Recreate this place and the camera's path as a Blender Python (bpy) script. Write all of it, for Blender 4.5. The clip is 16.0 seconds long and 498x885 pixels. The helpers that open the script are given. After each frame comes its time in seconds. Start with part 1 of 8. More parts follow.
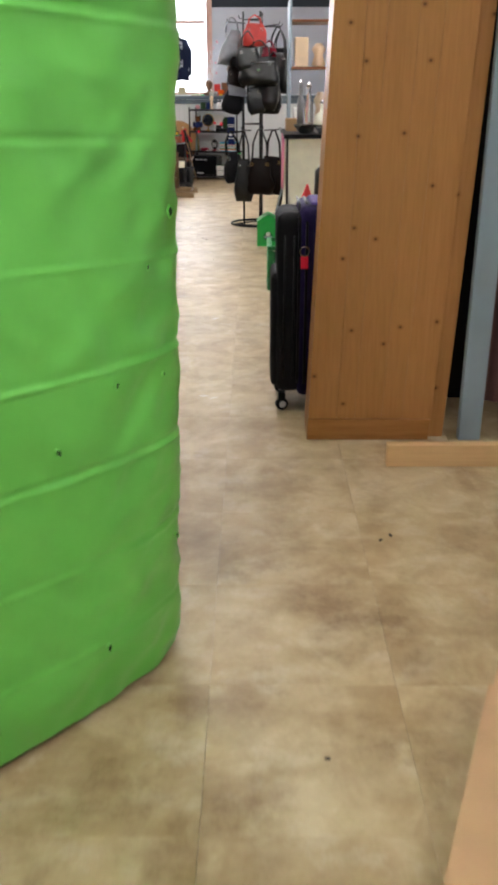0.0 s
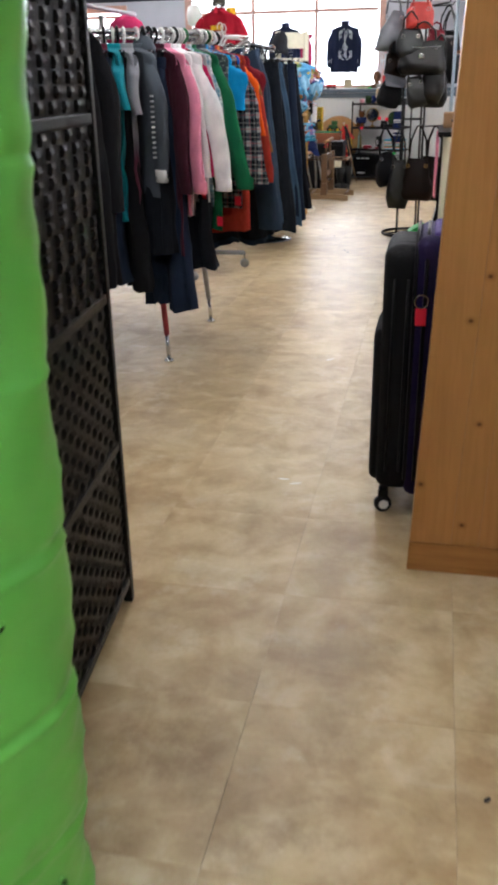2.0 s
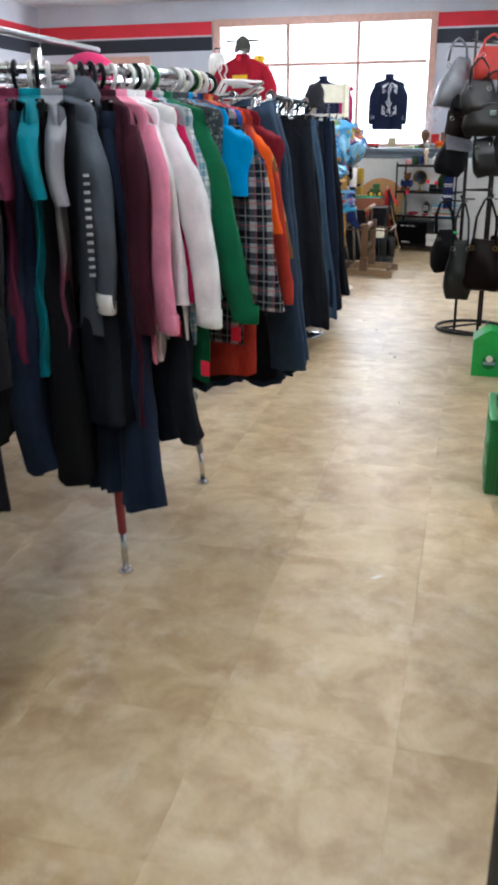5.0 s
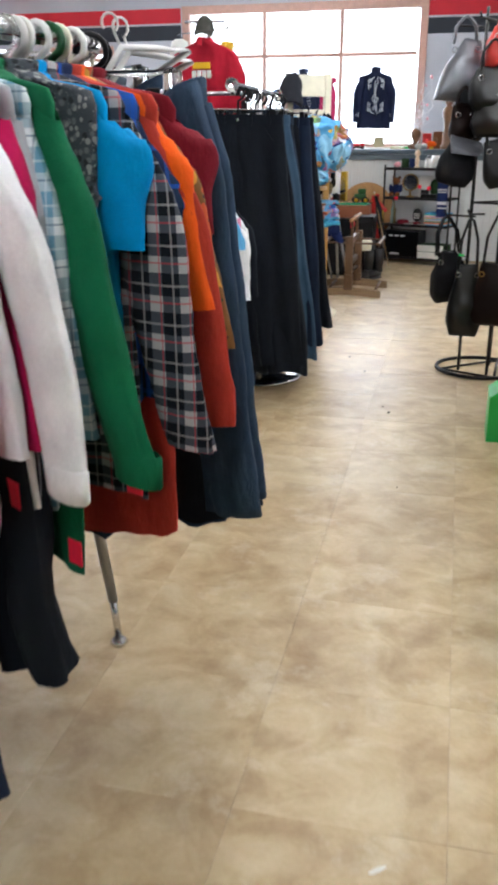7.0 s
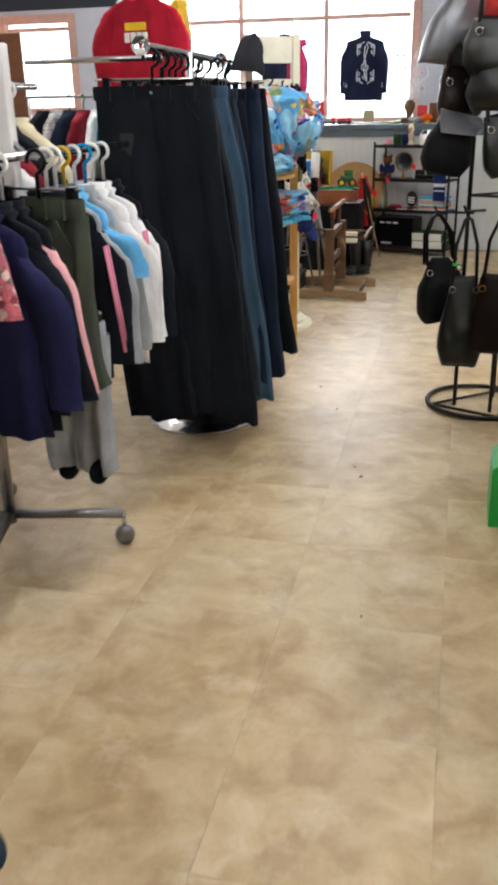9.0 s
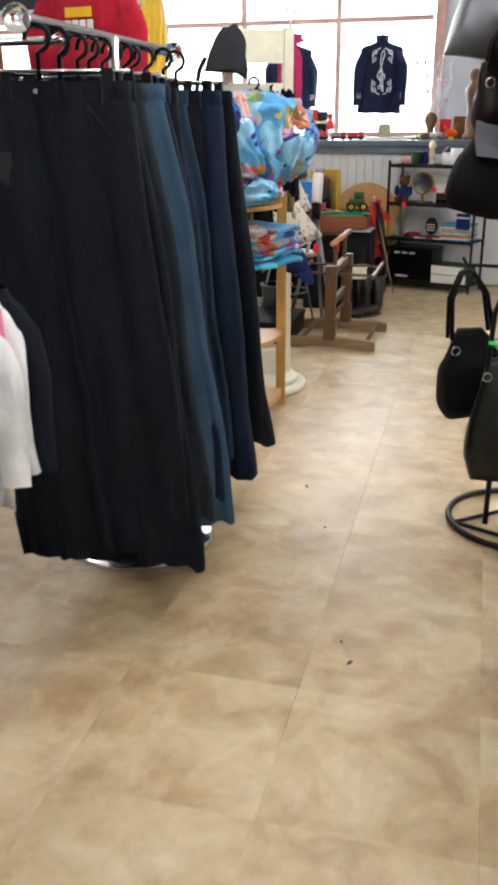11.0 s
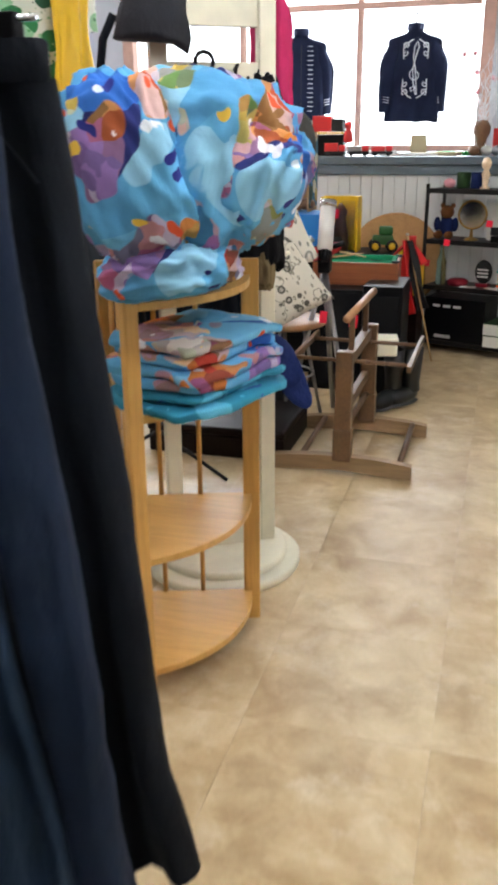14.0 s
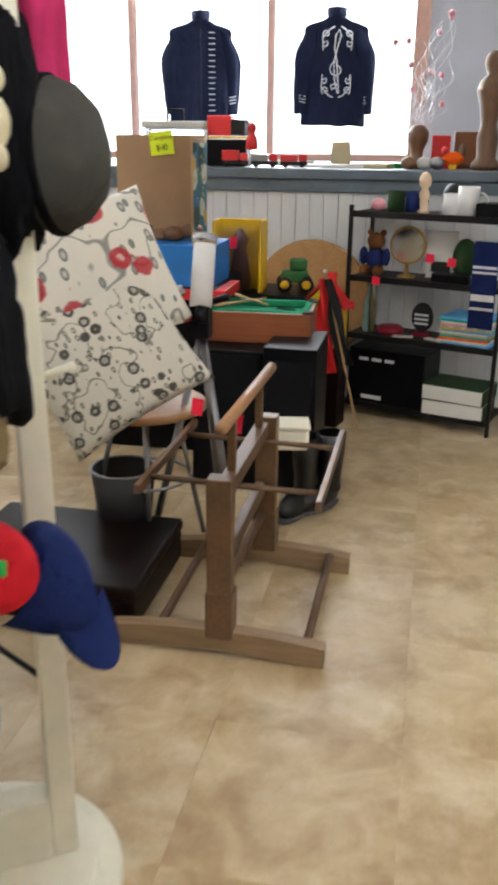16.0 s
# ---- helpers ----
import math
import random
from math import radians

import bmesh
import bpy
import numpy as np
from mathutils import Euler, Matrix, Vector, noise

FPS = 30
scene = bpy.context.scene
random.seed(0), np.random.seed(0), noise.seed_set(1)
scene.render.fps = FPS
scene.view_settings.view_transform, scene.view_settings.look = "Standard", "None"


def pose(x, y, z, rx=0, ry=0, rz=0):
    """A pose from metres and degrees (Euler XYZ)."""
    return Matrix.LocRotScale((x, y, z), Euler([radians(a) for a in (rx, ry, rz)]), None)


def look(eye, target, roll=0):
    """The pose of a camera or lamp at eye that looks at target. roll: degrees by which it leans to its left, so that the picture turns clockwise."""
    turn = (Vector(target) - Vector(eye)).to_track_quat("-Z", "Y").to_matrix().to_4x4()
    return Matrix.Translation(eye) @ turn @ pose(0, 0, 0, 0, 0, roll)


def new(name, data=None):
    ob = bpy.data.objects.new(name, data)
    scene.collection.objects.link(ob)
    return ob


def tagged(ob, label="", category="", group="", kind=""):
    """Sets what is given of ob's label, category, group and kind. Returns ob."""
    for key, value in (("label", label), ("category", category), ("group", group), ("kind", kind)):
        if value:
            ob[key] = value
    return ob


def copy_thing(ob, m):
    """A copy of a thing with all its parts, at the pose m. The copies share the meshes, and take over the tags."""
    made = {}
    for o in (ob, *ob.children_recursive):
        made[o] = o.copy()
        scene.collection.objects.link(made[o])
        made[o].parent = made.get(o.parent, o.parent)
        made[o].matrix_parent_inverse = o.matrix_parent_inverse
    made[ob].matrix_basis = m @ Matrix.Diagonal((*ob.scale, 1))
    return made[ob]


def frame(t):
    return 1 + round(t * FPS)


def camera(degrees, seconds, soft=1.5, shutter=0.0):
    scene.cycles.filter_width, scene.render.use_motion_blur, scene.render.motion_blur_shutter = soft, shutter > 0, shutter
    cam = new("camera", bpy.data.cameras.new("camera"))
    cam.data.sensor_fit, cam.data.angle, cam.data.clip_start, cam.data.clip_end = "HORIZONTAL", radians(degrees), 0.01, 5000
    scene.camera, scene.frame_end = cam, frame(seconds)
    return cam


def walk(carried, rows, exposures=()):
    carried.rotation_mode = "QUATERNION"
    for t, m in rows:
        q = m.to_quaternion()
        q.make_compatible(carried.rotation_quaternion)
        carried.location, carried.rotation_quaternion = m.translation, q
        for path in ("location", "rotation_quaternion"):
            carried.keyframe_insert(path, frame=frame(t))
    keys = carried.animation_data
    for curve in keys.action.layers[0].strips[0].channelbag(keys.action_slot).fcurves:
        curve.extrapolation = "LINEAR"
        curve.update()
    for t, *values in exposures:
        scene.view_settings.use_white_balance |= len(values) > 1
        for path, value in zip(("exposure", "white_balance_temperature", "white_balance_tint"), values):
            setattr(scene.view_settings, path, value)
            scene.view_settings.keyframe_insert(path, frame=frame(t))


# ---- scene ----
cam = camera(32.7, 16.0, soft=3.6, shutter=0.5)
PATH = [
    (0, (0.04, 0.178, 1.357), (0.028, 2.022, 0.582), -0.2),
    (0.5, (0.083, 0.507, 1.351), (0.04, 2.351, 0.579), -1.5),
    (1, (0.147, 0.776, 1.337), (0.04, 2.627, 0.587), -1.1),
    (1.5, (0.241, 1.039, 1.34), (-0.05, 2.869, 0.588), 0.4),
    (2, (0.269, 1.251, 1.316), (-0.122, 3.051, 0.536), -1.0),
    (2.5, (0.22, 1.573, 1.332), (-0.197, 3.369, 0.558), -1.9),
    (3, (0.239, 1.887, 1.306), (-0.246, 3.696, 0.605), -0.1),
    (5.5, (-0.098, 3.223, 1.366), (-0.552, 5.053, 0.697), -0.7),
    (6, (-0.175, 3.541, 1.363), (-0.503, 5.399, 0.699), -1.8),
    (6.5, (-0.152, 3.852, 1.377), (-0.489, 5.706, 0.708), -0.2),
    (7, (-0.152, 4.114, 1.37), (-0.584, 5.944, 0.689), -0.1),
    (7.5, (-0.192, 4.408, 1.385), (-0.672, 6.222, 0.695), -1.6),
    (8, (-0.142, 4.697, 1.361), (-0.637, 6.501, 0.653), -1.4),
    (8.5, (-0.088, 5.013, 1.357), (-0.577, 6.812, 0.635), 0.1),
    (9, (-0.104, 5.275, 1.382), (-0.548, 7.083, 0.65), -1.1),
    (11.5, (-0.181, 6.742, 1.369), (-0.696, 8.547, 0.68), 0.3),
    (12, (-0.195, 6.994, 1.386), (-0.878, 8.756, 0.73), 0.2),
    (12.5, (-0.288, 7.318, 1.4), (-0.851, 9.117, 0.732), -0.2),
    (13, (-0.318, 7.725, 1.359), (-0.812, 9.54, 0.68), 0.8),
    (13.5, (-0.364, 8.043, 1.35), (-0.896, 9.845, 0.665), 1.4),
    (14, (-0.469, 8.422, 1.359), (-1.0, 10.225, 0.677), -0.5),
    (14.5, (-0.488, 8.764, 1.364), (-0.998, 10.574, 0.682), 0.6),
    (15, (-0.465, 9.074, 1.354), (-0.958, 10.891, 0.678), 1.2),
    (15.5, (-0.544, 9.453, 1.365), (-0.972, 11.284, 0.684), -0.9),
    (16, (-0.554, 9.768, 1.358), (-0.936, 11.612, 0.684), 0.6),
]
EXPOSURES = [(0, 0.1, 6450, 12), (1.5, 0.02, 6350, 13), (3, 0.12, 6050, 12), (5.5, 0.1, 5900, 10), (6.5, 0.1, 6000, 10), (7.5, 0.14, 6200, 10),
             (9, -0.06, 6450, 10), (11.5, 0.08, 6400, 10), (13, 0.08, 6350, 10), (14, 0.06, 6450, 10), (16, -0.06, 6500, 10)]
walk(cam, [(t, look(eye, target, roll)) for t, eye, target, roll in PATH], EXPOSURES)

# ---- world and light ----
SUN_UP, SUN_ROUND = radians(38), radians(20)
world = bpy.data.worlds.new("sky")
scene.world = world
world.use_nodes = True
wn = world.node_tree
sky = wn.nodes.new("ShaderNodeTexSky")
sky.sky_type, sky.sun_disc, sky.sun_elevation, sky.sun_rotation = "NISHITA", False, SUN_UP, SUN_ROUND
wn.links.new(sky.outputs[0], wn.nodes["Background"].inputs[0])
wn.nodes["Background"].inputs[1].default_value = 0.15


def lamp(name, kind, m, energy, color=(1, 1, 1), size=1.0, size_y=1.0, angle=0.2):
    data = bpy.data.lights.new(name, kind)
    data.energy, data.color = energy, color
    if kind == "AREA":
        data.shape, data.size, data.size_y = "RECTANGLE", size, size_y
    if kind == "SUN":
        data.angle = angle
    ob = new(name, data)
    ob.matrix_world = m
    return ob


# overcast sun, and the sky's light in the two window openings
lamp("sun", "SUN", look((0, 0, 10), (-math.sin(SUN_ROUND), -math.cos(SUN_ROUND) * 1, 10 - math.tan(SUN_UP))), 0.8, (1, 0.96, 0.9), angle=radians(12))
lamp("window_light", "AREA", look((-2.3, 16.12, 2.08), (-2.3, 10, 1.4)), 235, (0.90, 0.95, 1.0), 2.9, 1.5)
lamp("side_window_light", "AREA", look((-5.45, 16.12, 1.95), (-5.2, 10, 1.2)), 32, (0.90, 0.95, 1.0), 0.8, 0.9)
TUBE_GLOW = 133.0

# ---- materials ----
def rgb(h):
    return tuple(((int(h[i:i + 2], 16) / 255) ** 2.2) for i in (0, 2, 4)) + (1,)


class Nodes:
    def __init__(self, name, rough=0.6, metal=0.0):
        self.mat = bpy.data.materials.new(name)
        self.mat.use_nodes = True
        self.t = self.mat.node_tree
        self.b = self.t.nodes["Principled BSDF"]
        self.b.inputs["Roughness"].default_value = rough
        self.b.inputs["Metallic"].default_value = metal

    def add(self, kind, **inputs):
        n = self.t.nodes.new(kind)
        for k, v in inputs.items():
            n.inputs[k.replace("_", " ")].default_value = v
        return n

    def link(self, a, b):
        self.t.links.new(a, b)

    def coord(self, world_space=False, stretch=(1, 1, 1)):
        src = self.add("ShaderNodeNewGeometry").outputs["Position"] if world_space else self.add("ShaderNodeTexCoord").outputs["Object"]
        m = self.add("ShaderNodeMapping")
        m.inputs["Scale"].default_value = stretch
        self.link(src, m.inputs["Vector"])
        return m.outputs[0]

    def noise(self, vec, scale, detail=4.0, rough=0.55):
        n = self.add("ShaderNodeTexNoise", Scale=scale, Detail=detail, Roughness=rough)
        self.link(vec, n.inputs["Vector"])
        return n.outputs[0]

    def ramp(self, fac, stops):
        r = self.add("ShaderNodeValToRGB")
        while len(r.color_ramp.elements) < len(stops):
            r.color_ramp.elements.new(0.5)
        for e, (p, c) in zip(r.color_ramp.elements, stops):
            e.position, e.color = p, c
        self.link(fac, r.inputs[0])
        return r.outputs[0]

    def mix(self, fac, a, b, mode="MIX"):
        n = self.t.nodes.new("ShaderNodeMix")
        n.data_type, n.blend_type = "RGBA", mode
        for slot, v in ((0, fac), (6, a), (7, b)):
            if hasattr(v, "is_linked"):
                self.link(v, n.inputs[slot])
            else:
                n.inputs[slot].default_value = v
        return n.outputs[2]

    def colour(self, out):
        self.link(out, self.b.inputs["Base Color"])

    def bump(self, out, strength=0.3, distance=0.01):
        n = self.add("ShaderNodeBump", Strength=strength, Distance=distance)
        self.link(out, n.inputs["Height"])
        self.link(n.outputs[0], self.b.inputs["Normal"])

    def roughness(self, out, lo, hi):
        n = self.add("ShaderNodeMapRange")
        n.inputs["To Min"].default_value, n.inputs["To Max"].default_value = lo, hi
        self.link(out, n.inputs[0])
        self.link(n.outputs[0], self.b.inputs["Roughness"])


def dim(c, f):
    return (min(c[0] * f, 1), min(c[1] * f, 1), min(c[2] * f, 1), 1)


def plain(name, h, rough=0.6, metal=0.0, vary=0.15, scale=14.0, bump=0.08):
    n = Nodes(name, rough, metal)
    v = n.coord()
    c = rgb(h)
    f = n.noise(v, scale, 5)
    n.colour(n.ramp(f, [(0.3, dim(c, 1 - vary)), (0.7, dim(c, 1 + vary))]))
    g = n.noise(v, scale * 9, 3)
    n.bump(g, bump, 0.004)
    n.roughness(f, max(rough - 0.08, 0.03), min(rough + 0.1, 1))
    return n.mat


def cloth(name, h, rough=0.9, vary=0.22):
    n = Nodes(name, rough)
    v = n.coord()
    c = rgb(h)
    f = n.noise(v, 9, 5)
    fine = n.noise(n.coord(stretch=(1, 1, 0.35)), 420, 2)
    base = n.ramp(f, [(0.28, dim(c, 1 - vary)), (0.72, dim(c, 1 + vary))])
    n.colour(n.mix(0.12, base, n.ramp(fine, [(0.3, dim(c, 0.6)), (0.7, dim(c, 1.35))])))
    n.b.inputs["Specular IOR Level"].default_value = 0.2
    weave = n.add("ShaderNodeBump", Strength=0.25, Distance=0.002)
    n.link(n.noise(v, 260, 2), weave.inputs["Height"])
    wrinkle = n.add("ShaderNodeBump", Strength=0.55, Distance=0.02)
    n.link(n.noise(n.coord(stretch=(1, 1, 0.45)), 16, 4, 0.55), wrinkle.inputs["Height"])
    n.link(weave.outputs[0], wrinkle.inputs["Normal"])
    n.link(wrinkle.outputs[0], n.b.inputs["Normal"])
    return n.mat


def plaid(name, h0, h1, h2, size=0.07, line="a8323c"):
    """Tartan cloth: half-tone bands both ways over a ground colour, light where they cross, with thin lines between."""
    n = Nodes(name, 0.92)
    v = n.coord()
    sep = n.add("ShaderNodeSeparateXYZ")
    n.link(v, sep.inputs[0])

    def calc(op, a, b):
        q = n.add("ShaderNodeMath")
        q.operation = op
        for k, x in enumerate((a, b)):
            if hasattr(x, "is_linked"):
                n.link(x, q.inputs[k])
            else:
                q.inputs[k].default_value = x
        return q.outputs[0]

    def band(out, start, width):
        f = calc("FRACT", calc("ADD", calc("MULTIPLY", out, 1 / size), 50.0 + start), 0.0)
        return calc("LESS_THAN", f, width)

    round_way = calc("ADD", sep.outputs[0], calc("MULTIPLY", sep.outputs[1], 1.0))
    ways = (sep.outputs[2], round_way)
    col = rgb(h0)
    col = n.mix(calc("MULTIPLY", band(ways[0], 0.0, 0.42), 0.5), col, rgb(h1))
    col = n.mix(calc("MULTIPLY", band(ways[1], 0.1, 0.42), 0.5), col, rgb(h1))
    both = calc("MULTIPLY", band(ways[0], 0.0, 0.42), band(ways[1], 0.1, 0.42))
    col = n.mix(calc("MULTIPLY", both, 0.55), col, rgb(h2))
    for w in ways:
        col = n.mix(calc("MULTIPLY", band(w, 0.35, 0.06), 0.3), col, rgb(h2))
        col = n.mix(calc("MULTIPLY", band(w, 0.78, 0.05), 0.6), col, rgb(line))
    n.colour(col)
    n.b.inputs["Specular IOR Level"].default_value = 0.2
    n.bump(n.noise(v, 260, 2), 0.25, 0.002)
    return n.mat


def printed(name, ground, spots, scale=10.0, cover=0.5, blend=0.03):
    """Printed cloth: uneven patches of several colours on a ground."""
    n = Nodes(name, 0.85)
    v = n.coord()
    warp = n.add("ShaderNodeVectorMath")
    warp.operation = "ADD"
    nz = n.add("ShaderNodeTexNoise", Scale=scale * 0.9, Detail=3.0)
    n.link(v, nz.inputs["Vector"])
    sc = n.add("ShaderNodeVectorMath")
    sc.operation = "SCALE"
    sc.inputs["Scale"].default_value = 0.6 / scale
    n.link(nz.outputs["Color"], sc.inputs[0])
    n.link(v, warp.inputs[0])
    n.link(sc.outputs[0], warp.inputs[1])
    vo = n.add("ShaderNodeTexVoronoi", Scale=scale)
    n.link(warp.outputs[0], vo.inputs["Vector"])
    sep = n.add("ShaderNodeSeparateColor")
    n.link(vo.outputs["Color"], sep.inputs[0])
    stops = [(i / len(spots), rgb(h)) for i, h in enumerate(spots)]
    r = n.add("ShaderNodeValToRGB")
    r.color_ramp.interpolation = "CONSTANT"
    while len(r.color_ramp.elements) < len(stops):
        r.color_ramp.elements.new(0.5)
    for e, (p, c) in zip(r.color_ramp.elements, stops):
        e.position, e.color = p, c
    n.link(sep.outputs[0], r.inputs[0])
    m = n.ramp(vo.outputs["Distance"], [(cover - blend, (1, 1, 1, 1)), (cover, (0, 0, 0, 1))])
    col = n.mix(m, rgb(ground), r.outputs[0])
    v2 = n.add("ShaderNodeTexVoronoi", Scale=scale * 2.7)
    n.link(warp.outputs[0], v2.inputs["Vector"])
    r2 = n.add("ShaderNodeValToRGB")
    r2.color_ramp.interpolation = "CONSTANT"
    while len(r2.color_ramp.elements) < len(stops):
        r2.color_ramp.elements.new(0.5)
    for e, (p, c) in zip(r2.color_ramp.elements, stops):
        e.position, e.color = p, c
    s2 = n.add("ShaderNodeSeparateColor")
    n.link(v2.outputs["Color"], s2.inputs[0])
    n.link(s2.outputs[1], r2.inputs[0])
    m2 = n.ramp(v2.outputs["Distance"], [(cover * 0.45 - blend, (1, 1, 1, 1)), (cover * 0.45, (0, 0, 0, 1))])
    col = n.mix(m2, col, r2.outputs[0])
    n.colour(col)
    n.bump(n.noise(v, 60, 3), 0.2, 0.003)
    return n.mat


def cartoon_print():
    """Blue printed cotton: clusters of small many-coloured figures, navy bands and pale stars on sky blue."""
    n = Nodes("cartoon_blue_cotton", 0.85)
    v = n.coord()
    def cells(scale, warp):
        nz = n.add("ShaderNodeTexNoise", Scale=scale * 1.1, Detail=1.0)
        n.link(v, nz.inputs["Vector"])
        sc = n.add("ShaderNodeVectorMath")
        sc.operation = "SCALE"
        sc.inputs["Scale"].default_value = warp / scale
        n.link(nz.outputs["Color"], sc.inputs[0])
        ad = n.add("ShaderNodeVectorMath")
        ad.operation = "ADD"
        n.link(v, ad.inputs[0])
        n.link(sc.outputs[0], ad.inputs[1])
        vo = n.add("ShaderNodeTexVoronoi", Scale=scale)
        n.link(ad.outputs[0], vo.inputs["Vector"])
        sp = n.add("ShaderNodeSeparateColor")
        n.link(vo.outputs["Color"], sp.inputs[0])
        return vo.outputs["Distance"], sp.outputs[0], sp.outputs[1]
    def steps(fac, cols):
        r = n.ramp(fac, [(i / len(cols), rgb(h)) for i, h in enumerate(cols)])
        r.node.color_ramp.interpolation = "CONSTANT"
        return r
    d0, a0, b0 = cells(3.2, 0.9)
    col = n.mix(0.5, steps(a0, ["559fd2", "6fb3dc", "4288c6", "84bfe2"]), rgb("6ab0da"))
    d1, a1, b1 = cells(4.6, 1.1)
    band = n.ramp(d1, [(0.40, (1, 1, 1, 1)), (0.41, (0, 0, 0, 1))])
    col = n.mix(band, col, steps(b1, ["262d66", "6ab0da", "2f63b4", "7cbce0", "5fa8d8", "e4e4ec", "8fc6e4", "4a90cc"]))
    d2, a2, b2 = cells(7.0, 1.3)
    body = n.ramp(d2, [(0.55, (1, 1, 1, 1)), (0.57, (0, 0, 0, 1))])
    keep = n.ramp(a2, [(0.1, (0, 0, 0, 1)), (0.12, (1, 1, 1, 1))])
    fig = n.mix(1.0, body, keep, "MULTIPLY")
    d3, a3, b3 = cells(17.0, 1.4)
    hue = steps(b2, ["8f78b4", "d88a45", "a8552f", "e6dccb", "7fa05a", "94403c", "8a6fa8", "3c6fb8"])
    parts_col = n.mix(0.55, steps(a3, ["7d4a34", "e0b070", "8f6ab0", "e8e2e6", "c8432e", "4a3a6a", "e59a40", "3f6f4a"]), hue)
    col = n.mix(fig, col, parts_col)
    d4, a4, b4 = cells(15.0, 1.2)
    dots = n.mix(1.0, n.ramp(d4, [(0.24, (1, 1, 1, 1)), (0.26, (0, 0, 0, 1))]), n.ramp(b4, [(0.4, (0, 0, 0, 1)), (0.41, (1, 1, 1, 1))]), "MULTIPLY")
    col = n.mix(dots, col, steps(a4, ["e8e8f0", "2a2f78", "d85a3a", "e8c050", "dfe6ee"]))
    n.colour(col)
    n.b.inputs["Specular IOR Level"].default_value = 0.25
    n.bump(n.noise(v, 38, 4), 0.35, 0.006)
    return n.mat


def floral(name, ground, main, leaf, scale):
    """Printed cotton: ringed flowers, small leaves and thin curling stems on a pale ground."""
    n = Nodes(name, 0.9)
    v = n.coord()
    col = n.mix(0.25, rgb(ground), n.ramp(n.noise(v, 6, 4), [(0.3, dim(rgb(ground), 0.85)), (0.7, rgb(ground))]))
    stems = n.noise(v, scale * 0.6, 2.0, 0.4)
    col = n.mix(n.ramp(stems, [(0.485, (0, 0, 0, 1)), (0.495, (0.8, 0.8, 0.8, 1)), (0.505, (0.8, 0.8, 0.8, 1)), (0.515, (0, 0, 0, 1))]), col, rgb(leaf))
    lv = n.add("ShaderNodeTexVoronoi", Scale=scale * 2.6)
    n.link(n.coord(stretch=(1, 0.55, 1)), lv.inputs["Vector"])
    rim = n.ramp(lv.outputs["Distance"], [(0.12, (0.25, 0.25, 0.25, 1)), (0.2, (0.9, 0.9, 0.9, 1)), (0.26, (0.9, 0.9, 0.9, 1)), (0.29, (0, 0, 0, 1))])
    col = n.mix(rim, col, rgb(leaf))
    vo = n.add("ShaderNodeTexVoronoi", Scale=scale)
    jag = n.add("ShaderNodeVectorMath")
    jag.operation = "ADD"
    fz = n.add("ShaderNodeTexNoise", Scale=scale * 7, Detail=2.0)
    n.link(v, fz.inputs["Vector"])
    sc = n.add("ShaderNodeVectorMath")
    sc.operation = "SCALE"
    sc.inputs["Scale"].default_value = 0.12 / scale
    n.link(fz.outputs["Color"], sc.inputs[0])
    n.link(v, jag.inputs[0])
    n.link(sc.outputs[0], jag.inputs[1])
    n.link(jag.outputs[0], vo.inputs["Vector"])
    ring = n.ramp(vo.outputs["Distance"], [(0.06, (0.1, 0.1, 0.1, 1)), (0.09, (0.9, 0.9, 0.9, 1)), (0.14, (0.15, 0.15, 0.15, 1)), (0.19, (0.95, 0.95, 0.95, 1)), (0.3, (0.9, 0.9, 0.9, 1)), (0.34, (0, 0, 0, 1))])
    col = n.mix(ring, col, rgb(main))
    n.colour(col)
    n.bump(n.noise(v, 50, 3), 0.25, 0.003)
    return n.mat


def wood(name, h0, h1, rough=0.5, along=2, scale=9.0, knots=False):
    n = Nodes(name, rough)
    st = [1.0, 1.0, 1.0]
    st[along] = 0.07
    v = n.coord(stretch=st)
    f = n.noise(v, scale, 6, 0.6)
    g = n.noise(v, scale * 9, 4, 0.6)
    col = n.ramp(f, [(0.25, rgb(h0)), (0.5, dim(rgb(h1), 0.92)), (0.75, rgb(h1))])
    col = n.mix(0.36, col, n.ramp(g, [(0.3, dim(rgb(h0), 0.7)), (0.6, rgb(h1))]))
    if knots:
        info = n.add("ShaderNodeObjectInfo")
        col = n.mix(0.5, col, n.ramp(info.outputs["Random"], [(0.0, dim(rgb(h1), 0.8)), (0.5, rgb(h1)), (1.0, dim(rgb(h1), 1.18))]), "MIX")
        vo = n.add("ShaderNodeTexVoronoi", Scale=5.2)
        vo.voronoi_dimensions = "2D"
        turn = n.add("ShaderNodeMapping")
        turn.inputs["Rotation"].default_value = (radians(90), 0, 0) if along == 2 else (0, 0, 0)
        turn.inputs["Scale"].default_value = (0.8, 0.9, 0.9)
        n.link(n.add("ShaderNodeTexCoord").outputs["Object"], turn.inputs["Vector"])
        n.link(turn.outputs[0], vo.inputs["Vector"])
        halo = n.ramp(vo.outputs["Distance"], [(0.02, (0.45, 0.45, 0.45, 1)), (0.075, (0, 0, 0, 1))])
        col = n.mix(halo, col, dim(rgb(h0), 0.8))
        spot = n.ramp(vo.outputs["Distance"], [(0.01, (0.8, 0.8, 0.8, 1)), (0.034, (0, 0, 0, 1))])
        col = n.mix(spot, col, dim(rgb(h0), 0.3))
    n.colour(col)
    n.bump(g, 0.12, 0.003)
    n.roughness(f, rough - 0.1, rough + 0.1)
    return n.mat


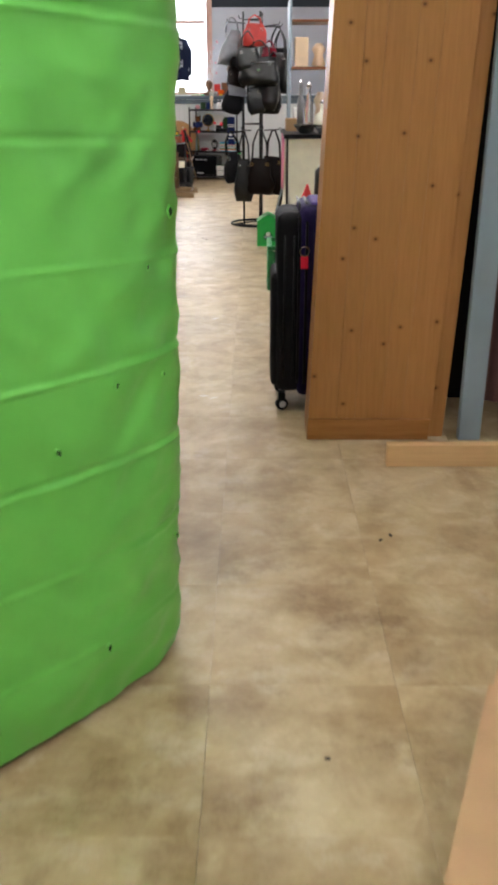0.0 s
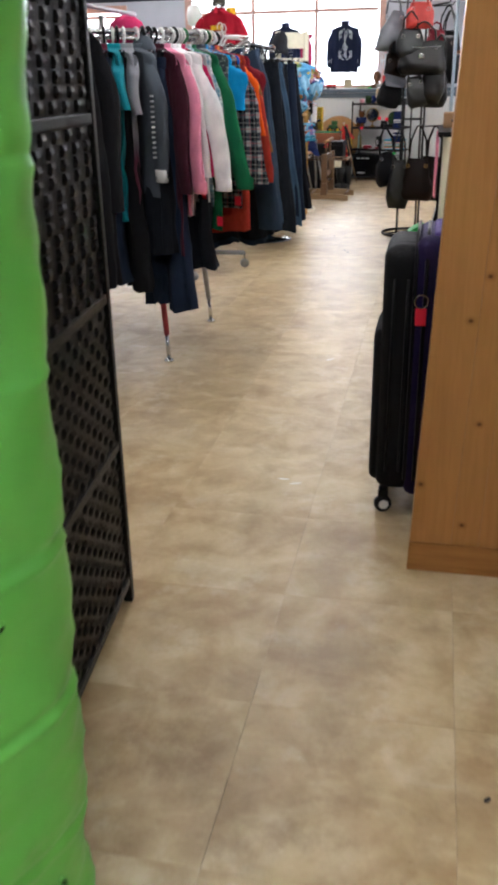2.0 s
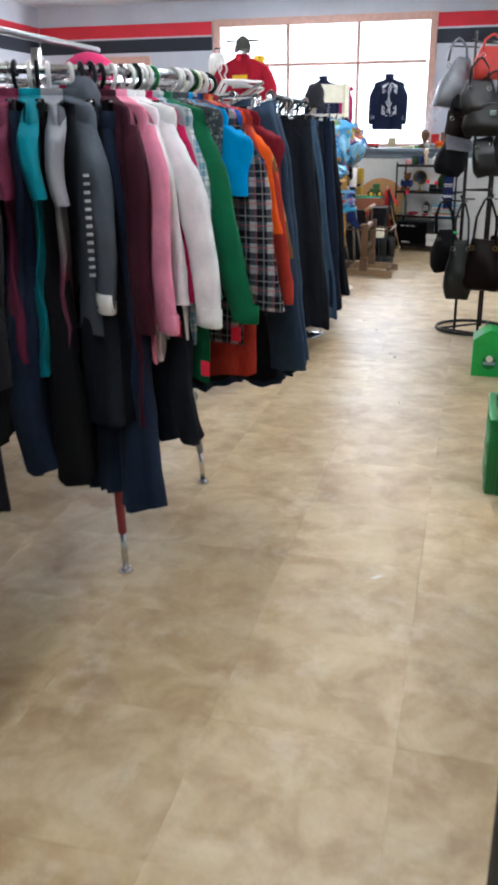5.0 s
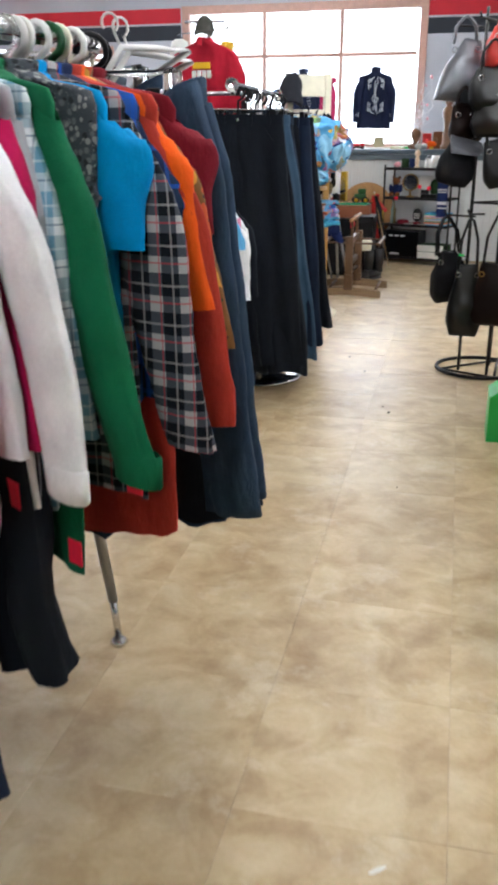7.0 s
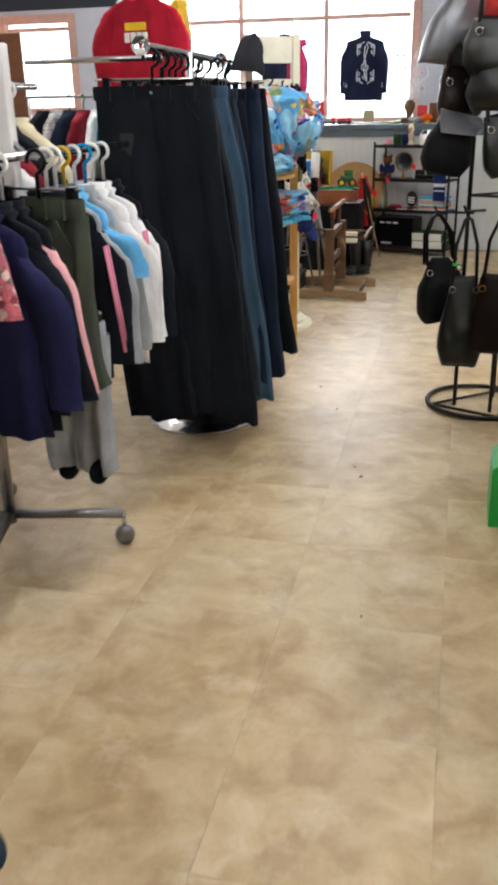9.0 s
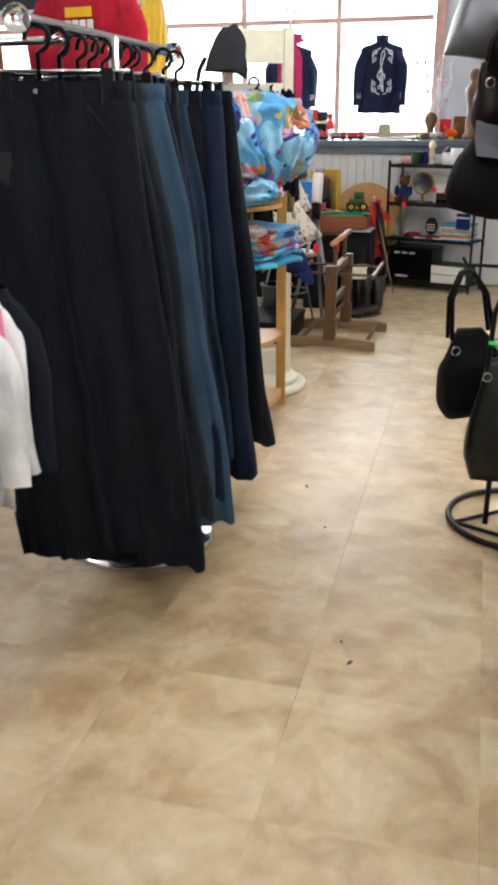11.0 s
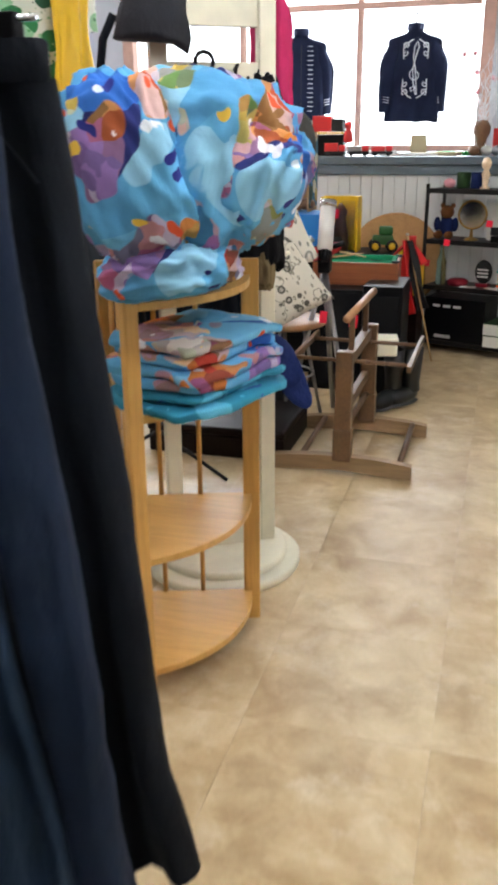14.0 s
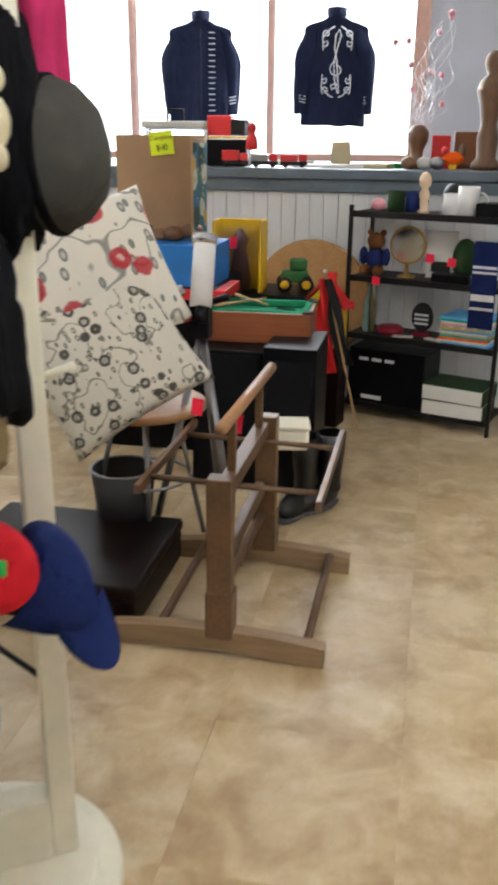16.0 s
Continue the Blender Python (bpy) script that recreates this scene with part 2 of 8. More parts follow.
def glow(name, c, strength):
    n = Nodes(name)
    n.b.inputs["Emission Color"].default_value = c
    n.b.inputs["Emission Strength"].default_value = strength
    return n.mat


def clear(name, tint=(1, 1, 1, 1), rough=0.02):
    n = Nodes(name, rough)
    n.b.inputs["Base Color"].default_value = tint
    n.b.inputs["Transmission Weight"].default_value = 1.0
    n.b.inputs["IOR"].default_value = 1.45
    return n.mat


def vinyl_tile():
    """Stone-look vinyl: warm beige clouds, darker smudges, fine specks, each tile turned its own way."""
    n = Nodes("vinyl_tile", 0.42)
    geo = n.add("ShaderNodeNewGeometry")
    info = n.add("ShaderNodeObjectInfo")
    add = n.add("ShaderNodeVectorMath")
    add.operation = "MULTIPLY_ADD"
    add.inputs[1].default_value = (1, 1, 1)
    mul = n.add("ShaderNodeMath")
    mul.operation = "MULTIPLY"
    mul.inputs[1].default_value = 37.0
    ran = n.add("ShaderNodeMath")
    n.link(info.outputs["Random"], ran.inputs[0])
    n.link(geo.outputs["Random Per Island"], ran.inputs[1])
    n.link(ran.outputs[0], mul.inputs[0])
    n.link(geo.outputs["Position"], add.inputs[0])
    n.link(mul.outputs[0], add.inputs[2])
    v = add.outputs[0]
    def cloud(scale, detail, rough, warp):
        t = n.add("ShaderNodeTexNoise", Scale=scale, Detail=detail, Roughness=rough, Distortion=warp)
        n.link(v, t.inputs["Vector"])
        return t.outputs[0]
    big = cloud(3.0, 4.0, 0.55, 0.5)
    mid = cloud(6.5, 4.0, 0.55, 0.7)
    base = n.ramp(big, [(0.32, rgb("a2875f")), (0.45, rgb("b59e77")), (0.56, rgb("c4ae86")), (0.7, rgb("d2bf9c"))])
    base = n.mix(0.55, base, n.ramp(mid, [(0.33, rgb("9c8059")), (0.45, rgb("b39b75")), (0.56, rgb("c6b18b")), (0.68, rgb("d8c8aa"))]))
    streak = n.add("ShaderNodeTexNoise", Scale=2.2, Detail=8.0, Roughness=0.68, Distortion=0.3)
    n.link(geo.outputs["Position"], streak.inputs["Vector"])
    base = n.mix(n.ramp(streak.outputs[0], [(0.54, (0, 0, 0, 1)), (0.72, (0.4, 0.4, 0.4, 1))]), base, rgb("806444"))
    worn = n.noise(geo.outputs["Position"], 0.9, 5, 0.6)
    base = n.mix(n.ramp(worn, [(0.5, (0, 0, 0, 1)), (0.75, (0.35, 0.35, 0.35, 1))]), base, rgb("d8cdb2"))
    base = n.mix(0.05, base, n.ramp(n.noise(v, 70.0, 3), [(0.35, rgb("5d4d3e")), (0.65, rgb("d2c2a8"))]))
    mott = n.noise(geo.outputs["Position"], 5.0, 6, 0.6)
    base = n.mix(n.ramp(mott, [(0.53, (0, 0, 0, 1)), (0.7, (0.38, 0.38, 0.38, 1))]), base, rgb("7a5c38"))
    base = n.mix(n.ramp(n.noise(geo.outputs["Position"], 4.1, 8, 0.7), [(0.56, (0, 0, 0, 1)), (0.7, (0.4, 0.4, 0.4, 1))]), base, rgb("e2d8c2"))
    # dirt-brown mottling plus overall darkening of the floor colour, stronger towards the start
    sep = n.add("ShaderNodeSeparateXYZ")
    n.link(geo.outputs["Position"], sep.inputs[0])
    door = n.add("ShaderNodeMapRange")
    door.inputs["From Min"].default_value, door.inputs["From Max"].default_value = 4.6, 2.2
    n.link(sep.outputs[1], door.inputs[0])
    dirt_darken = n.ramp(n.noise(geo.outputs["Position"], 2.6, 9, 0.68), [(0.4, (0.12, 0.12, 0.12, 1)), (0.52, (0.3, 0.3, 0.3, 1)), (0.66, (0.85, 0.85, 0.85, 1))])
    base = n.mix(n.mix(1.0, dirt_darken, door.outputs[0], "MULTIPLY"), base, rgb("6f5436"))
    n.colour(base)
    n.roughness(mid, 0.32, 0.54)
    n.b.inputs["Specular IOR Level"].default_value = 0.42
    n.bump(n.noise(geo.outputs["Position"], 3.4, 3), 0.1, 0.012)
    return n.mat


M = {}
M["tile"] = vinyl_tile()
M["slab"] = plain("floor_joint", "a08a66", 0.9)
M["wall"] = plain("painted_wall", "c9c9cf", 0.85, vary=0.05, scale=3, bump=0.1)
M["ceil"] = plain("ceiling_board", "dcdad6", 0.9, vary=0.05, scale=6, bump=0.2)
M["red_band"] = plain("red_wall_paint", "d5303c", 0.7, vary=0.06, scale=4)
M["black_band"] = plain("charcoal_wall_paint", "2c3038", 0.7, vary=0.12, scale=4)
M["sash"] = plain("pink_brown_window_paint", "cfa392", 0.6, vary=0.1)
M["ledge"] = plain("slate_blue_painted_ledge", "59656e", 0.45, vary=0.14, scale=7)
M["bead"] = plain("white_beadboard", "d4d7d8", 0.6, vary=0.06, scale=5)
M["glass"] = clear("window_glass")
M["out"] = glow("bright_overcast_distance", (0.93, 0.97, 1.0, 1), 4.0)
M["tube"] = glow("fluorescent_tube", (1.0, 0.99, 0.97, 1), TUBE_GLOW)
M["white_metal"] = plain("white_enamel", "dddddb", 0.4, vary=0.04)
M["green_sheet"] = plain("green_vinyl_sheet", "6bc355", 0.34, vary=0.08, scale=5, bump=0.05)
M["hole"] = plain("dark_hole", "1f3a18", 0.9)
M["pine"] = wood("varnished_pine", "7c4e28", "ad7b4a", 0.46, 2, 9, True)
M["pine_dark"] = wood("pine_plinth", "86592f", "a87544", 0.45, 0, 9)
M["lumber"] = wood("raw_lumber", "b3895c", "cda777", 0.6, 0, 9, True)
M["oak"] = wood("honey_beech", "bb8640", "d8a65c", 0.4, 2, 8)
M["oak_flat"] = wood("honey_beech_shelf", "bd8a44", "dbab62", 0.35, 0, 8)
M["walnut"] = wood("worn_walnut", "3e2c1e", "654a31", 0.5, 1, 8)
M["walnut_x"] = wood("worn_plank", "6b563c", "93795a", 0.6, 0, 8)
M["brown_wood"] = wood("brown_wood", "5a3319", "7d4b28", 0.4, 0, 8)
M["stool_wood"] = wood("stool_top_wood", "7d5535", "a27750", 0.45, 0, 8)
M["chrome"] = plain("chrome", "cfcfd2", 0.16, 1.0, vary=0.06)
M["steel"] = plain("dull_steel", "9a9a9c", 0.32, 1.0, vary=0.1)
M["black_metal"] = plain("black_painted_metal", "1d1b1b", 0.45, 0.4)
M["red_paint"] = plain("red_painted_steel", "9c3438", 0.45)
M["cream"] = plain("cream_painted_wood", "e9e5cf", 0.5, vary=0.06)
M["wicker"] = plain("black_wicker", "0e0d0e", 0.38, vary=0.3, scale=30, bump=0.3)
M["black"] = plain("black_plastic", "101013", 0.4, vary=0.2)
M["black_fab"] = cloth("black_nylon", "0d0d12", 0.7)
M["purple"] = cloth("purple_nylon", "4a3a70", 0.7)
M["purple_dark"] = cloth("dark_purple_nylon", "231a42", 0.7)
M["rubber"] = plain("grey_rubber", "4b4b4d", 0.7)
M["leather"] = plain("black_leather", "050609", 0.36, vary=0.2, scale=5, bump=0.06)
M["leather_brown"] = plain("brown_leather", "1a0f0c", 0.45, vary=0.2, scale=5, bump=0.06)
M["leather_red"] = plain("red_leather", "c33b34", 0.4, vary=0.12, scale=20, bump=0.2)
M["leather_wine"] = plain("wine_leather", "7d2331", 0.35, vary=0.12, scale=20, bump=0.2)
M["leather_grey"] = plain("silver_grey_leather", "6e7076", 0.32, 0.45, vary=0.2, scale=9, bump=0.12)
M["green_plastic"] = plain("green_plastic", "22a447", 0.4, vary=0.08)
M["green_dark"] = plain("dark_green_plastic", "0e6b33", 0.45, vary=0.1)
M["grey_panel"] = plain("grey_blue_panel", "8b9aa4", 0.5, vary=0.08, scale=4)
M["brown_drape"] = cloth("brown_satin_drape", "5d4340", 0.5)
M["card"] = plain("brown_cardboard", "ad8a66", 0.85, vary=0.08, scale=8)
M["card_dark"] = plain("cardboard_inside", "9a7b5c", 0.85, vary=0.1, scale=6)
M["neon"] = plain("neon_yellow_paper", "d6e82a", 0.8, vary=0.03)
M["olive_paint"] = plain("worn_olive_paint", "8f8d6e", 0.5, vary=0.2, scale=9, bump=0.15)
M["tag"] = plain("neon_red_tag", "f02545", 0.6, vary=0.05)
M["tag_green"] = plain("neon_green_tag", "2be06a", 0.6, vary=0.05)
M["paper"] = plain("white_paper", "dcdbd6", 0.8, vary=0.04)
M["manila"] = plain("manila_tag", "b3a582", 0.8, vary=0.06)
M["ink"] = plain("black_ink", "151515", 0.7)
M["white_print"] = plain("white_print", "d9d9d9", 0.7)
M["plastic_white"] = plain("white_plastic", "e2e1de", 0.35, vary=0.04)
M["plastic_clear"] = clear("clear_plastic", (0.95, 0.97, 0.97, 1), 0.12)
M["glass_thing"] = clear("clear_glass", (0.96, 0.99, 0.98, 1), 0.03)
M["blue_box"] = plain("blue_printed_card", "1f6fb8", 0.5, vary=0.08)
M["yellow"] = plain("yellow_plastic", "dcb21c", 0.45, vary=0.08)
M["red"] = plain("red_plastic", "cf2a2b", 0.45, vary=0.08)
M["john_green"] = plain("toy_green", "1f5a26", 0.45, vary=0.12)
M["baize"] = cloth("green_baize", "23805c", 0.95)
M["table_brown"] = wood("pool_table_wood", "6d3a22", "8d5233", 0.4, 0, 9)
M["grey_white"] = plain("pale_stone", "b9b7ae", 0.7, vary=0.15)
M["teddy"] = cloth("brown_plush", "6a4327", 0.95)
M["skin"] = plain("cream_ceramic", "d8bd9c", 0.4, vary=0.06)
M["gold"] = plain("aged_brass", "a7864b", 0.3, 1.0, vary=0.15)
M["mirror"] = plain("mirror_silver", "d5d8da", 0.04, 1.0, vary=0.02, bump=0.0)
M["carved"] = wood("carved_dark_wood", "4b3322", "6f4e33", 0.45, 2, 10)
M["wickerboard"] = wood("round_wicker_board", "94683f", "b98d5b", 0.6, 2, 12)
M["navy"] = cloth("navy_wool", "1e2337", 0.9)
M["pillow_a"] = floral("red_flower_cotton", "e0dbcd", "ac1f2d", "6c7068", 8.0)
M["pillow_b"] = floral("grey_flower_cotton", "d8d3c4", "3a3933", "5c5a48", 17.0)
M["bed"] = cartoon_print()
M["bed_teal"] = printed("teal_blue_cotton", "2a86a6", ["2c5c9c", "2a86a6", "58b0d0"], 11, 0.5)
M["twig"] = plain("silver_twig", "d5d3d6", 0.3, 0.5)
M["pink_bud"] = plain("pink_bud", "e29aa4", 0.5)
CLOTHS = {"grey": "4a5058", "black": "14181f", "coat": "0b0c11", "navypants": "1c2637", "burgundy": "3a1824", "pink": "d9859f", "white": "ececee", "crimson": "a3174a",
          "ltgrey": "9b9ea3", "green": "14583a", "blue": "1187c4", "maroon": "6d1a26", "orange": "e25a18", "rust": "9c3429", "denim": "2f3e50", "denim_dark": "212f40",
          "denim_blue": "3a5064", "wine": "5a2438", "teal": "0f6b78", "charcoal": "2b3036", "violet": "1f2140", "ltpink": "e3a7ac", "olive": "3d4238", "redshirt": "a01e30", "cream": "d8cfae",
          "hatgrey": "42413d", "magenta": "b3315f", "skyblue": "65aee0", "khaki": "7a6a4d", "capnavy": "1a2650", "capred": "c7232e", "turq": "1d9a86", "hooddark": "2a2b30"}
for k, h in CLOTHS.items():
    M["c_" + k] = cloth("cloth_" + k, h)
M["c_plaid"] = plaid("plaid_flannel", "12161d", "565b64", "c4bfbc", 0.062)
M["c_navycheck"] = plaid("navy_check_flannel", "1a2440", "31405a", "2f62c0", 0.14, "2458b8")
M["c_plaid2"] = plaid("blue_check_flannel", "5f8aa0", "c5cccc", "e2e6e6", 0.06, "2f4d68")
M["c_plaid4"] = plaid("slate_check_flannel", "263442", "66747f", "c9cdcf", 0.15, "33485e")
M["c_plaid3"] = plaid("grey_check_flannel", "8b8b8d", "d9d9d9", "efefef", 0.08, "5a5a60")
ombre = Nodes("ombre_jersey", 0.9)
ocx = ombre.add("ShaderNodeSeparateXYZ")
ombre.link(ombre.coord(), ocx.inputs[0])
fade = ombre.add("ShaderNodeMapRange")
fade.inputs["From Min"].default_value, fade.inputs["From Max"].default_value = -0.86, -0.12
ombre.link(ocx.outputs[2], fade.inputs[0])
ombre.colour(ombre.ramp(fade.outputs[0], [(0.0, rgb("4c1f30")), (0.45, rgb("5d2b3c")), (0.62, rgb("8d8a90")), (1.0, rgb("74767c"))]))
ombre.bump(ombre.noise(ombre.coord(), 260, 2), 0.25, 0.002)
M["c_ombre"] = ombre.mat
M["c_leaf"] = printed("leaf_print_cotton", "dfe6dc", ["2f7a4a", "4f9a5c", "8fc09a", "2c5f48"], 14, 0.55)
M["c_floral"] = printed("pink_flower_jersey", "c06a76", ["d8707e", "e8c9c4", "8f3a4c", "5f6a5a"], 48, 0.6)
M["c_pattern"] = printed("grey_pattern_knit", "3c4047", ["8a8a88", "1d1f23", "606366"], 85, 0.45)
M["c_camo"] = printed("autumn_print", "6b4a1c", ["1c3a22", "b3491a", "c28a2c", "2b2a24"], 20, 0.5)
for k in ("leather_brown", "black", "leather_wine", "wicker", "pine", "pine_dark"):
    M[k].node_tree.nodes["Principled BSDF"].inputs["Specular IOR Level"].default_value = 0.16

# ---- geometry helpers ----
def finish(name, bm, material, smooth=False):
    me = bpy.data.meshes.new(name)
    bmesh.ops.recalc_face_normals(bm, faces=bm.faces)
    for f in bm.faces:
        f.smooth = smooth
    bm.to_mesh(me)
    bm.free()
    me.materials.append(material)
    return me


def part(name, bm, material, parent=None, label="", smooth=False):
    ob = new(name, finish(name, bm, material, smooth))
    if parent is not None:
        ob.parent = parent
    if label:
        ob["label"] = label
    return ob


def thing(name, label, category, m=None, group="", kind=""):
    ob = new(name)
    ob.empty_display_size = 0.05
    if m is not None:
        ob.matrix_basis = m
    return tagged(ob, label, category, group, kind)


def box(x0, x1, y0, y1, z0, z1, bevel=0.0, bm=None, seg=2):
    own = bmesh.new()
    bmesh.ops.create_cube(own, size=1.0, matrix=Matrix.Translation(((x0 + x1) / 2, (y0 + y1) / 2, (z0 + z1) / 2)) @ Matrix.Diagonal((x1 - x0, y1 - y0, z1 - z0, 1)))
    if bevel:
        bmesh.ops.bevel(own, geom=list(own.edges), offset=bevel, segments=seg, affect="EDGES", profile=0.6)
    return join(bm, own)


def join(bm, own, m=None):
    if m is not None:
        bmesh.ops.transform(own, matrix=m, verts=own.verts)
    if bm is None:
        return own
    me = bpy.data.meshes.new("tmp")
    own.to_mesh(me)
    own.free()
    bm.from_mesh(me)
    bpy.data.meshes.remove(me)
    return bm


def loft(rings, cap=True, closed=True, bm=None):
    """Skin through rings of equally many points."""
    bm = bm or bmesh.new()
    rows = [[bm.verts.new(p) for p in r] for r in rings]
    n = len(rows[0])
    for a, b in zip(rows, rows[1:]):
        for i in range(n if closed else n - 1):
            j = (i + 1) % n
            bm.faces.new((a[i], a[j], b[j], b[i]))
    if cap and closed:
        bm.faces.new(list(reversed(rows[0])))
        bm.faces.new(rows[-1])
    return bm


def lathe(profile, seg=20, bm=None, cap=True, at=(0, 0, 0)):
    rings = [[(at[0] + r * math.cos(2 * math.pi * i / seg), at[1] + r * math.sin(2 * math.pi * i / seg), at[2] + z) for i in range(seg)] for r, z in profile]
    return loft(rings, cap, bm=bm)


def tube(points, r, seg=8, bm=None, cap=True):
    """Round bar along a line of points; r is one radius or one a point."""
    pts = [Vector(p) for p in points]
    rs = r if isinstance(r, (list, tuple)) else [r] * len(pts)
    rings = []
    side = None
    for i, p in enumerate(pts):
        d = (pts[min(i + 1, len(pts) - 1)] - pts[max(i - 1, 0)]).normalized()
        if side is None:
            side = d.orthogonal().normalized()
        side = (side - d * side.dot(d)).normalized()
        up = d.cross(side)
        rings.append([p + (side * math.cos(2 * math.pi * k / seg) + up * math.sin(2 * math.pi * k / seg)) * rs[i] for k in range(seg)])
    return loft(rings, cap, bm=bm)


def ball(c, rx, ry, rz, seg=14, rows=8, bm=None):
    prof = [(math.sin(math.pi * (i + 0.15) / (rows + 0.3)), -math.cos(math.pi * (i + 0.15) / (rows + 0.3))) for i in range(rows + 1)]
    rings = [[(c[0] + rx * s * math.cos(2 * math.pi * k / seg), c[1] + ry * s * math.sin(2 * math.pi * k / seg), c[2] + rz * h) for k in range(seg)] for s, h in prof]
    return loft(rings, bm=bm)


def arc(c, r, a0, a1, n=12, plane="xz"):
    out = []
    for i in range(n + 1):
        a = radians(a0 + (a1 - a0) * i / n)
        u, v = r * math.cos(a), r * math.sin(a)
        out.append((c[0] + u, c[1], c[2] + v) if plane == "xz" else (c[0] + u, c[1] + v, c[2]) if plane == "xy" else (c[0], c[1] + u, c[2] + v))
    return out


def structure(name, bm, material, label, category):
    return tagged(part(name, bm, material), label, category, kind="structure")


# ---- the room ----
X0, X1, Y0, Y1, TOP = -6.75, 2.3, -2.2, 16.25, 3.25
structure("floor", box(X0 - 0.2, X1 + 0.2, Y0 - 0.2, Y1 + 0.2, -0.12, -0.004), M["slab"], "floor slab under stone-look vinyl tiles", "floor")
structure("ceiling", box(X0 - 0.2, X1 + 0.2, Y0 - 0.2, Y1 + 0.2, TOP, TOP + 0.12), M["ceil"], "plain off-white ceiling boards", "ceiling")
structure("wall_west", box(X0 - 0.15, X0, Y0, Y1 + 0.15, 0, TOP), M["wall"], "pale grey painted side wall", "wall")
structure("wall_east", box(X1, X1 + 0.15, Y0, Y1 + 0.15, 0, TOP), M["wall"], "pale grey painted side wall", "wall")
structure("wall_south", box(X0, X1, Y0 - 0.15, Y0, 0, TOP), M["wall"], "pale grey painted back wall", "wall")
# window wall with two openings
WA = (-3.86, -0.74, 1.22, 2.92)
WB = (-5.92, -5.0, 1.4, 2.46)
w = box(X0, WB[0], Y1, Y1 + 0.15, 0, TOP)
box(WB[0], WB[1], Y1, Y1 + 0.15, 0, WB[2], bm=w)
box(WB[0], WB[1], Y1, Y1 + 0.15, WB[3], TOP, bm=w)
box(WB[1], WA[0], Y1, Y1 + 0.15, 0, TOP, bm=w)
box(WA[0], WA[1], Y1, Y1 + 0.15, 0, WA[2], bm=w)
box(WA[0], WA[1], Y1, Y1 + 0.15, WA[3], TOP, bm=w)
box(WA[1], X1, Y1, Y1 + 0.15, 0, TOP, bm=w)
structure("wall_north", w, M["wall"], "pale grey wall with wide shop window", "wall")
for nm, mt, z0, z1 in (("red_band", "red_band", 2.79, 2.97), ("black_band", "black_band", 2.58, 2.765)):
    b = box(X0 + 0.01, WA[0] - 0.09, Y1 - 0.004, Y1 + 0.001, z0, z1)
    box(WA[1] + 0.05, X1 - 0.01, Y1 - 0.004, Y1 + 0.001, z0, z1, bm=b)
    box(X0 - 0.001, X0 + 0.004, Y0, Y1 - 0.01, z0, z1, bm=b)
    structure("trim_" + nm, b, M[mt], "%s painted stripe round the upper wall" % nm.split("_")[0], "stripe")


def window(name, x0, x1, z0, z1, ups, across, label):
    ob = tagged(thing(name, label, "window"), kind="structure")
    y0, y1 = Y1 - 0.025, Y1 + 0.09
    f = box(x0 - 0.07, x0 + 0.03, y0, y1, z0 - 0.02, z1 + 0.07, 0.006)
    box(x1 - 0.03, x1 + 0.07, y0, y1, z0 - 0.02, z1 + 0.07, 0.006, bm=f)
    box(x0 + 0.03, x1 - 0.03, y0, y1, z1 - 0.03, z1 + 0.07, 0.006, bm=f)
    box(x0 + 0.03, x1 - 0.03, y0, y1, z0 - 0.02, z0 + 0.04, 0.006, bm=f)
    part("window_frame", f, M["sash"], ob)
    xs = [x0 + 0.03] + list(ups) + [x1 - 0.03]
    zs = [z0 + 0.04] + list(across) + [z1 - 0.03]
    for x in ups:
        part("mullion", box(x - 0.022, x + 0.022, y0 + 0.012, y1 - 0.02, zs[0], zs[-1], 0.004), M["sash"], ob)
    for z in across:
        for a, b in zip(xs, xs[1:]):
            part("transom", box(a + 0.0225, b - 0.0225, y0 + 0.014, y1 - 0.022, z - 0.022, z + 0.022, 0.004), M["sash"], ob)
    for a, b in zip(xs, xs[1:]):
        for c, d in zip(zs, zs[1:]):
            p = part("pane", box(a + 0.02, b - 0.02, Y1 + 0.04, Y1 + 0.046, c + 0.02, d - 0.02), M["glass"], ob)
            p.visible_shadow = False
    return ob


window("window_1", *WA, (-2.80, -1.77), (2.36,), "wide shop window with pinkish-brown frame, six panes")
window("window_2", *WB, (), (2.36,), "small window high in the pale wall")
tagged(part("backdrop", box(-16, 10, 22.0, 22.1, -1, 12), M["out"]), "bright overcast daylight outside the window", "backdrop", kind="structure")

# raised display ledge in front of the window, closed by beadboard
LY = 14.35
structure("ledge_top", box(X0 + 0.005, X1 - 0.005, LY - 0.03, Y1 - 0.03, 1.165, 1.215, 0.006), M["ledge"], "slate-blue painted display ledge under the window", "ledge")
structure("trim_ledge", box(X0 + 0.005, X1 - 0.005, LY - 0.012, LY + 0.018, 1.10, 1.163, 0.004), M["ledge"], "slate-blue moulding under the ledge", "trim")
structure("wall_ledge", box(X0 + 0.005, X1 - 0.005, LY + 0.02, LY + 0.1, 0, 1.164), M["bead"], "white beadboard panelling below the ledge", "wall")
bead_mesh = finish("bead_board", box(0, 0.0728, 0, 0.013, 0.09, 1.10, 0.003, seg=1), M["bead"])
for i in range(int((X1 - X0) / 0.075)):
    bead = new("bead_board", bead_mesh)
    bead.location = (X0 + 0.01 + i * 0.075, LY + 0.008, 0)
    bead.parent = bpy.data.objects["wall_ledge"]
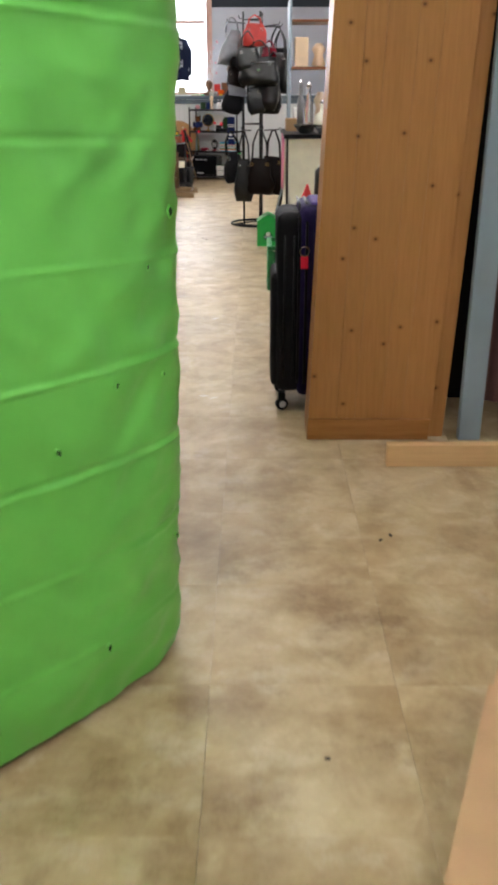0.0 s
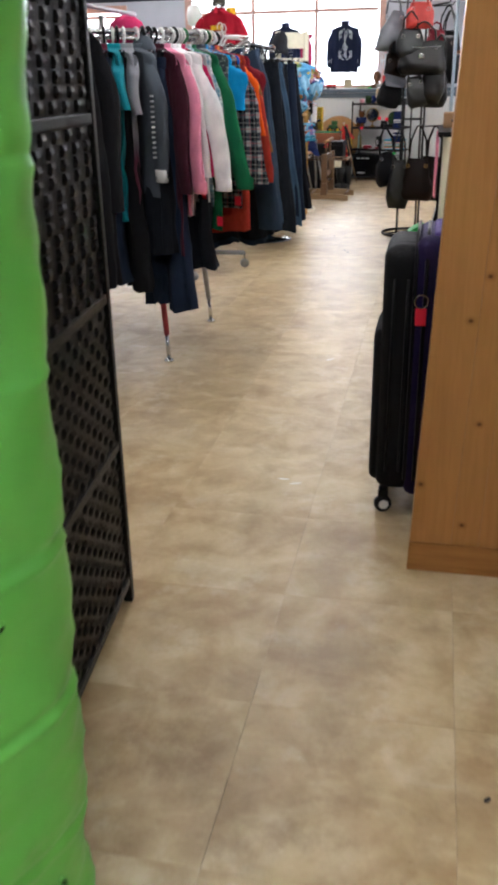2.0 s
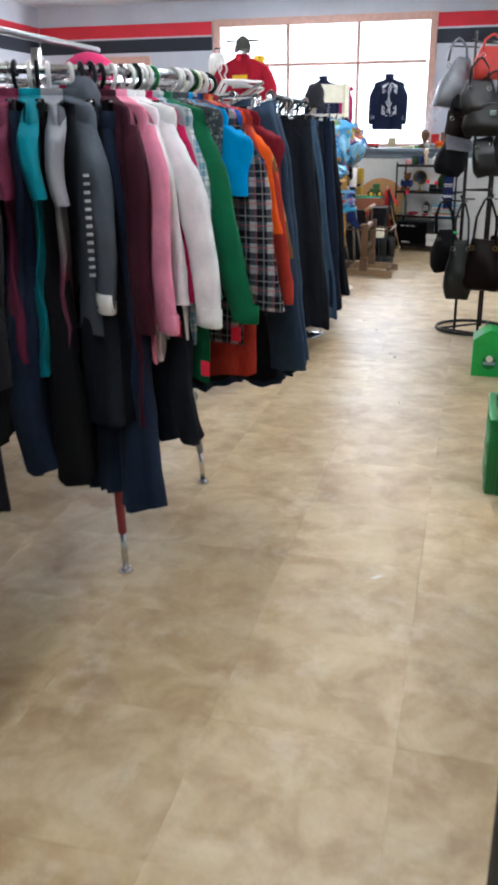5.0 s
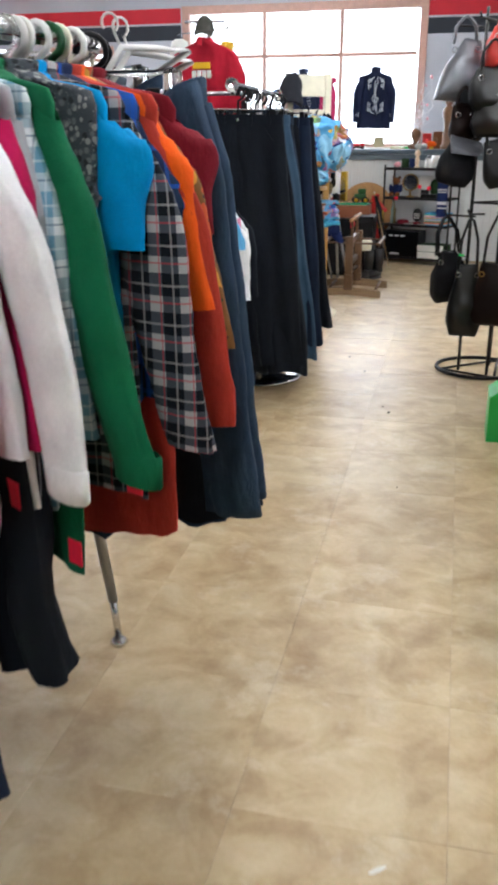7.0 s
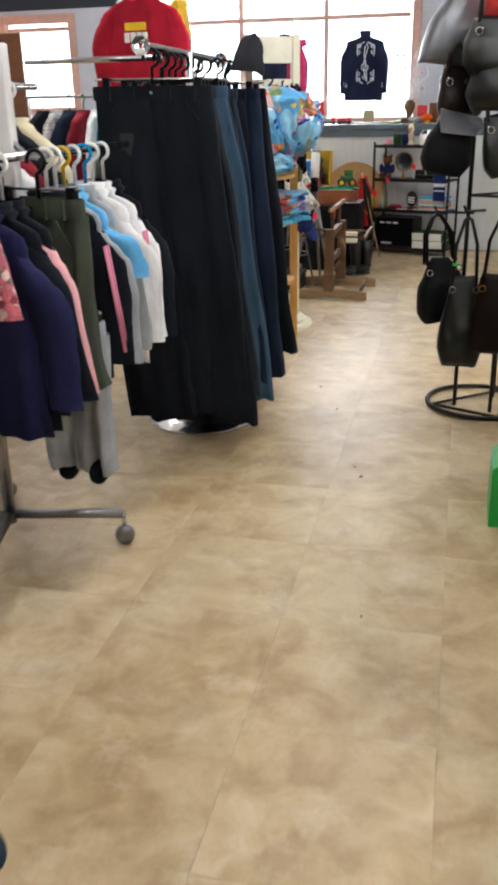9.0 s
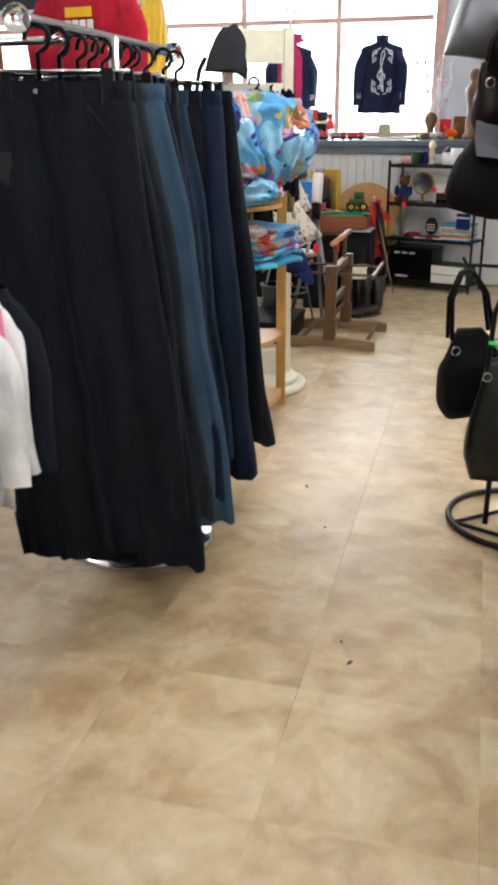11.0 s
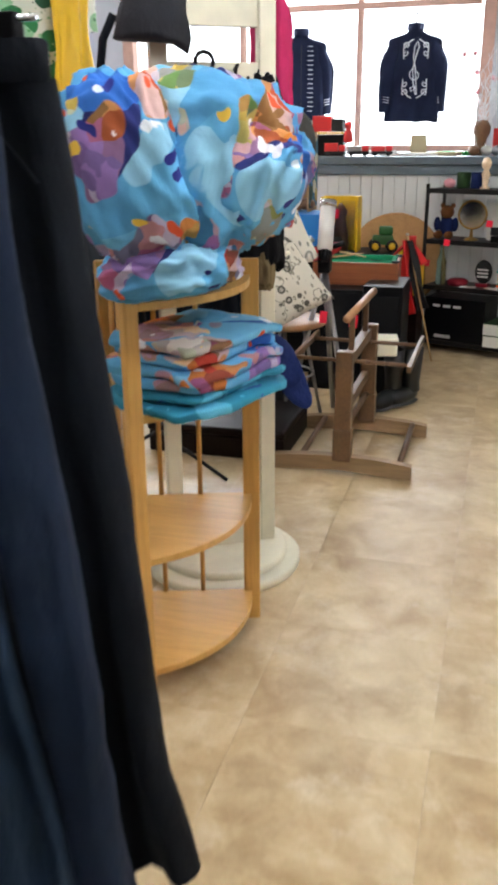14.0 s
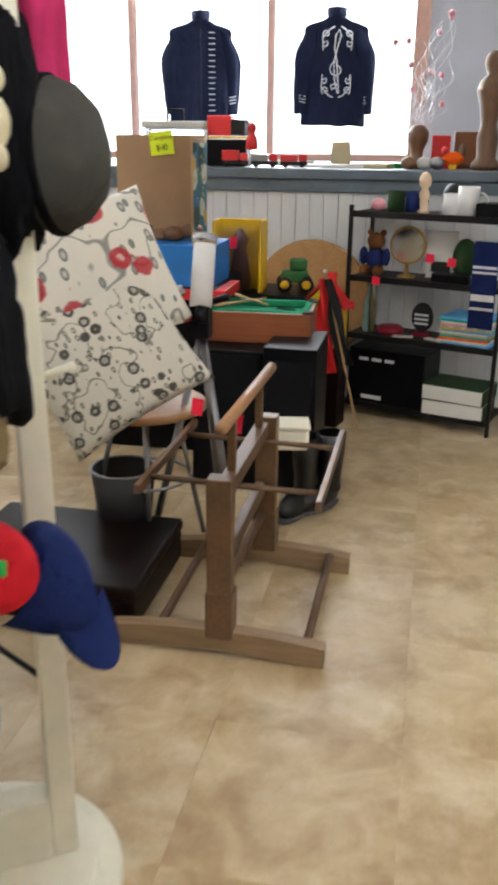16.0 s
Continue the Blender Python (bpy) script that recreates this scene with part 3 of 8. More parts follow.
structure("baseboard", box(X0 + 0.005, X1 - 0.005, LY - 0.004, LY + 0.019, 0.0, 0.088, 0.004), M["bead"], "white painted skirting board", "baseboard")


# ceiling lamps of the shop
def ceiling_light(x, y):
    ob = thing("ceiling_light", "white fluorescent batten fixed to the ceiling", "ceiling light", pose(x, y, TOP), "ceiling battens")
    part("housing", box(-0.09, 0.09, -0.62, 0.62, -0.055, -0.001, 0.008), M["white_metal"], ob)
    for s in (-0.045, 0.045):
        part("tube", tube([(s, -0.58, -0.08), (s, 0.58, -0.08)], 0.014, 10), M["tube"], ob)
    return ob


first = ceiling_light(-0.6, 0.6)
# all out of view; the one at (0.75, -0.3) added to brighten the start
for x, y in ((-0.6, 3.6), (-0.6, 6.6), (-0.6, 9.6), (-3.8, 9.6), (-3.8, 12.4), (1.6, 6.6), (0.75, -0.3), (1.6, 10.5)):
    copy_thing(first, pose(x, y, TOP))

# ---- garments: local x across the shoulders, z up, the rail at the origin ----
def ring_pts(cx, cz, hw, hd, seed, fold, n=40, k=5, cy=0.0):
    out = []
    for i in range(n):
        a = 2 * math.pi * i / n
        x, y = math.cos(a), math.sin(a)
        f = 1 + fold * math.sin(k * a + seed) + 0.6 * fold * math.sin((k + 4) * a + seed * 2.3)
        out.append((cx + hw * x * (1 + 0.12 * fold * math.sin(3 * a + seed)), (cy + hd * y * abs(y) ** -0.25 * f if abs(y) > 1e-3 else cy) + fold * (0.05 * noise.noise((x * hw * 16 + seed * 5, cz * 2.2, seed)) + 0.03 * noise.noise((x * hw * 30, cz * 9, seed + 4))), cz + 0.02 * fold * noise.noise((x * 3, seed, 1.0))))
    return out


def hanger_parts(ob, width, mat, clips=False, lift=0.0):
    hook = tube([(0.0, 0, -0.122 + lift), (0.0, 0, -0.045)] + arc((-0.0, 0, -0.012), 0.03 if clips else 0.026, -70, 190, 10), 0.0062, 7)
    part("hook", hook, M["black"] if clips else mat, ob, smooth=True)
    if clips:
        part("clip_bar", tube([(-width, 0, -0.085), (width, 0, -0.085)], 0.0045, 6), mat, ob, smooth=True)
        for s in (-1, 1):
            part("clip", box(s * width * 0.8 - 0.014, s * width * 0.8 + 0.014, -0.012, 0.012, -0.125, -0.078, 0.003), M["black"], ob)
    else:
        fall = 0.5 if lift else 1.0
        pts = [(x * width, 0, -0.126 + lift - fall * d) for x, d in ((-0.9, 0.088), (-0.55, 0.06), (0, 0), (0.55, 0.06), (0.9, 0.088))]
        part("hanger", tube(pts, 0.007, 6), mat, ob, smooth=True)


HANG = ["plastic_white"] * 9 + ["cream", "cream", "cream", "grey_white", "pink_bud", "green_dark", "black", "plastic_clear"]


def shirt(name, label, mat, m, sw=0.21, length=0.68, sleeve=0.56, flare=1.08, seed=0, hanger=None, group="", cuff=None, stripe=None, hood=None, cat="shirt", arm_mat=None, swing=0.0, thick=1.0, splay=None, ticket=None, square=False, high=False):
    rng = random.Random(seed)
    ob = thing(name, label, cat, m, group)
    top = -0.066 if high else -0.118
    yoke = 0.05 if high else 0.085
    rings = []
    s = rng.uniform(0, 6)
    levels = [(0.0, 0.055, 0.045), (0.008, 0.075, 0.055), (0.016, sw * 0.5, 0.05), (0.025, sw * 0.78, 0.046), (0.034, sw * 0.97, 0.038), (0.055, sw * 1.03, 0.038), (0.11, sw * 1.0, 0.042)] if high else [(0.0, 0.055, 0.045), (0.012, 0.075, 0.055), (0.028, sw * 0.5, 0.05), (0.044, sw * 0.78, 0.046), (0.06, sw * 0.97, 0.038), (0.085, sw * 1.03, 0.038), (0.13, sw * 1.0, 0.042)] if square else [(0.0, 0.055, 0.045), (0.012, 0.075, 0.055), (0.03, sw * 0.5, 0.05), (0.055, sw * 0.76, 0.046), (0.085, sw * 0.97, 0.04), (0.12, sw * 1.02, 0.04), (0.17, sw * 0.97, 0.045)]
    for d, hw, hd in levels:
        rings.append(ring_pts(0, top - d, hw, hd * (thick if d > 0.02 else 1), s, 0.05 if d < 0.05 else 0.12))
    steps = 12
    for i in range(1, steps + 1):
        u = i / steps
        d = 0.16 + (length - 0.16) * u
        hw = sw * (0.98 + (flare - 0.98) * u) * (1 + 0.02 * math.sin(s + 5 * u))
        hem = 0.012 * math.sin(s * 2) if i == steps else 0
        rings.append([(x + swing * u, y + 0.012 * u * math.sin(s + 9 * x), z + hem * x / sw) for x, y, z in ring_pts(0, top - d, hw, (0.04 + 0.012 * math.sin(s + 3 * u)) * thick, s + 0.7 * u, 0.16 + 0.34 * u)])
    part("body", loft(rings, cap=False), mat, ob, smooth=True)
    collar = lathe([(0.058, -0.012), (0.063, 0.012), (0.056, 0.016)], 16, cap=False, at=(0, 0, top))
    bmesh.ops.scale(collar, vec=(1, 0.85, 1), verts=collar.verts)
    part("collar", collar, mat, ob, smooth=True)
    if sleeve:
        for sd in (-1, 1):
            b = rng.uniform(-0.02, 0.03) if splay is None or sd < 0 else rng.uniform(*splay)
            rr = []
            n = 16
            for i in range(n + 1):
                u = i / n
                d = sleeve * u
                cx = sd * (sw * 0.93 + 0.05 * min(u * 3, 1) + b * u + 0.004 * math.sin(5 * u + s))
                r = (0.070 - 0.022 * u) * (0.7 + 0.3 * min(u * 5, 1)) * (1 + 0.07 * noise.noise((u * 4, s, sd)))
                cy = 0.012 * math.sin(4 * u + s * sd)
                tilt = 0.35 if u < 0.15 else 0.0
                ring = []
                for k in range(24):
                    a = 2 * math.pi * k / 24
                    wob = 1 + 0.07 * math.sin(3 * a + s + 2.5 * u) + 0.2 * (0.25 - abs(noise.noise((math.cos(a) * 1.9, math.sin(a) * 1.9 + s, u * 5 * sleeve / 0.5 + math.cos(a))))) * min(1, 4 * u) + 0.1 * noise.noise((math.cos(a) * 3.5, math.sin(a) * 3.5 + s, u * 2))
                    x = r * math.cos(a) * wob
                    ring.append((cx + x - sd * 0.03, cy + r * 0.62 * (0.4 + 0.6 * thick) * math.sin(a) * wob, top - yoke - d - sd * x * (0.55 if u < 0.12 else 0.25 if u < 0.25 else 0)))
                rr.append(ring)
            sl = part("sleeve", loft(rr, cap=False), arm_mat or mat, ob, smooth=True)
            if cuff:
                cz = top - yoke + 0.015 - sleeve
                cx = sd * (sw * 0.93 + 0.05 + b - 0.03 + 0.004 * math.sin(5 + s))
                flat = 0.62 * (0.4 + 0.6 * thick)
                c = [[(cx + r * math.cos(2 * math.pi * k / 12), 0.012 * math.sin(4 + s * sd) + flat * r * math.sin(2 * math.pi * k / 12), cz + z) for k in range(12)] for r, z in ((0.047, 0.03), (0.052, 0.026), (0.051, -0.022), (0.046, -0.025))]
                part("cuff", loft(c, cap=False), cuff, sl, smooth=True)
            if stripe is M["white_print"]:
                x0 = sd * (sw * 0.93 + 0.057)
                for q in range(13):
                    z = top - 0.19 - 0.021 * q
                    part("sleeve_letter", box(x0 - 0.008, x0, -0.0455, -0.03, z - 0.012, z - 0.004), M["c_ltgrey"], sl)
            elif stripe:
                x0 = sd * (sw * 0.93 + 0.05)
                for q in (-0.012, 0.012):
                    part("sleeve_stripe", tube([(x0, q - 0.034, top - 0.14), (x0 + sd * b * 0.5, q - 0.036, top - 0.08 - sleeve * 0.5), (x0 + sd * b, q - 0.03, top - 0.07 - sleeve * 0.93)], 0.006, 6), stripe, sl, smooth=True)
    if ticket:
        cx = sw * 0.93 + 0.025
        part("price_tag", box(cx - 0.015, cx + 0.02, -0.03, -0.0285, top - length * 0.98, top - length * 0.98 + 0.045), ticket, ob, "neon price tag")
    if hood:
        h = ball((0, 0.03, top - 0.03), 0.1, 0.05, 0.085)
        part("hood", h, hood, ob, smooth=True)
    hanger_parts(ob, sw * 0.9, M[hanger or rng.choice(HANG)], lift=0.052 if high else 0.0)
    return ob


def trousers(name, label, mat, m, hw=0.2, length=1.1, flare=1.25, seed=0, group="", lean=0.0, split=True, cat="trousers", tag=None):
    rng = random.Random(seed)
    ob = thing(name, label, cat, m, group)
    top, s = -0.112, rng.uniform(0, 6)
    bandr = [ring_pts(0, top - d, hw * k, 0.034, s, 0.06) for d, k in ((-0.004, 0.97), (0.0, 1.0), (0.042, 1.0), (0.045, 0.985))]
    part("waistband", loft(bandr, cap=False), mat, ob, smooth=True)
    def at(d):
        w = d / length
        return hw * (0.99 + (flare - 1) * w), lean * w
    for sd in (-1, 1):
        rr = []
        for i in range(19):
            u = i / 18
            d = length * u
            half, off = at(d)
            k = min(u / 0.26, 1)
            cx = off + sd * half * (0.40 + 0.09 * k)
            cy = sd * 0.012 * u + 0.014 * math.sin(4 * u + s)
            rr.append([(x + 0.006 * math.sin(9 * z + s), y + 0.010 * noise.noise((x * 9, z * 5, s)) + 0.008 * (0.2 - abs(noise.noise((x * 14 + z * 3, z * 4, s + 3)))), z + (0.012 * math.sin(30 * x + s) if i == 18 else 0)) for x, y, z in ring_pts(cx, top - 0.04 - d, half * (0.6 - 0.035 * k), 0.035 + 0.008 * u, s + sd + 0.5 * u, 0.08 + 0.36 * k * (0.6 + 0.4 * u), 36, 4, cy)])
        part("leg", loft(rr, cap=False), mat, ob, smooth=True)
    for sd in (-1, 1):
        part("pocket_seam", tube([(sd * hw * 0.55, -0.042, top - 0.05), (sd * hw * 0.72, -0.041, top - 0.1), (sd * hw * 0.93, -0.026, top - 0.16)], 0.0025, 5), mat, ob, smooth=True)
    for x in (-0.7, -0.3, 0.3, 0.7):
        part("belt_loop", box(x * hw - 0.005, x * hw + 0.005, -0.042, -0.03, top - 0.05, top + 0.004, 0.002, seg=1), mat, ob)
    part("button", tube([(0.0, -0.036, top - 0.02), (0.0, -0.041, top - 0.02)], 0.006, 10), M["chrome"], ob)
    if tag:
        part("label_tag", box(-hw * 0.55, -hw * 0.55 + 0.05, -0.046, -0.043, top - 0.3, top - 0.16), tag, ob)
    hanger_parts(ob, hw * 0.95, M["chrome"], clips=True)
    return ob


def price_tag(parent_name, x, y, z, mat="tag", w=0.035, h=0.055, rz=0.0):
    ob = part("price_tag", box(-w / 2, w / 2, -0.0008, 0.0008, -h, 0), M[mat])
    ob.matrix_basis = pose(x, y, z, 0, 6, rz)
    return tagged(ob, "small neon price tag on %s" % parent_name, "price tag", "price tags")

# ---- round clothes rack by the aisle ----
RC, RR, RZ = (-1.40, 5.68), 0.55, 1.535


def round_rack():
    ob = thing("round_clothes_rack", "chrome round clothes rack with red painted legs", "clothes rack", pose(RC[0], RC[1], 0))
    part("ring_rail", tube(arc((0, 0, RZ), RR, 0, 360, 48, "xy"), 0.0125, 10), M["chrome"], ob, smooth=True)
    part("upper_rail", tube([(-0.02, -0.42, RZ + 0.03), (0.0, -0.42, RZ + 0.13), (0.02, 0.45, RZ + 0.13)], 0.011, 8), M["steel"], ob, smooth=True)
    part("pole", tube([(0, 0, 0.42), (0, 0, RZ + 0.1)], 0.018, 10), M["chrome"], ob, smooth=True)
    part("hub", lathe([(0.03, 0.36), (0.045, 0.37), (0.045, 0.45), (0.03, 0.46)], 16), M["black_metal"], ob, smooth=True)
    for a in (-47, 44, 133, 225):
        c, s = math.cos(radians(a)), math.sin(radians(a))
        part("spoke", tube([(0, 0, RZ), (RR * c, RR * s, RZ)], 0.009, 8), M["chrome"], ob, smooth=True)
        part("brace", tube([(0, 0, 0.42), (0.5 * c, 0.5 * s, 0.5)], 0.012, 8), M["black_metal"], ob, smooth=True)
        part("upright", tube([(0.55 * c, 0.55 * s, 0.45), (RR * c, RR * s, RZ)], 0.012, 8), M["chrome"], ob, smooth=True)
        leg = part("leg", tube([(0.50 * c, 0.50 * s, 0.52), (0.55 * c, 0.55 * s, 0.14)], [0.017, 0.014], 10), M["red_paint"] if a == -47 else M["steel"], ob, smooth=True)
        part("foot_tube", tube([(0.548 * c, 0.548 * s, 0.15), (0.56 * c, 0.56 * s, 0.012)], 0.0105, 10), M["chrome"], leg, smooth=True)
        part("foot_pad", lathe([(0.022, 0.0), (0.026, 0.004), (0.02, 0.014), (0.012, 0.018)], 14, at=(0.56 * c, 0.56 * s, 0)), M["chrome"], leg, smooth=True)


round_rack()


def on_ring(deg, dz=0.0, twist=0.0):
    a = radians(deg)
    return pose(RC[0] + RR * math.cos(a), RC[1] + RR * math.sin(a), RZ + dz, 0, 0, deg + twist)


G = "clothes on the round rack"


def folded_jeans(label, mat, m, hw, length, seed):
    """Jeans folded lengthwise and clipped at the waist: a long narrow strip of soft creases."""
    ob = thing("jeans", label, "jeans", m, G)
    s = random.Random(seed).uniform(0, 6)
    for name, q0, q1, dy in (("upper_leg", 0.0, 1.0, -0.018), ("lower_leg", 0.02, 0.97, 0.026)):
        rr = []
        for i in range(31):
            u = q0 + (q1 - q0) * i / 30
            w = hw * (0.62 + 0.5 * min(u / 0.16, 1) - 0.12 * max(0, u - 0.4)) * (1 + 0.05 * noise.noise((u * 7, s, 0.4)))
            ring = []
            for k in range(28):
                a = 2 * math.pi * k / 28
                x, y = math.cos(a), math.sin(a)
                crease = 0.7 * (0.25 - abs(noise.noise((x * 2.2 + s, y * 2.0, u * 4 + x)))) + 0.3 * (0.2 - abs(noise.noise((x * 3 + u * 6, y * 3 + s, u * 15)))) + 0.1 * noise.noise((x * 5, y * 5 + s, u * 26))
                ring.append((0.10 * u + w * x * (1 + 0.3 * crease), dy + 0.028 * y * (1 + crease), -length * u + (0.02 * x if u < 0.02 else 0)))
            rr.append(ring)
        leg = part(name, loft(rr), mat, ob, smooth=True)
        part("side_seam", tube([(0.10 * u + hw * 0.9 * min(1, 0.62 + u * 3), dy - 0.006, -length * u) for u in (0.04, 0.2, 0.4, 0.6, 0.8, 0.99)], 0.003, 5), mat, leg, smooth=True)
    part("waistband", loft([[(hw * 0.72 * k * math.cos(2 * math.pi * j / 20), 0.004 + 0.044 * k * math.sin(2 * math.pi * j / 20), z + 0.016 * math.cos(2 * math.pi * j / 20)) for j in range(20)] for k, z in ((0.9, 0.012), (1.0, 0.008), (1.02, -0.035), (0.96, -0.038))], cap=False), mat, ob, smooth=True)
    part("clip", box(-0.03, -0.01, -0.028, 0.02, -0.03, 0.04, 0.003), M["plastic_clear"], ob)
    hook = tube([(-0.02, 0.0, 0.04), (-0.06, 0.0, 0.035), (-0.15, -0.02, 0.035)], 0.006, 7)
    part("hanger", hook, M["plastic_clear"], ob, smooth=True)


# angle, kind, material, length, label
RING = [
    (-54, "hood", "c_grey", 0.62, "charcoal grey hooded sweatshirt with white sleeve print"), (-51, "pants", "c_black", 0.80, "black trousers on a clip hanger"),
    (-48, "pants", "c_navypants", 1.07, "long dark navy trousers"), (-45, "long", "c_burgundy", 0.9, "long dark burgundy knitted cardigan"),
    (-41.5, "shirt", "c_pink", 0.72, "pink sweatshirt hanging on a white hanger"), (-38.8, "tucked", "c_white", 0.74, "white loose top"),
    (-36, "shirt", "c_white", 0.66, "white long-sleeved sweatshirt"), (-34, "pants", "c_black", 0.9, "long black trousers"), (-33.2, "tucked", "c_crimson", 0.6, "crimson long-sleeved top"),
    (-31.5, "tucked", "c_ltgrey", 0.66, "light grey top"), (-29.8, "tucked", "c_plaid2", 0.7, "pale blue checked shirt"),
    (-27.5, "shirt", "c_green", 0.8, "dark green long-sleeved sweater"), (-19.5, "drape", "c_pattern", 0.2, "grey patterned knit scarf top"),
    (-16, "shirt", "c_plaid", 0.72, "dark plaid flannel shirt"), (-17.5, "near", "c_blue", 0.5, "bright blue short-sleeved tee"), (-12, "tucked", "c_navycheck", 0.6, "navy and blue checked shirt"),
    (-8, "elbow", "c_orange", 0.55, "orange sweater with rolled sleeves"), (-5.8, "tee", "c_camo", 0.6, "autumn-leaf print top"), (0, "near", "c_maroon", 0.5, "maroon tee with yellow trim"),
    (-8.5, "long", "c_rust", 0.86, "long rust red sweater"), (2, "jeans", "c_denim", 0.84, "faded grey-blue denim jeans"),
    (6, "jeans", "c_denim_dark", 0.93, "dark blue jeans"), (12, "pants", "c_black", 0.84, "black trousers with flared legs"), (18, "pants", "c_denim_dark", 0.88, "dark blue jeans"), (25, "tee", "c_plaid4", 0.62, "pale blue and white checked flannel shirt"),
    (-60, "near", "c_ombre", 0.74, "grey tunic fading to burgundy at the hem"), (-86, "long", "c_black", 1.0, "long black knitted cardigan"), (-101, "pants", "c_black", 1.0, "long black trousers"),
    (56, "short", "c_plaid3", 0.5, "grey checked shirt"), (42, "shirt", "c_navypants", 0.66, "navy shirt"), (48, "short", "c_khaki", 0.66, "khaki tee"),
    (54, "shirt", "c_charcoal", 0.66, "dark grey shirt"), (62, "shirt", "c_ltgrey", 0.66, "light grey shirt"), (72, "long", "c_black", 0.9, "black long cardigan"),
    (-65, "short", "c_teal", 0.72, "long teal tunic"), (-63, "pants", "c_coat", 0.95, "long black trousers"), (-69, "pants", "c_navypants", 0.92, "long navy trousers"), (-71, "short", "c_wine", 0.7, "burgundy tee"), (-75, "short", "c_charcoal", 0.5, "black short-sleeved tee"),
    (-84, "shirt", "c_plaid3", 0.78, "grey and white checked shirt"), (-90, "shirt", "c_white", 0.7, "white shirt"), (-95, "short", "c_turq", 0.9, "turquoise tunic"),
    (-98, "shirt", "c_ltgrey", 0.66, "pale grey shirt"), (-105, "shirt", "c_black", 0.7, "black shirt"), (-112, "shirt", "c_plaid3", 0.7, "checked shirt"),
    (-120, "short", "c_magenta", 0.66, "magenta tee"), (-128, "shirt", "c_charcoal", 0.7, "dark grey shirt"), (-137, "shirt", "c_navypants", 0.7, "navy shirt"), (-147, "long", "c_black", 0.9, "long black cardigan"),
    (-160, "shirt", "c_white", 0.7, "white shirt"), (172, "shirt", "c_maroon", 0.7, "maroon shirt"), (158, "shirt", "c_grey", 0.7, "grey shirt"), (140, "shirt", "c_teal", 0.7, "teal shirt"), (120, "shirt", "c_black", 0.7, "black shirt"), (98, "shirt", "c_ltgrey", 0.7, "light grey shirt")]
for i, (deg, kind, mt, ln, lab) in enumerate(RING):
    m = on_ring(deg, 0, random.Random(i).uniform(-5, 5))
    lab = lab + " on the round rack" if len(lab.split()) < 7 else lab
    tk = M["tag"] if mt in ("c_plaid", "c_green", "c_white", "c_plaid3") else None
    if kind == "pants":
        trousers("trousers", lab, M[mt], m, 0.155 if deg > 0 else 0.14, ln, 1.22, i, G, lean=0.1 if deg > 0 else 0.07)
    elif kind == "jeans":
        folded_jeans(lab, M[mt], pose(-0.665, 5.76, 1.445, 0, 0, -6) if deg < 4 else pose(-0.77, 5.88, 1.46, 0, 0, 2), 0.058, ln, i)
    elif kind == "tucked":
        shirt("top", lab, M[mt], m, 0.185, ln, 0.5, 1.04, i, None, G, thick=0.36, splay=(0.02, 0.04), square=True, high=True)
    elif kind == "near":
        shirt("t_shirt", lab, M[mt], m, 0.19, ln, 0.22, 1.04, i, None, G, thick=0.4, splay=(0.02, 0.04), square=True, high=True)
    elif kind in ("drape", "elbow", "tee"):
        shirt("top", lab, M[mt], m, 0.185, ln, {"drape": 0.0, "elbow": 0.34, "tee": 0.42}[kind], 1.08, i, None, G, thick=0.42, splay=(0.05, 0.08), square=True, high=True)
    elif kind == "short":
        shirt("t_shirt", lab, M[mt], m, 0.215, ln, 0.2, 1.08, i, None, G, thick=0.42, splay=(0.04, 0.06), square=True, high=True)
    elif kind == "long":
        shirt("cardigan", lab, M[mt], m, 0.2, ln, 0.56, 1.12, i, None, G, cat="cardigan", thick=0.42, splay=(0.06, 0.1), square=True, high=True)
    elif kind == "hood":
        shirt("hooded_sweatshirt", lab, M[mt], m, 0.2, ln, 0.5, 1.05, i, "plastic_white", G, cuff=M["white_print"], stripe=M["white_print"], hood=M[mt], cat="sweatshirt", thick=0.6, square=True, high=True)
    else:
        shirt("shirt", lab, M[mt], m, 0.205, ln, 0.55, 1.06, i, None, G, cuff=M[mt] if mt in ("c_white", "c_pink", "c_green") else None, thick=0.42, splay=(0.08, 0.14) if deg < 20 else None, ticket=tk, square=True, high=True)
tg = part("paper_tag", box(-0.035, 0.035, -0.001, 0.001, -0.13, 0), M["manila"])
tg.matrix_basis = pose(-0.62, 5.56, 1.02, 4, 0, -25)
tagged(tg, "manila paper tag tied to dark jeans", "tag")

# ---- black coats on a straight rail behind the folding screen ----
ob = thing("coat_rack", "black metal coat rail with long coats", "clothes rack", pose(-1.55, 4.3, 0))
part("rail", tube([(-0.9, 0, 1.68), (0.6, 0, 1.68)], 0.013, 10), M["black_metal"], ob, smooth=True)
for s in (-0.88, 0.12):
    part("upright", tube([(s, 0, 0.03), (s, 0, 1.68)], 0.013, 10), M["black_metal"], ob, smooth=True)
    part("foot", tube([(s, -0.25, 0.014), (s, 0.25, 0.014)], 0.014, 8), M["black_metal"], ob, smooth=True)
for i, (x, ln, mt) in enumerate(((-0.4, 1.0, "c_coat"), (-0.27, 1.05, "c_coat"), (-0.14, 0.95, "c_coat"), (0.0, 1.0, "c_coat"), (0.14, 1.02, "c_coat"), (0.27, 0.96, "c_coat"), (0.41, 0.98, "c_coat"))):
    shirt("coat", "long black wool coat on the rail", M[mt], pose(-1.50 + x, 4.3, 1.68, 0, 0, 56 + 4 * (i % 3)), 0.22, ln, 0.62, 1.15, 40 + i, "black", "coats on the rail", cat="coat")

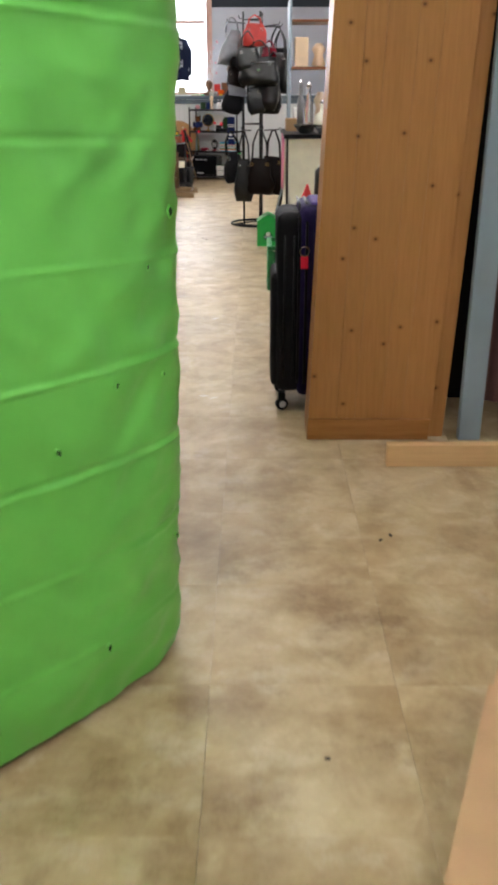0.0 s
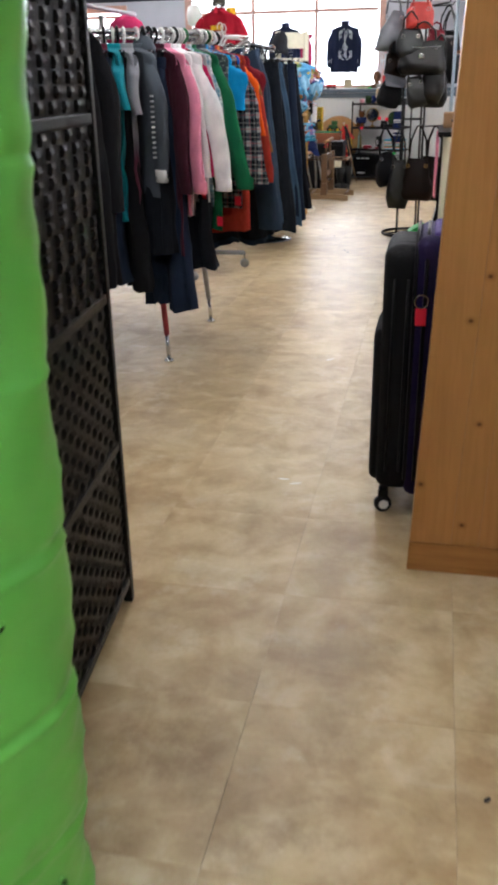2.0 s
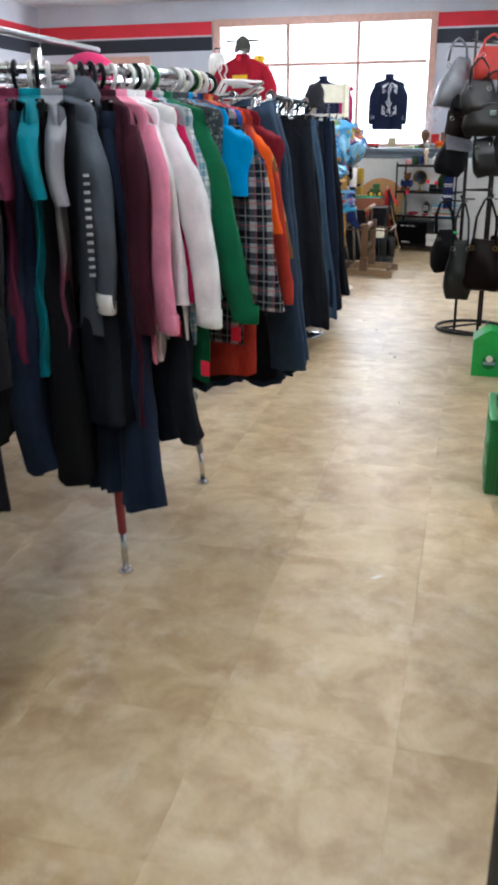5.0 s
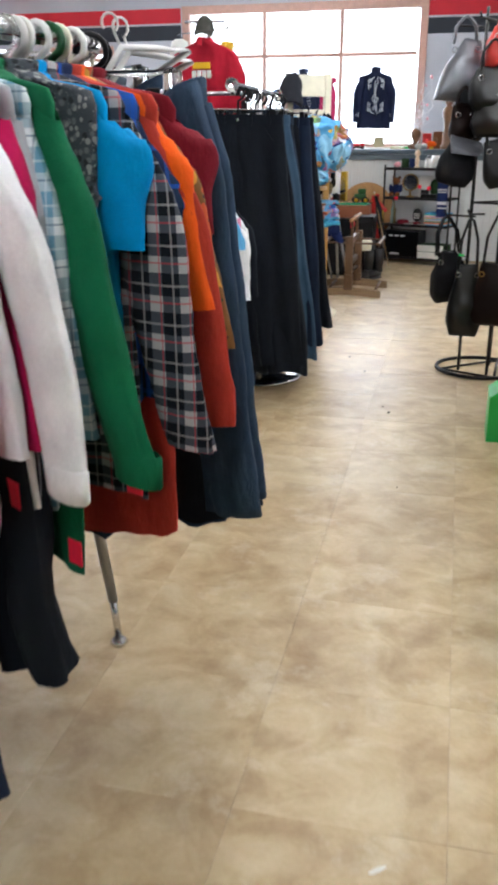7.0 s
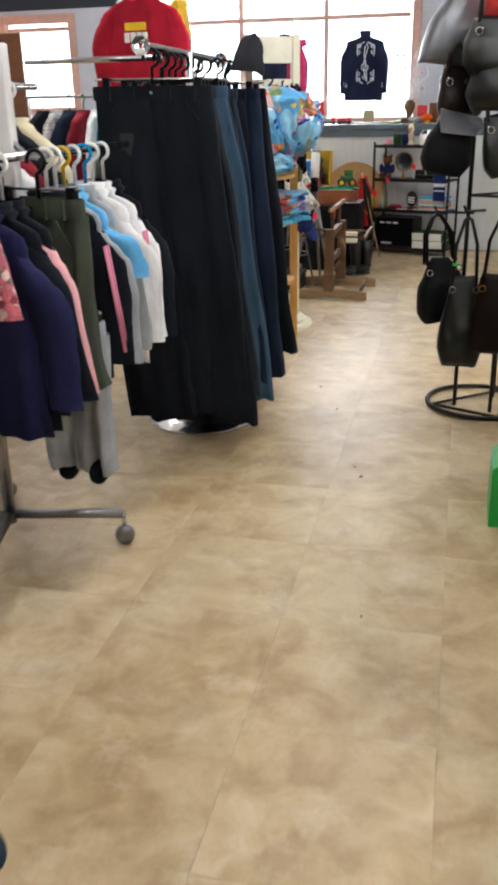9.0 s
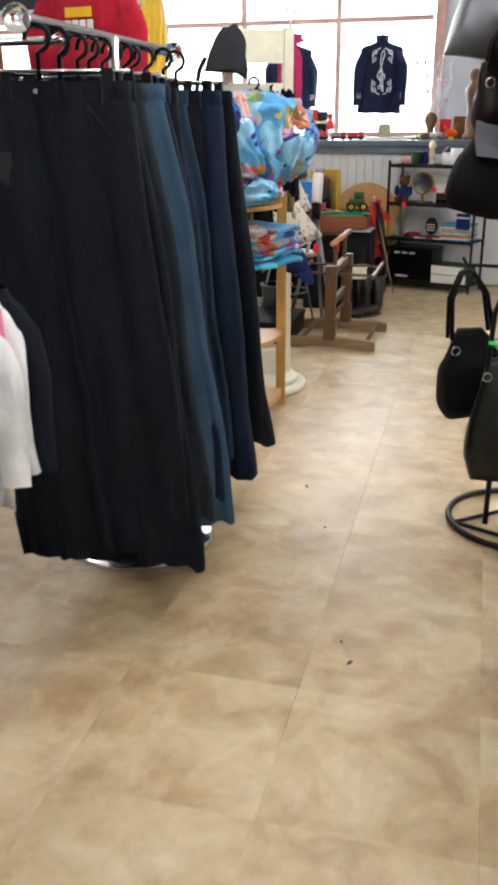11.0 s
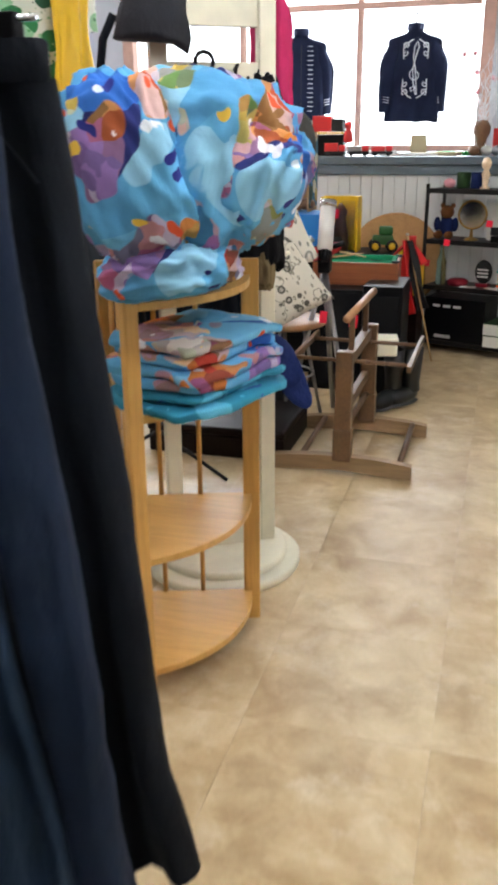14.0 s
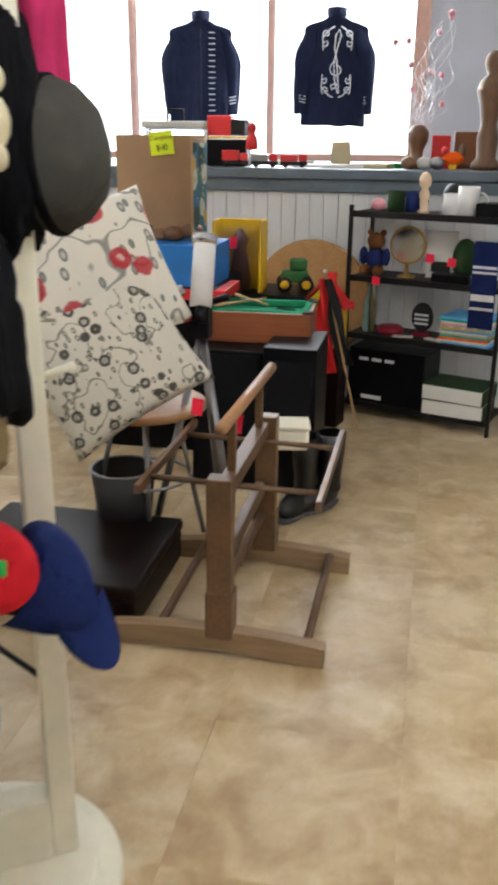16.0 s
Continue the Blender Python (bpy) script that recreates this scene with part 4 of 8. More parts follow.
# ---- children's clothes rack on castors ----
ob = thing("rolling_clothes_rack", "chrome four-arm rolling clothes rack on castors", "clothes rack", pose(-1.5, 7.58, 0))
part("pole", tube([(0, 0, 0.1), (0, 0, 1.5)], 0.02, 12), M["chrome"], ob, smooth=True)
part("rail", tube([(0.2, -0.66, 1.27), (0.2, 0.78, 1.27)], 0.0125, 10), M["chrome"], ob, smooth=True)
part("white_post", box(0.13, 0.17, -0.02, 0.02, 1.05, 1.56, 0.006), M["plastic_white"], ob, "white plastic post")
part("back_rail", tube([(-0.15, -0.5, 1.47), (-0.15, 0.8, 1.47)], 0.0125, 10), M["chrome"], ob, smooth=True)
part("arm", tube([(-0.15, 0, 1.47), (0, 0, 1.45), (0.2, 0, 1.27)], 0.011, 8), M["chrome"], ob, smooth=True)
for x, y in ((0.36, 0.11), (-0.22, 0.37), (0.1, -0.42), (-0.36, -0.14)):
    leg = part("leg", tube([(0, 0, 0.13), (x, y, 0.115)], 0.017, 8), M["steel"], ob, smooth=True)
    part("castor", lathe([(0.012, -0.024), (0.03, -0.02), (0.034, 0), (0.03, 0.02), (0.012, 0.024)], 16), M["steel"], leg, smooth=True).matrix_basis = pose(x, y, 0.036, 90, 0, 30)
    part("castor_stem", tube([(x, y, 0.06), (x, y, 0.12)], 0.008, 8), M["chrome"], leg, smooth=True)
KIDS = [(-0.5, "shirt", "c_floral", 0.4, "pink flowered jacket"), (-0.42, "shirt", "c_floral", 0.42, "pink flowered top"), (-0.3, "shirt", "c_violet", 0.52, "dark violet top"), (-0.22, "shirt", "c_black", 0.52, "black children's top"),
        (-0.15, "arm", "c_black", 0.5, "black top with pale pink sleeves"), (0.0, "pants", "c_olive", 0.5, "olive grey children's trousers"),
        (0.12, "stripe", "c_black", 0.5, "black track top with pink stripes"), (0.18, "shirt", "c_ltgrey", 0.42, "grey children's top"), (0.24, "short", "c_skyblue", 0.36, "sky blue tee"), (0.32, "shirt", "c_ltgrey", 0.48, "pale grey children's top"), (0.4, "shirt", "c_white", 0.5, "cream white children's top"),
        (0.46, "stripe", "c_white", 0.52, "white top with pink sleeve stripes"), (0.55, "shirt", "c_black", 0.45, "black jacket")]
for i, (dy, kind, mt, ln, lab) in enumerate(KIDS):
    big = mt == "c_floral"
    m = pose(-1.40 if big else -1.295, 7.56 + dy - (0.06 if big else 0), 1.55 if big else 1.27, 0, 0, random.Random(i + 9).uniform(-14, 4))
    hg = ["c_blue", "plastic_white", "plastic_white", "yellow", "plastic_white"][i % 5]
    lab = lab + " on the rolling rack" if len(lab.split()) < 6 else lab
    g = "children's clothes on the rack"
    if kind == "pants":
        trousers("trousers", lab, M[mt], m @ pose(0.06, -0.03, 0), 0.15, ln, 1.1, i + 60, g)
    else:
        shirt("shirt", lab, M[mt], m, 0.19 if big else 0.14, ln + (0.14 if big else 0.07), 0.17 if kind == "short" else 0.42, 1.1, i + 60, hg, g, stripe=M["c_pink"] if kind == "stripe" else None, arm_mat=M["c_ltpink"] if kind == "arm" else None, thick=0.5, splay=(0.03, 0.07), square=True)
for i, (dy, mt) in enumerate(((-0.1, "c_black"), (0.02, "c_pattern"), (0.14, "c_black"), (0.26, "c_white"), (0.38, "c_maroon"), (0.5, "c_black"), (0.62, "c_cream"))):
    shirt("shirt", "dark patterned top on a white hanger", M[mt], pose(-1.65, 7.56 + dy, 1.47, 0, 0, 6 - 3 * i), 0.18, 0.55, 0.3, 1.08, 90 + i, "plastic_white", "tops on the back rail")
lg = trousers("leggings", "grey child's leggings with black feet on the rack", M["c_ltgrey"], pose(-1.2, 7.56, 0.92, 0, 0, -8), 0.11, 0.43, 0.95, 99, cat="leggings")
for sx in (-1, 1):
    part("foot", ball((sx * 0.055, -0.01, -0.59), 0.03, 0.04, 0.04, 12, 8), M["c_black"], lg, "black foot", smooth=True)

# ---- trouser stand ----
ob = thing("trouser_stand", "chrome trouser stand with round base and crystal knobs", "clothes rack", pose(-1.24, 8.98, 0))
part("base_plate", lathe([(0.255, 0.0), (0.258, 0.006), (0.25, 0.014), (0.06, 0.03), (0.02, 0.034)], 40), M["chrome"], ob, smooth=True)
part("pole", tube([(0, 0, 0.03), (0, 0, 1.6)], 0.017, 12), M["chrome"], ob, smooth=True)
notch = [(-0.01 - 0.02 * k / 110, -0.5 + 1.06 * k / 110, 1.60) for k in range(111)]
part("notched_rail", tube(notch, [0.0155 if k % 2 else 0.0125 for k in range(111)], 12), M["chrome"], ob, smooth=True)
part("cross_rail", tube([(-0.02, -0.28, 1.572), (-0.6, -0.28, 1.572)], 0.011, 10), M["chrome"], ob, smooth=True)
for y in (-0.52, 0.58):
    part("knob", ball((-0.02, y, 1.60), 0.034, 0.034, 0.034), M["glass_thing"], ob, smooth=True)
LEGS = [(-0.47, "c_black", 0.22, "black trousers with silver stud"), (-0.38, "c_black", 0.22, "black trousers"), (-0.30, "c_charcoal", 0.2, "charcoal trousers with paper label"), (-0.22, "c_charcoal", 0.2, "charcoal trousers"),
        (-0.15, "c_denim_blue", 0.225, "mid-blue denim jeans"), (-0.07, "c_navypants", 0.2, "dark navy trousers"), (0.01, "c_black", 0.2, "black trousers"), (0.09, "c_navypants", 0.19, "navy trousers"),
        (0.17, "c_denim_dark", 0.19, "dark denim jeans"), (0.25, "c_black", 0.19, "black trousers"), (0.34, "c_navypants", 0.19, "navy trousers"), (0.44, "c_black", 0.2, "long black trousers")]
for i, (dy, mt, hw, lab) in enumerate(LEGS):
    r = random.Random(i + 5)
    lab = lab + " on the chrome stand" if len(lab.split()) < 6 else lab
    trousers("trousers", lab, M[mt], pose(-1.25 + r.uniform(-0.025, 0.025) + (0.05 if dy > 0.4 else 0.02 if dy > 0.2 else 0), 8.98 + dy + r.uniform(-0.02, 0.02), 1.575, 0, r.uniform(-1.5, 1.0), r.uniform(-9, 12)), hw + r.uniform(-0.015, 0.012), 1.245 + 0.05 * math.sin(i * 2.1), r.uniform(1.02, 1.14), 120 + i, "trousers on the stand", lean=0.12 if mt == "c_denim_blue" else 0.11, tag=M["ink"] if i in (0, 5) else M["paper"] if i == 2 else None)

# empty white hangers and a magenta hat lying on the round rack
for i, (x, y, z, ry, rz) in enumerate(((-0.84, 5.85, 1.575, -28, 50), (-0.83, 5.88, 1.57, -24, 56))):
    ob = thing("empty_hanger", "empty white plastic hanger lying on the rack", "hanger", pose(x, y, z, 0, ry, rz) @ Matrix.Diagonal((0.75, 0.75, 0.75, 1)), "empty hangers")
    part("hanger_frame", tube([(-0.19, 0, -0.16), (-0.1, 0, -0.11), (0, 0, -0.06), (0.1, 0, -0.11), (0.19, 0, -0.16), (-0.19, 0, -0.165)], 0.009, 8), M["plastic_white"], ob, smooth=True)
    part("hook", tube([(0, 0, -0.06), (0, 0, -0.02)] + arc((0, 0, 0.004), 0.024, -70, 190, 9), 0.004, 6), M["plastic_white"], ob, smooth=True)
ob = thing("knit_hat", "magenta knitted hat on the round rack", "hat", pose(-1.46, 6.22, 1.535))
part("crown", lathe([(0.1, 0.0), (0.108, 0.015), (0.105, 0.06), (0.085, 0.1), (0.05, 0.125), (0.01, 0.135)], 22), M["c_magenta"], ob, smooth=True)
part("brim_roll", tube(arc((0, 0, 0.012), 0.105, 0, 360, 24, "xy"), 0.015, 8), M["c_magenta"], ob, smooth=True)

# ---- green wrapped display by the start ----
def green_display():
    ob = thing("wrapped_display", "tall display wrapped in creased bright green vinyl sheet", "display")
    foot = [(-1.6, 0.75), (-1.1, 1.05), (-0.75, 1.33), (-0.5, 1.55), (-0.4, 1.65), (-0.28, 1.79), (-0.2, 1.9), (-0.155, 2.0), (-0.15, 2.06), (-0.17, 2.11), (-0.24, 2.15), (-0.5, 2.2), (-1.1, 2.18), (-1.7, 1.9), (-1.85, 1.2)]
    fine = []
    for a, b in zip(foot, foot[1:] + foot[:1]):
        n = max(2, int(math.dist(a, b) / 0.022))
        fine += [(a[0] + (b[0] - a[0]) * i / n, a[1] + (b[1] - a[1]) * i / n) for i in range(n)]
    for _ in range(2):
        fine = [((fine[i - 1][0] + 2 * p[0] + fine[(i + 1) % len(fine)][0]) / 4, (fine[i - 1][1] + 2 * p[1] + fine[(i + 1) % len(fine)][1]) / 4) for i, p in enumerate(fine)]
    cx, cy = -0.9, 1.65
    rings = []
    rows = 400
    for j in range(rows + 1):
        z = 0.012 + 1.98 * j / rows
        ring = []
        for i, (x, y) in enumerate(fine):
            a = fine[i - 1]
            b = fine[(i + 1) % len(fine)]
            t = Vector((b[0] - a[0], b[1] - a[1], 0)).normalized()
            nrm = Vector((t.y, -t.x, 0))
            s = i * 0.022
            fold = (z + 0.05 * s + 0.035) % 0.212
            part_line = min(1, max(0, 0.45 + 1.6 * noise.noise((s * 1.3, round((z + 0.05 * s + 0.035) / 0.212) * 3.7, 0.5))))
            d = part_line * (0.0044 * max(0, 1 - abs(fold - 0.1) / 0.007) - 0.0036 * max(0, 1 - abs(fold - 0.116) / 0.010))
            d += 0.006 * noise.noise((s * 2.1 + z * 1.6, z * 1.3, 3.1)) + 0.007 * (0.22 - abs(noise.noise((s * 4 - z * 3.4, z * 1.7 + s, 7.7)))) + 0.012 * (0.2 - abs(noise.noise((s * 9 + z * 7, z * 4 - s * 3, 2.2)))) * max(0.15, min(1, (x + 0.62) * 3))
            near_edge = max(0.1, min(1, (x + 0.45) * 4))
            d += 0.03 * max(0, noise.noise((s * 3.2 + z * 4.0, z * 0.8 - s, 1.7))) ** 2 + 0.003 * noise.noise((s * 14 + z * 11, z * 9, 4.4))
            d += near_edge * (0.009 * (0.16 - abs(noise.noise((s * 5 - z * 5.5, z * 2.2 + s * 2.5, 9.1)))) + 0.014 * (0.14 - abs(noise.noise((s * 11 - z * 9, z * 5 + s * 6, 5.3)))))
            flare = -0.022 * max(0, 1 - z / 0.17) ** 1.3
            p = Vector((x + 0.028 * z, y, z)) + nrm * (d + flare)
            if j == 0:
                p.z += 0.006 + 0.012 * noise.noise((s * 6, 0.3, 0.9))
            ring.append(p)
        rings.append(ring)
    part("sheet", loft(rings, cap=False), M["green_sheet"], ob, smooth=True)
    top = [[(cx + (x - cx) * k + 0.055, cy + (y - cy) * k, 1.99) for x, y in fine] for k in (1.0, 0.5, 0.02)]
    part("top_sheet", loft(top, cap=False), M["green_sheet"], ob, smooth=True)
    rng = random.Random(3)
    for s, z in ((-0.215, 1.02), (-0.27, 0.80), (-0.36, 0.72), (-0.19, 0.78), (-0.168, 0.36), (-0.175, 1.12), (-0.3, 0.2)):
        y = 1.79 + (s + 0.28) * 1.75
        k = rng.uniform(0.55, 1.1)
        rim = loft([[(k * r * math.cos(2 * math.pi * i / 11) * (1 + 0.3 * math.sin(3.1 * i)), q, k * 1.7 * r * math.sin(2 * math.pi * i / 11) * (1 + 0.25 * math.cos(2.3 * i))) for i in range(11)] for r, q in ((0.0068, 0.004), (0.0058, -0.003), (0.0048, -0.001))], cap=False)
        t = part("torn_rim", rim, M["green_sheet"], ob, "curled torn edge of the sheet", smooth=True)
        t.matrix_basis = pose(s + 0.028 * z + 0.012, y - 0.008, z, 0, rng.uniform(-40, 40), 45)
        part("tear", loft([[(k * 0.0049 * math.cos(2 * math.pi * i / 11) * (1 + 0.3 * math.sin(3.1 * i)), q, k * 1.7 * 0.0049 * math.sin(2 * math.pi * i / 11) * (1 + 0.25 * math.cos(2.3 * i))) for i in range(11)] for q in (0.003, -0.0005)]), M["hole"], t, "torn hole in the sheet")


green_display()


# ---- black woven folding screen ----
def screen_panel(parent, a, b, height):
    ax, ay = a
    L = math.dist(a, b)
    ang = math.degrees(math.atan2(b[1] - ay, b[0] - ax))
    p = part("panel_frame", box(0.0, 0.026, -0.013, 0.013, 0, height, 0.005), M["wicker"], parent)
    p.matrix_basis = pose(ax, ay, 0.0, 0, 0, ang)
    part("stile", box(L - 0.026, L, -0.013, 0.013, 0, height, 0.005), M["wicker"], p)
    for z in (0.07, 0.47, 0.85, 1.25, height - 0.03):
        part("cross_rail", box(0.026, L - 0.026, -0.011, 0.011, z - 0.012, z + 0.012, 0.004), M["wicker"], p)
    wv = bmesh.new()
    nx = 12
    dz = 0.027
    nz = int((height - 0.12) / dz)
    cw = (L - 0.06) / nx
    for k in range(nz):
        z = 0.09 + k * dz
        pts = []
        for i in range(nx * 2 + 1):
            x = 0.03 + i * cw / 2
            step = (i // 2 + (k // (1 if z < 0.85 else 3))) % 2
            pts.append((x, 0.0065 * (1 if step else -1)))
        lo = [wv.verts.new((x, y, z - 0.0115)) for x, y in pts]
        md = [wv.verts.new((x, y * 1.5, z)) for x, y in pts]
        hi = [wv.verts.new((x, y, z + 0.0115)) for x, y in pts]
        for i in range(len(pts) - 1):
            wv.faces.new((lo[i], lo[i + 1], md[i + 1], md[i]))
            wv.faces.new((md[i], md[i + 1], hi[i + 1], hi[i]))
    box(0.024, L - 0.024, -0.0012, 0.0012, 0.075, height - 0.04, bm=wv)
    tagged(part("weave", wv, M["wicker"], p), kind="stuff")


ob = thing("folding_screen", "black woven wicker folding screen standing zigzag", "folding screen")
screen_panel(ob, (-0.435, 2.60), (-0.49, 3.15), 1.78)
screen_panel(ob, (-0.44, 2.592), (-0.66, 2.25), 1.78)
screen_panel(ob, (-0.51, 3.17), (-1.0, 3.30), 1.78)


# ---- pine cabinet seen from its back, with timber beside it ----
def pine_cabinet():
    ob = thing("pine_cabinet", "tall knotty pine cabinet with plain plinth", "cabinet", pose(0.26, 3.44, 0))
    W, H, D = 0.505, 2.05, 0.2

    def sheared(bm):
        for v in bm.verts:
            v.co.x += 0.034 * v.co.z
        return bm
    xs = [0.0, 0.115, 0.19, 0.3, 0.385, W]
    for i, (a, b) in enumerate(zip(xs, xs[1:])):
        part("board", sheared(box(a + 0.0003, b - 0.0003, 0.0003 * (i % 2), 0.018, 0.092, H, 0.0006, seg=1)), M["pine"], ob)
    part("plinth", sheared(box(-0.002, W - 0.004, -0.004, 0.02, 0, 0.09, 0.003)), M["pine_dark"], ob)
    part("side", sheared(box(0.0, 0.02, 0.0185, D, 0.0, H, 0.002)), M["pine"], ob)
    part("side", sheared(box(W + 0.001, W + 0.062, 0.03, D + 0.04, 0.0, H, 0.003)), M["pine"], ob)
    part("top", sheared(box(-0.01, W + 0.07, -0.01, D + 0.05, H + 0.001, H + 0.03, 0.004)), M["pine"], ob)
    part("back", sheared(box(0.02, W, D - 0.015, D, 0.02, H - 0.002)), M["pine_dark"], ob)


pine_cabinet()
tagged(part("timber_plank", box(0.55, 1.75, 3.163, 3.202, 0.0, 0.09, 0.003), M["lumber"]), "pale raw lumber plank lying on its edge", "plank")
ob = thing("grey_partition", "grey-blue painted board standing behind the cabinet", "partition")
part("board", box(0.885, 0.975, 3.43, 3.47, 0.0, 2.1, 0.003), M["grey_panel"], ob)
# black strip added to stand for the shade in the gap by the cabinet
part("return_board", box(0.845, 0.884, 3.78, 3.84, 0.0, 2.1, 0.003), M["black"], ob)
dr = [[(0.985 + 0.55 * u, 3.52 + 0.03 * math.sin(u * 22 + 0.6 * z) + 0.01 * math.sin(u * 47), 0.13 + (1.95 - 0.13) * z) for u in [i / 60 for i in range(61)]] for z in [j / 10 for j in range(11)]]
ob = thing("drape", "brown satin drape hanging behind the board", "curtain")
part("cloth", loft(dr, cap=False, closed=False), M["brown_drape"], ob, smooth=True)
part("rod", tube([(0.93, 3.52, 1.96), (1.62, 3.52, 1.96)], 0.012, 8), M["black_metal"], ob, smooth=True)
part("stand", tube([(1.6, 3.52, 0.0), (1.6, 3.52, 1.97)], 0.014, 8), M["black_metal"], ob, smooth=True)
# black sheet added in place of the shade behind the drape
structure("wall_dark_booth", box(0.86, 1.9, 3.95, 4.0, 0, 2.1), M["black"], "black sheet added for the shade behind the drape", "wall")

ob = thing("cardboard_box", "closed brown cardboard box on the floor", "box", pose(0.60, 1.25, 0, 0, 0, -22))
for nm, bb in (("side", (-0.2, -0.195, -0.25, 0.25, 0.004, 0.25)), ("side", (0.195, 0.2, -0.25, 0.25, 0.004, 0.25)), ("end", (-0.195, 0.195, -0.25, -0.245, 0.004, 0.25)), ("end", (-0.195, 0.195, 0.245, 0.25, 0.004, 0.25)), ("base", (-0.194, 0.194, -0.244, 0.244, 0.0, 0.004))):
    part(nm, box(*bb), M["card"], ob)
for s in (-1, 1):
    part("top_flap", box(-0.199 if s < 0 else 0.002, -0.002 if s < 0 else 0.199, -0.249, 0.249, 0.2502, 0.2545), M["card"], ob)
part("flap", loft([[(-0.19, y, 0.2505 + q), (0.19, y, 0.2505 + q), (0.19, y + 0.09, 0.27 + q), (-0.19, y + 0.09, 0.27 + q)] for y, q in ((0.25, 0.0), (0.25, 0.004))]), M["card"], ob)
# bits of dirt on the floor
for i, (x, y, r) in enumerate(((0.449, 2.588, 0.010), (0.485, 2.62, 0.011), (0.2, 1.62, 0.008), (-0.413, 8.407, 0.013), (-0.755, 9.548, 0.011), (-0.62, 9.2, 0.006), (-0.3, 7.4, 0.006), (-0.45, 8.5, 0.006))):
    b = ball((0, 0, 0.002), r, r * 0.45, 0.003, 9, 4)
    o = part("dirt_crumb", b, M["ink"])
    o.matrix_basis = pose(x, y, 0.0, 0, 0, 40 + 67 * i)
    tagged(o, "small dark dried leaf crumb on the floor", "debris", "crumbs on the floor")
for i, (x, y) in enumerate(((-0.196, 3.979), (-0.15, 3.95), (-0.203, 5.43))):
    o = part("paint_spot", ball((0, 0, 0.0005), 0.022, 0.006, 0.0009, 12, 4), M["paper"])
    o.matrix_basis = pose(x, y, 0, 0, 0, 20 * i)
    tagged(o, "thin white scuff mark on the floor tile", "mark", "scuffs on the floor")


# ---- suitcase ----
def suitcase():
    ob = thing("suitcase", "large black and purple fabric suitcase on four wheels", "suitcase", pose(0.125, 3.75, 0))
    part("shell", box(0.1, 0.56, 0.0, 0.34, 0.075, 0.905, 0.045, seg=4), M["purple_dark"], ob, smooth=True)
    part("front_pocket", box(0.01, 0.13, 0.012, 0.328, 0.09, 0.875, 0.05, seg=5), M["black_fab"], ob, smooth=True)
    part("lower_pocket", box(-0.012, 0.05, 0.035, 0.305, 0.11, 0.62, 0.034, seg=4), M["black_fab"], ob, smooth=True)
    part("top_panel", box(0.15, 0.54, 0.03, 0.31, 0.885, 0.915, 0.014, seg=3), M["purple"], ob, smooth=True)
    part("side_panel", box(0.16, 0.53, -0.008, 0.02, 0.2, 0.84, 0.013, seg=3), M["purple_dark"], ob, smooth=True)
    for x in (0.045, 0.085):
        part("pocket_zip", tube([(x, 0.011, 0.16), (x, 0.0105, 0.78)], 0.004, 6), M["black"], ob, smooth=True)
    for x in (0.105, 0.135):
        part("zip", tube([(x, -0.003, 0.14), (x, -0.004, 0.83), (x, 0.05, 0.905), (x, 0.29, 0.905)], 0.006, 6), M["black"], ob, smooth=True)
    part("handle", tube([(0.25, 0.17, 0.915), (0.26, 0.17, 0.945), (0.42, 0.17, 0.945), (0.43, 0.17, 0.915)], 0.012, 8), M["black"], ob, smooth=True)
    for x in (0.04, 0.5):
        for y in (0.05, 0.29):
            wh = part("wheel_fork", box(x - 0.016, x + 0.016, y - 0.018, y + 0.018, 0.04, 0.085, 0.006), M["black"], ob)
            part("wheel", lathe([(0.01, -0.013), (0.027, -0.012), (0.029, 0), (0.027, 0.012), (0.01, 0.013)], 18), M["black"], wh, smooth=True).matrix_basis = pose(x, y - 0.005, 0.029, 90, 0, 20)
            part("hub", lathe([(0.002, -0.015), (0.016, -0.0145), (0.016, 0.0145), (0.002, 0.015)], 14), M["plastic_white"], wh).matrix_basis = pose(x, y - 0.005, 0.029, 90, 0, 20)
    t = part("name_tag", box(-0.016, 0.016, -0.004, 0.0, -0.06, -0.008, 0.004), M["tag"], ob, "neon red luggage tag")
    t.matrix_basis = pose(0.125, -0.014, 0.71, 0, 0, 8)
    part("ring", tube(arc((0, -0.003, 0.012), 0.02, 0, 360, 14), 0.002, 6), M["chrome"], t, smooth=True)


suitcase()

# ---- small table with an umbrella-like red cloth and a coffee maker behind the suitcase ----
ob = thing("side_table", "small black side table", "table", pose(0.56, 5.25, 0))
part("tabletop", box(-0.27, 0.27, -0.4, 0.4, 0.58, 0.61, 0.006), M["black"], ob)
for x in (-0.24, 0.24):
    for y in (-0.37, 0.37):
        part("leg", box(x - 0.02, x + 0.02, y - 0.02, y + 0.02, 0, 0.579, 0.003), M["black"], ob)
ob = thing("red_cloth", "red folded cloth peaked like a cone on the table", "cloth", pose(0.35, 5.3, 0.611))
part("cone", loft([[((0.075 * (1 - u) + 0.004) * (1 + 0.15 * math.sin(5 * a)) * math.cos(a), (0.075 * (1 - u) + 0.004) * (1 + 0.15 * math.sin(5 * a)) * math.sin(a), 0.22 * u) for a in [2 * math.pi * k / 24 for k in range(24)]] for u in [j / 8 for j in range(9)]]), M["red"], ob, smooth=True)
ob = thing("coffee_maker", "black coffee maker with glossy bands on the table", "coffee maker", pose(0.45, 5.0, 0.611))
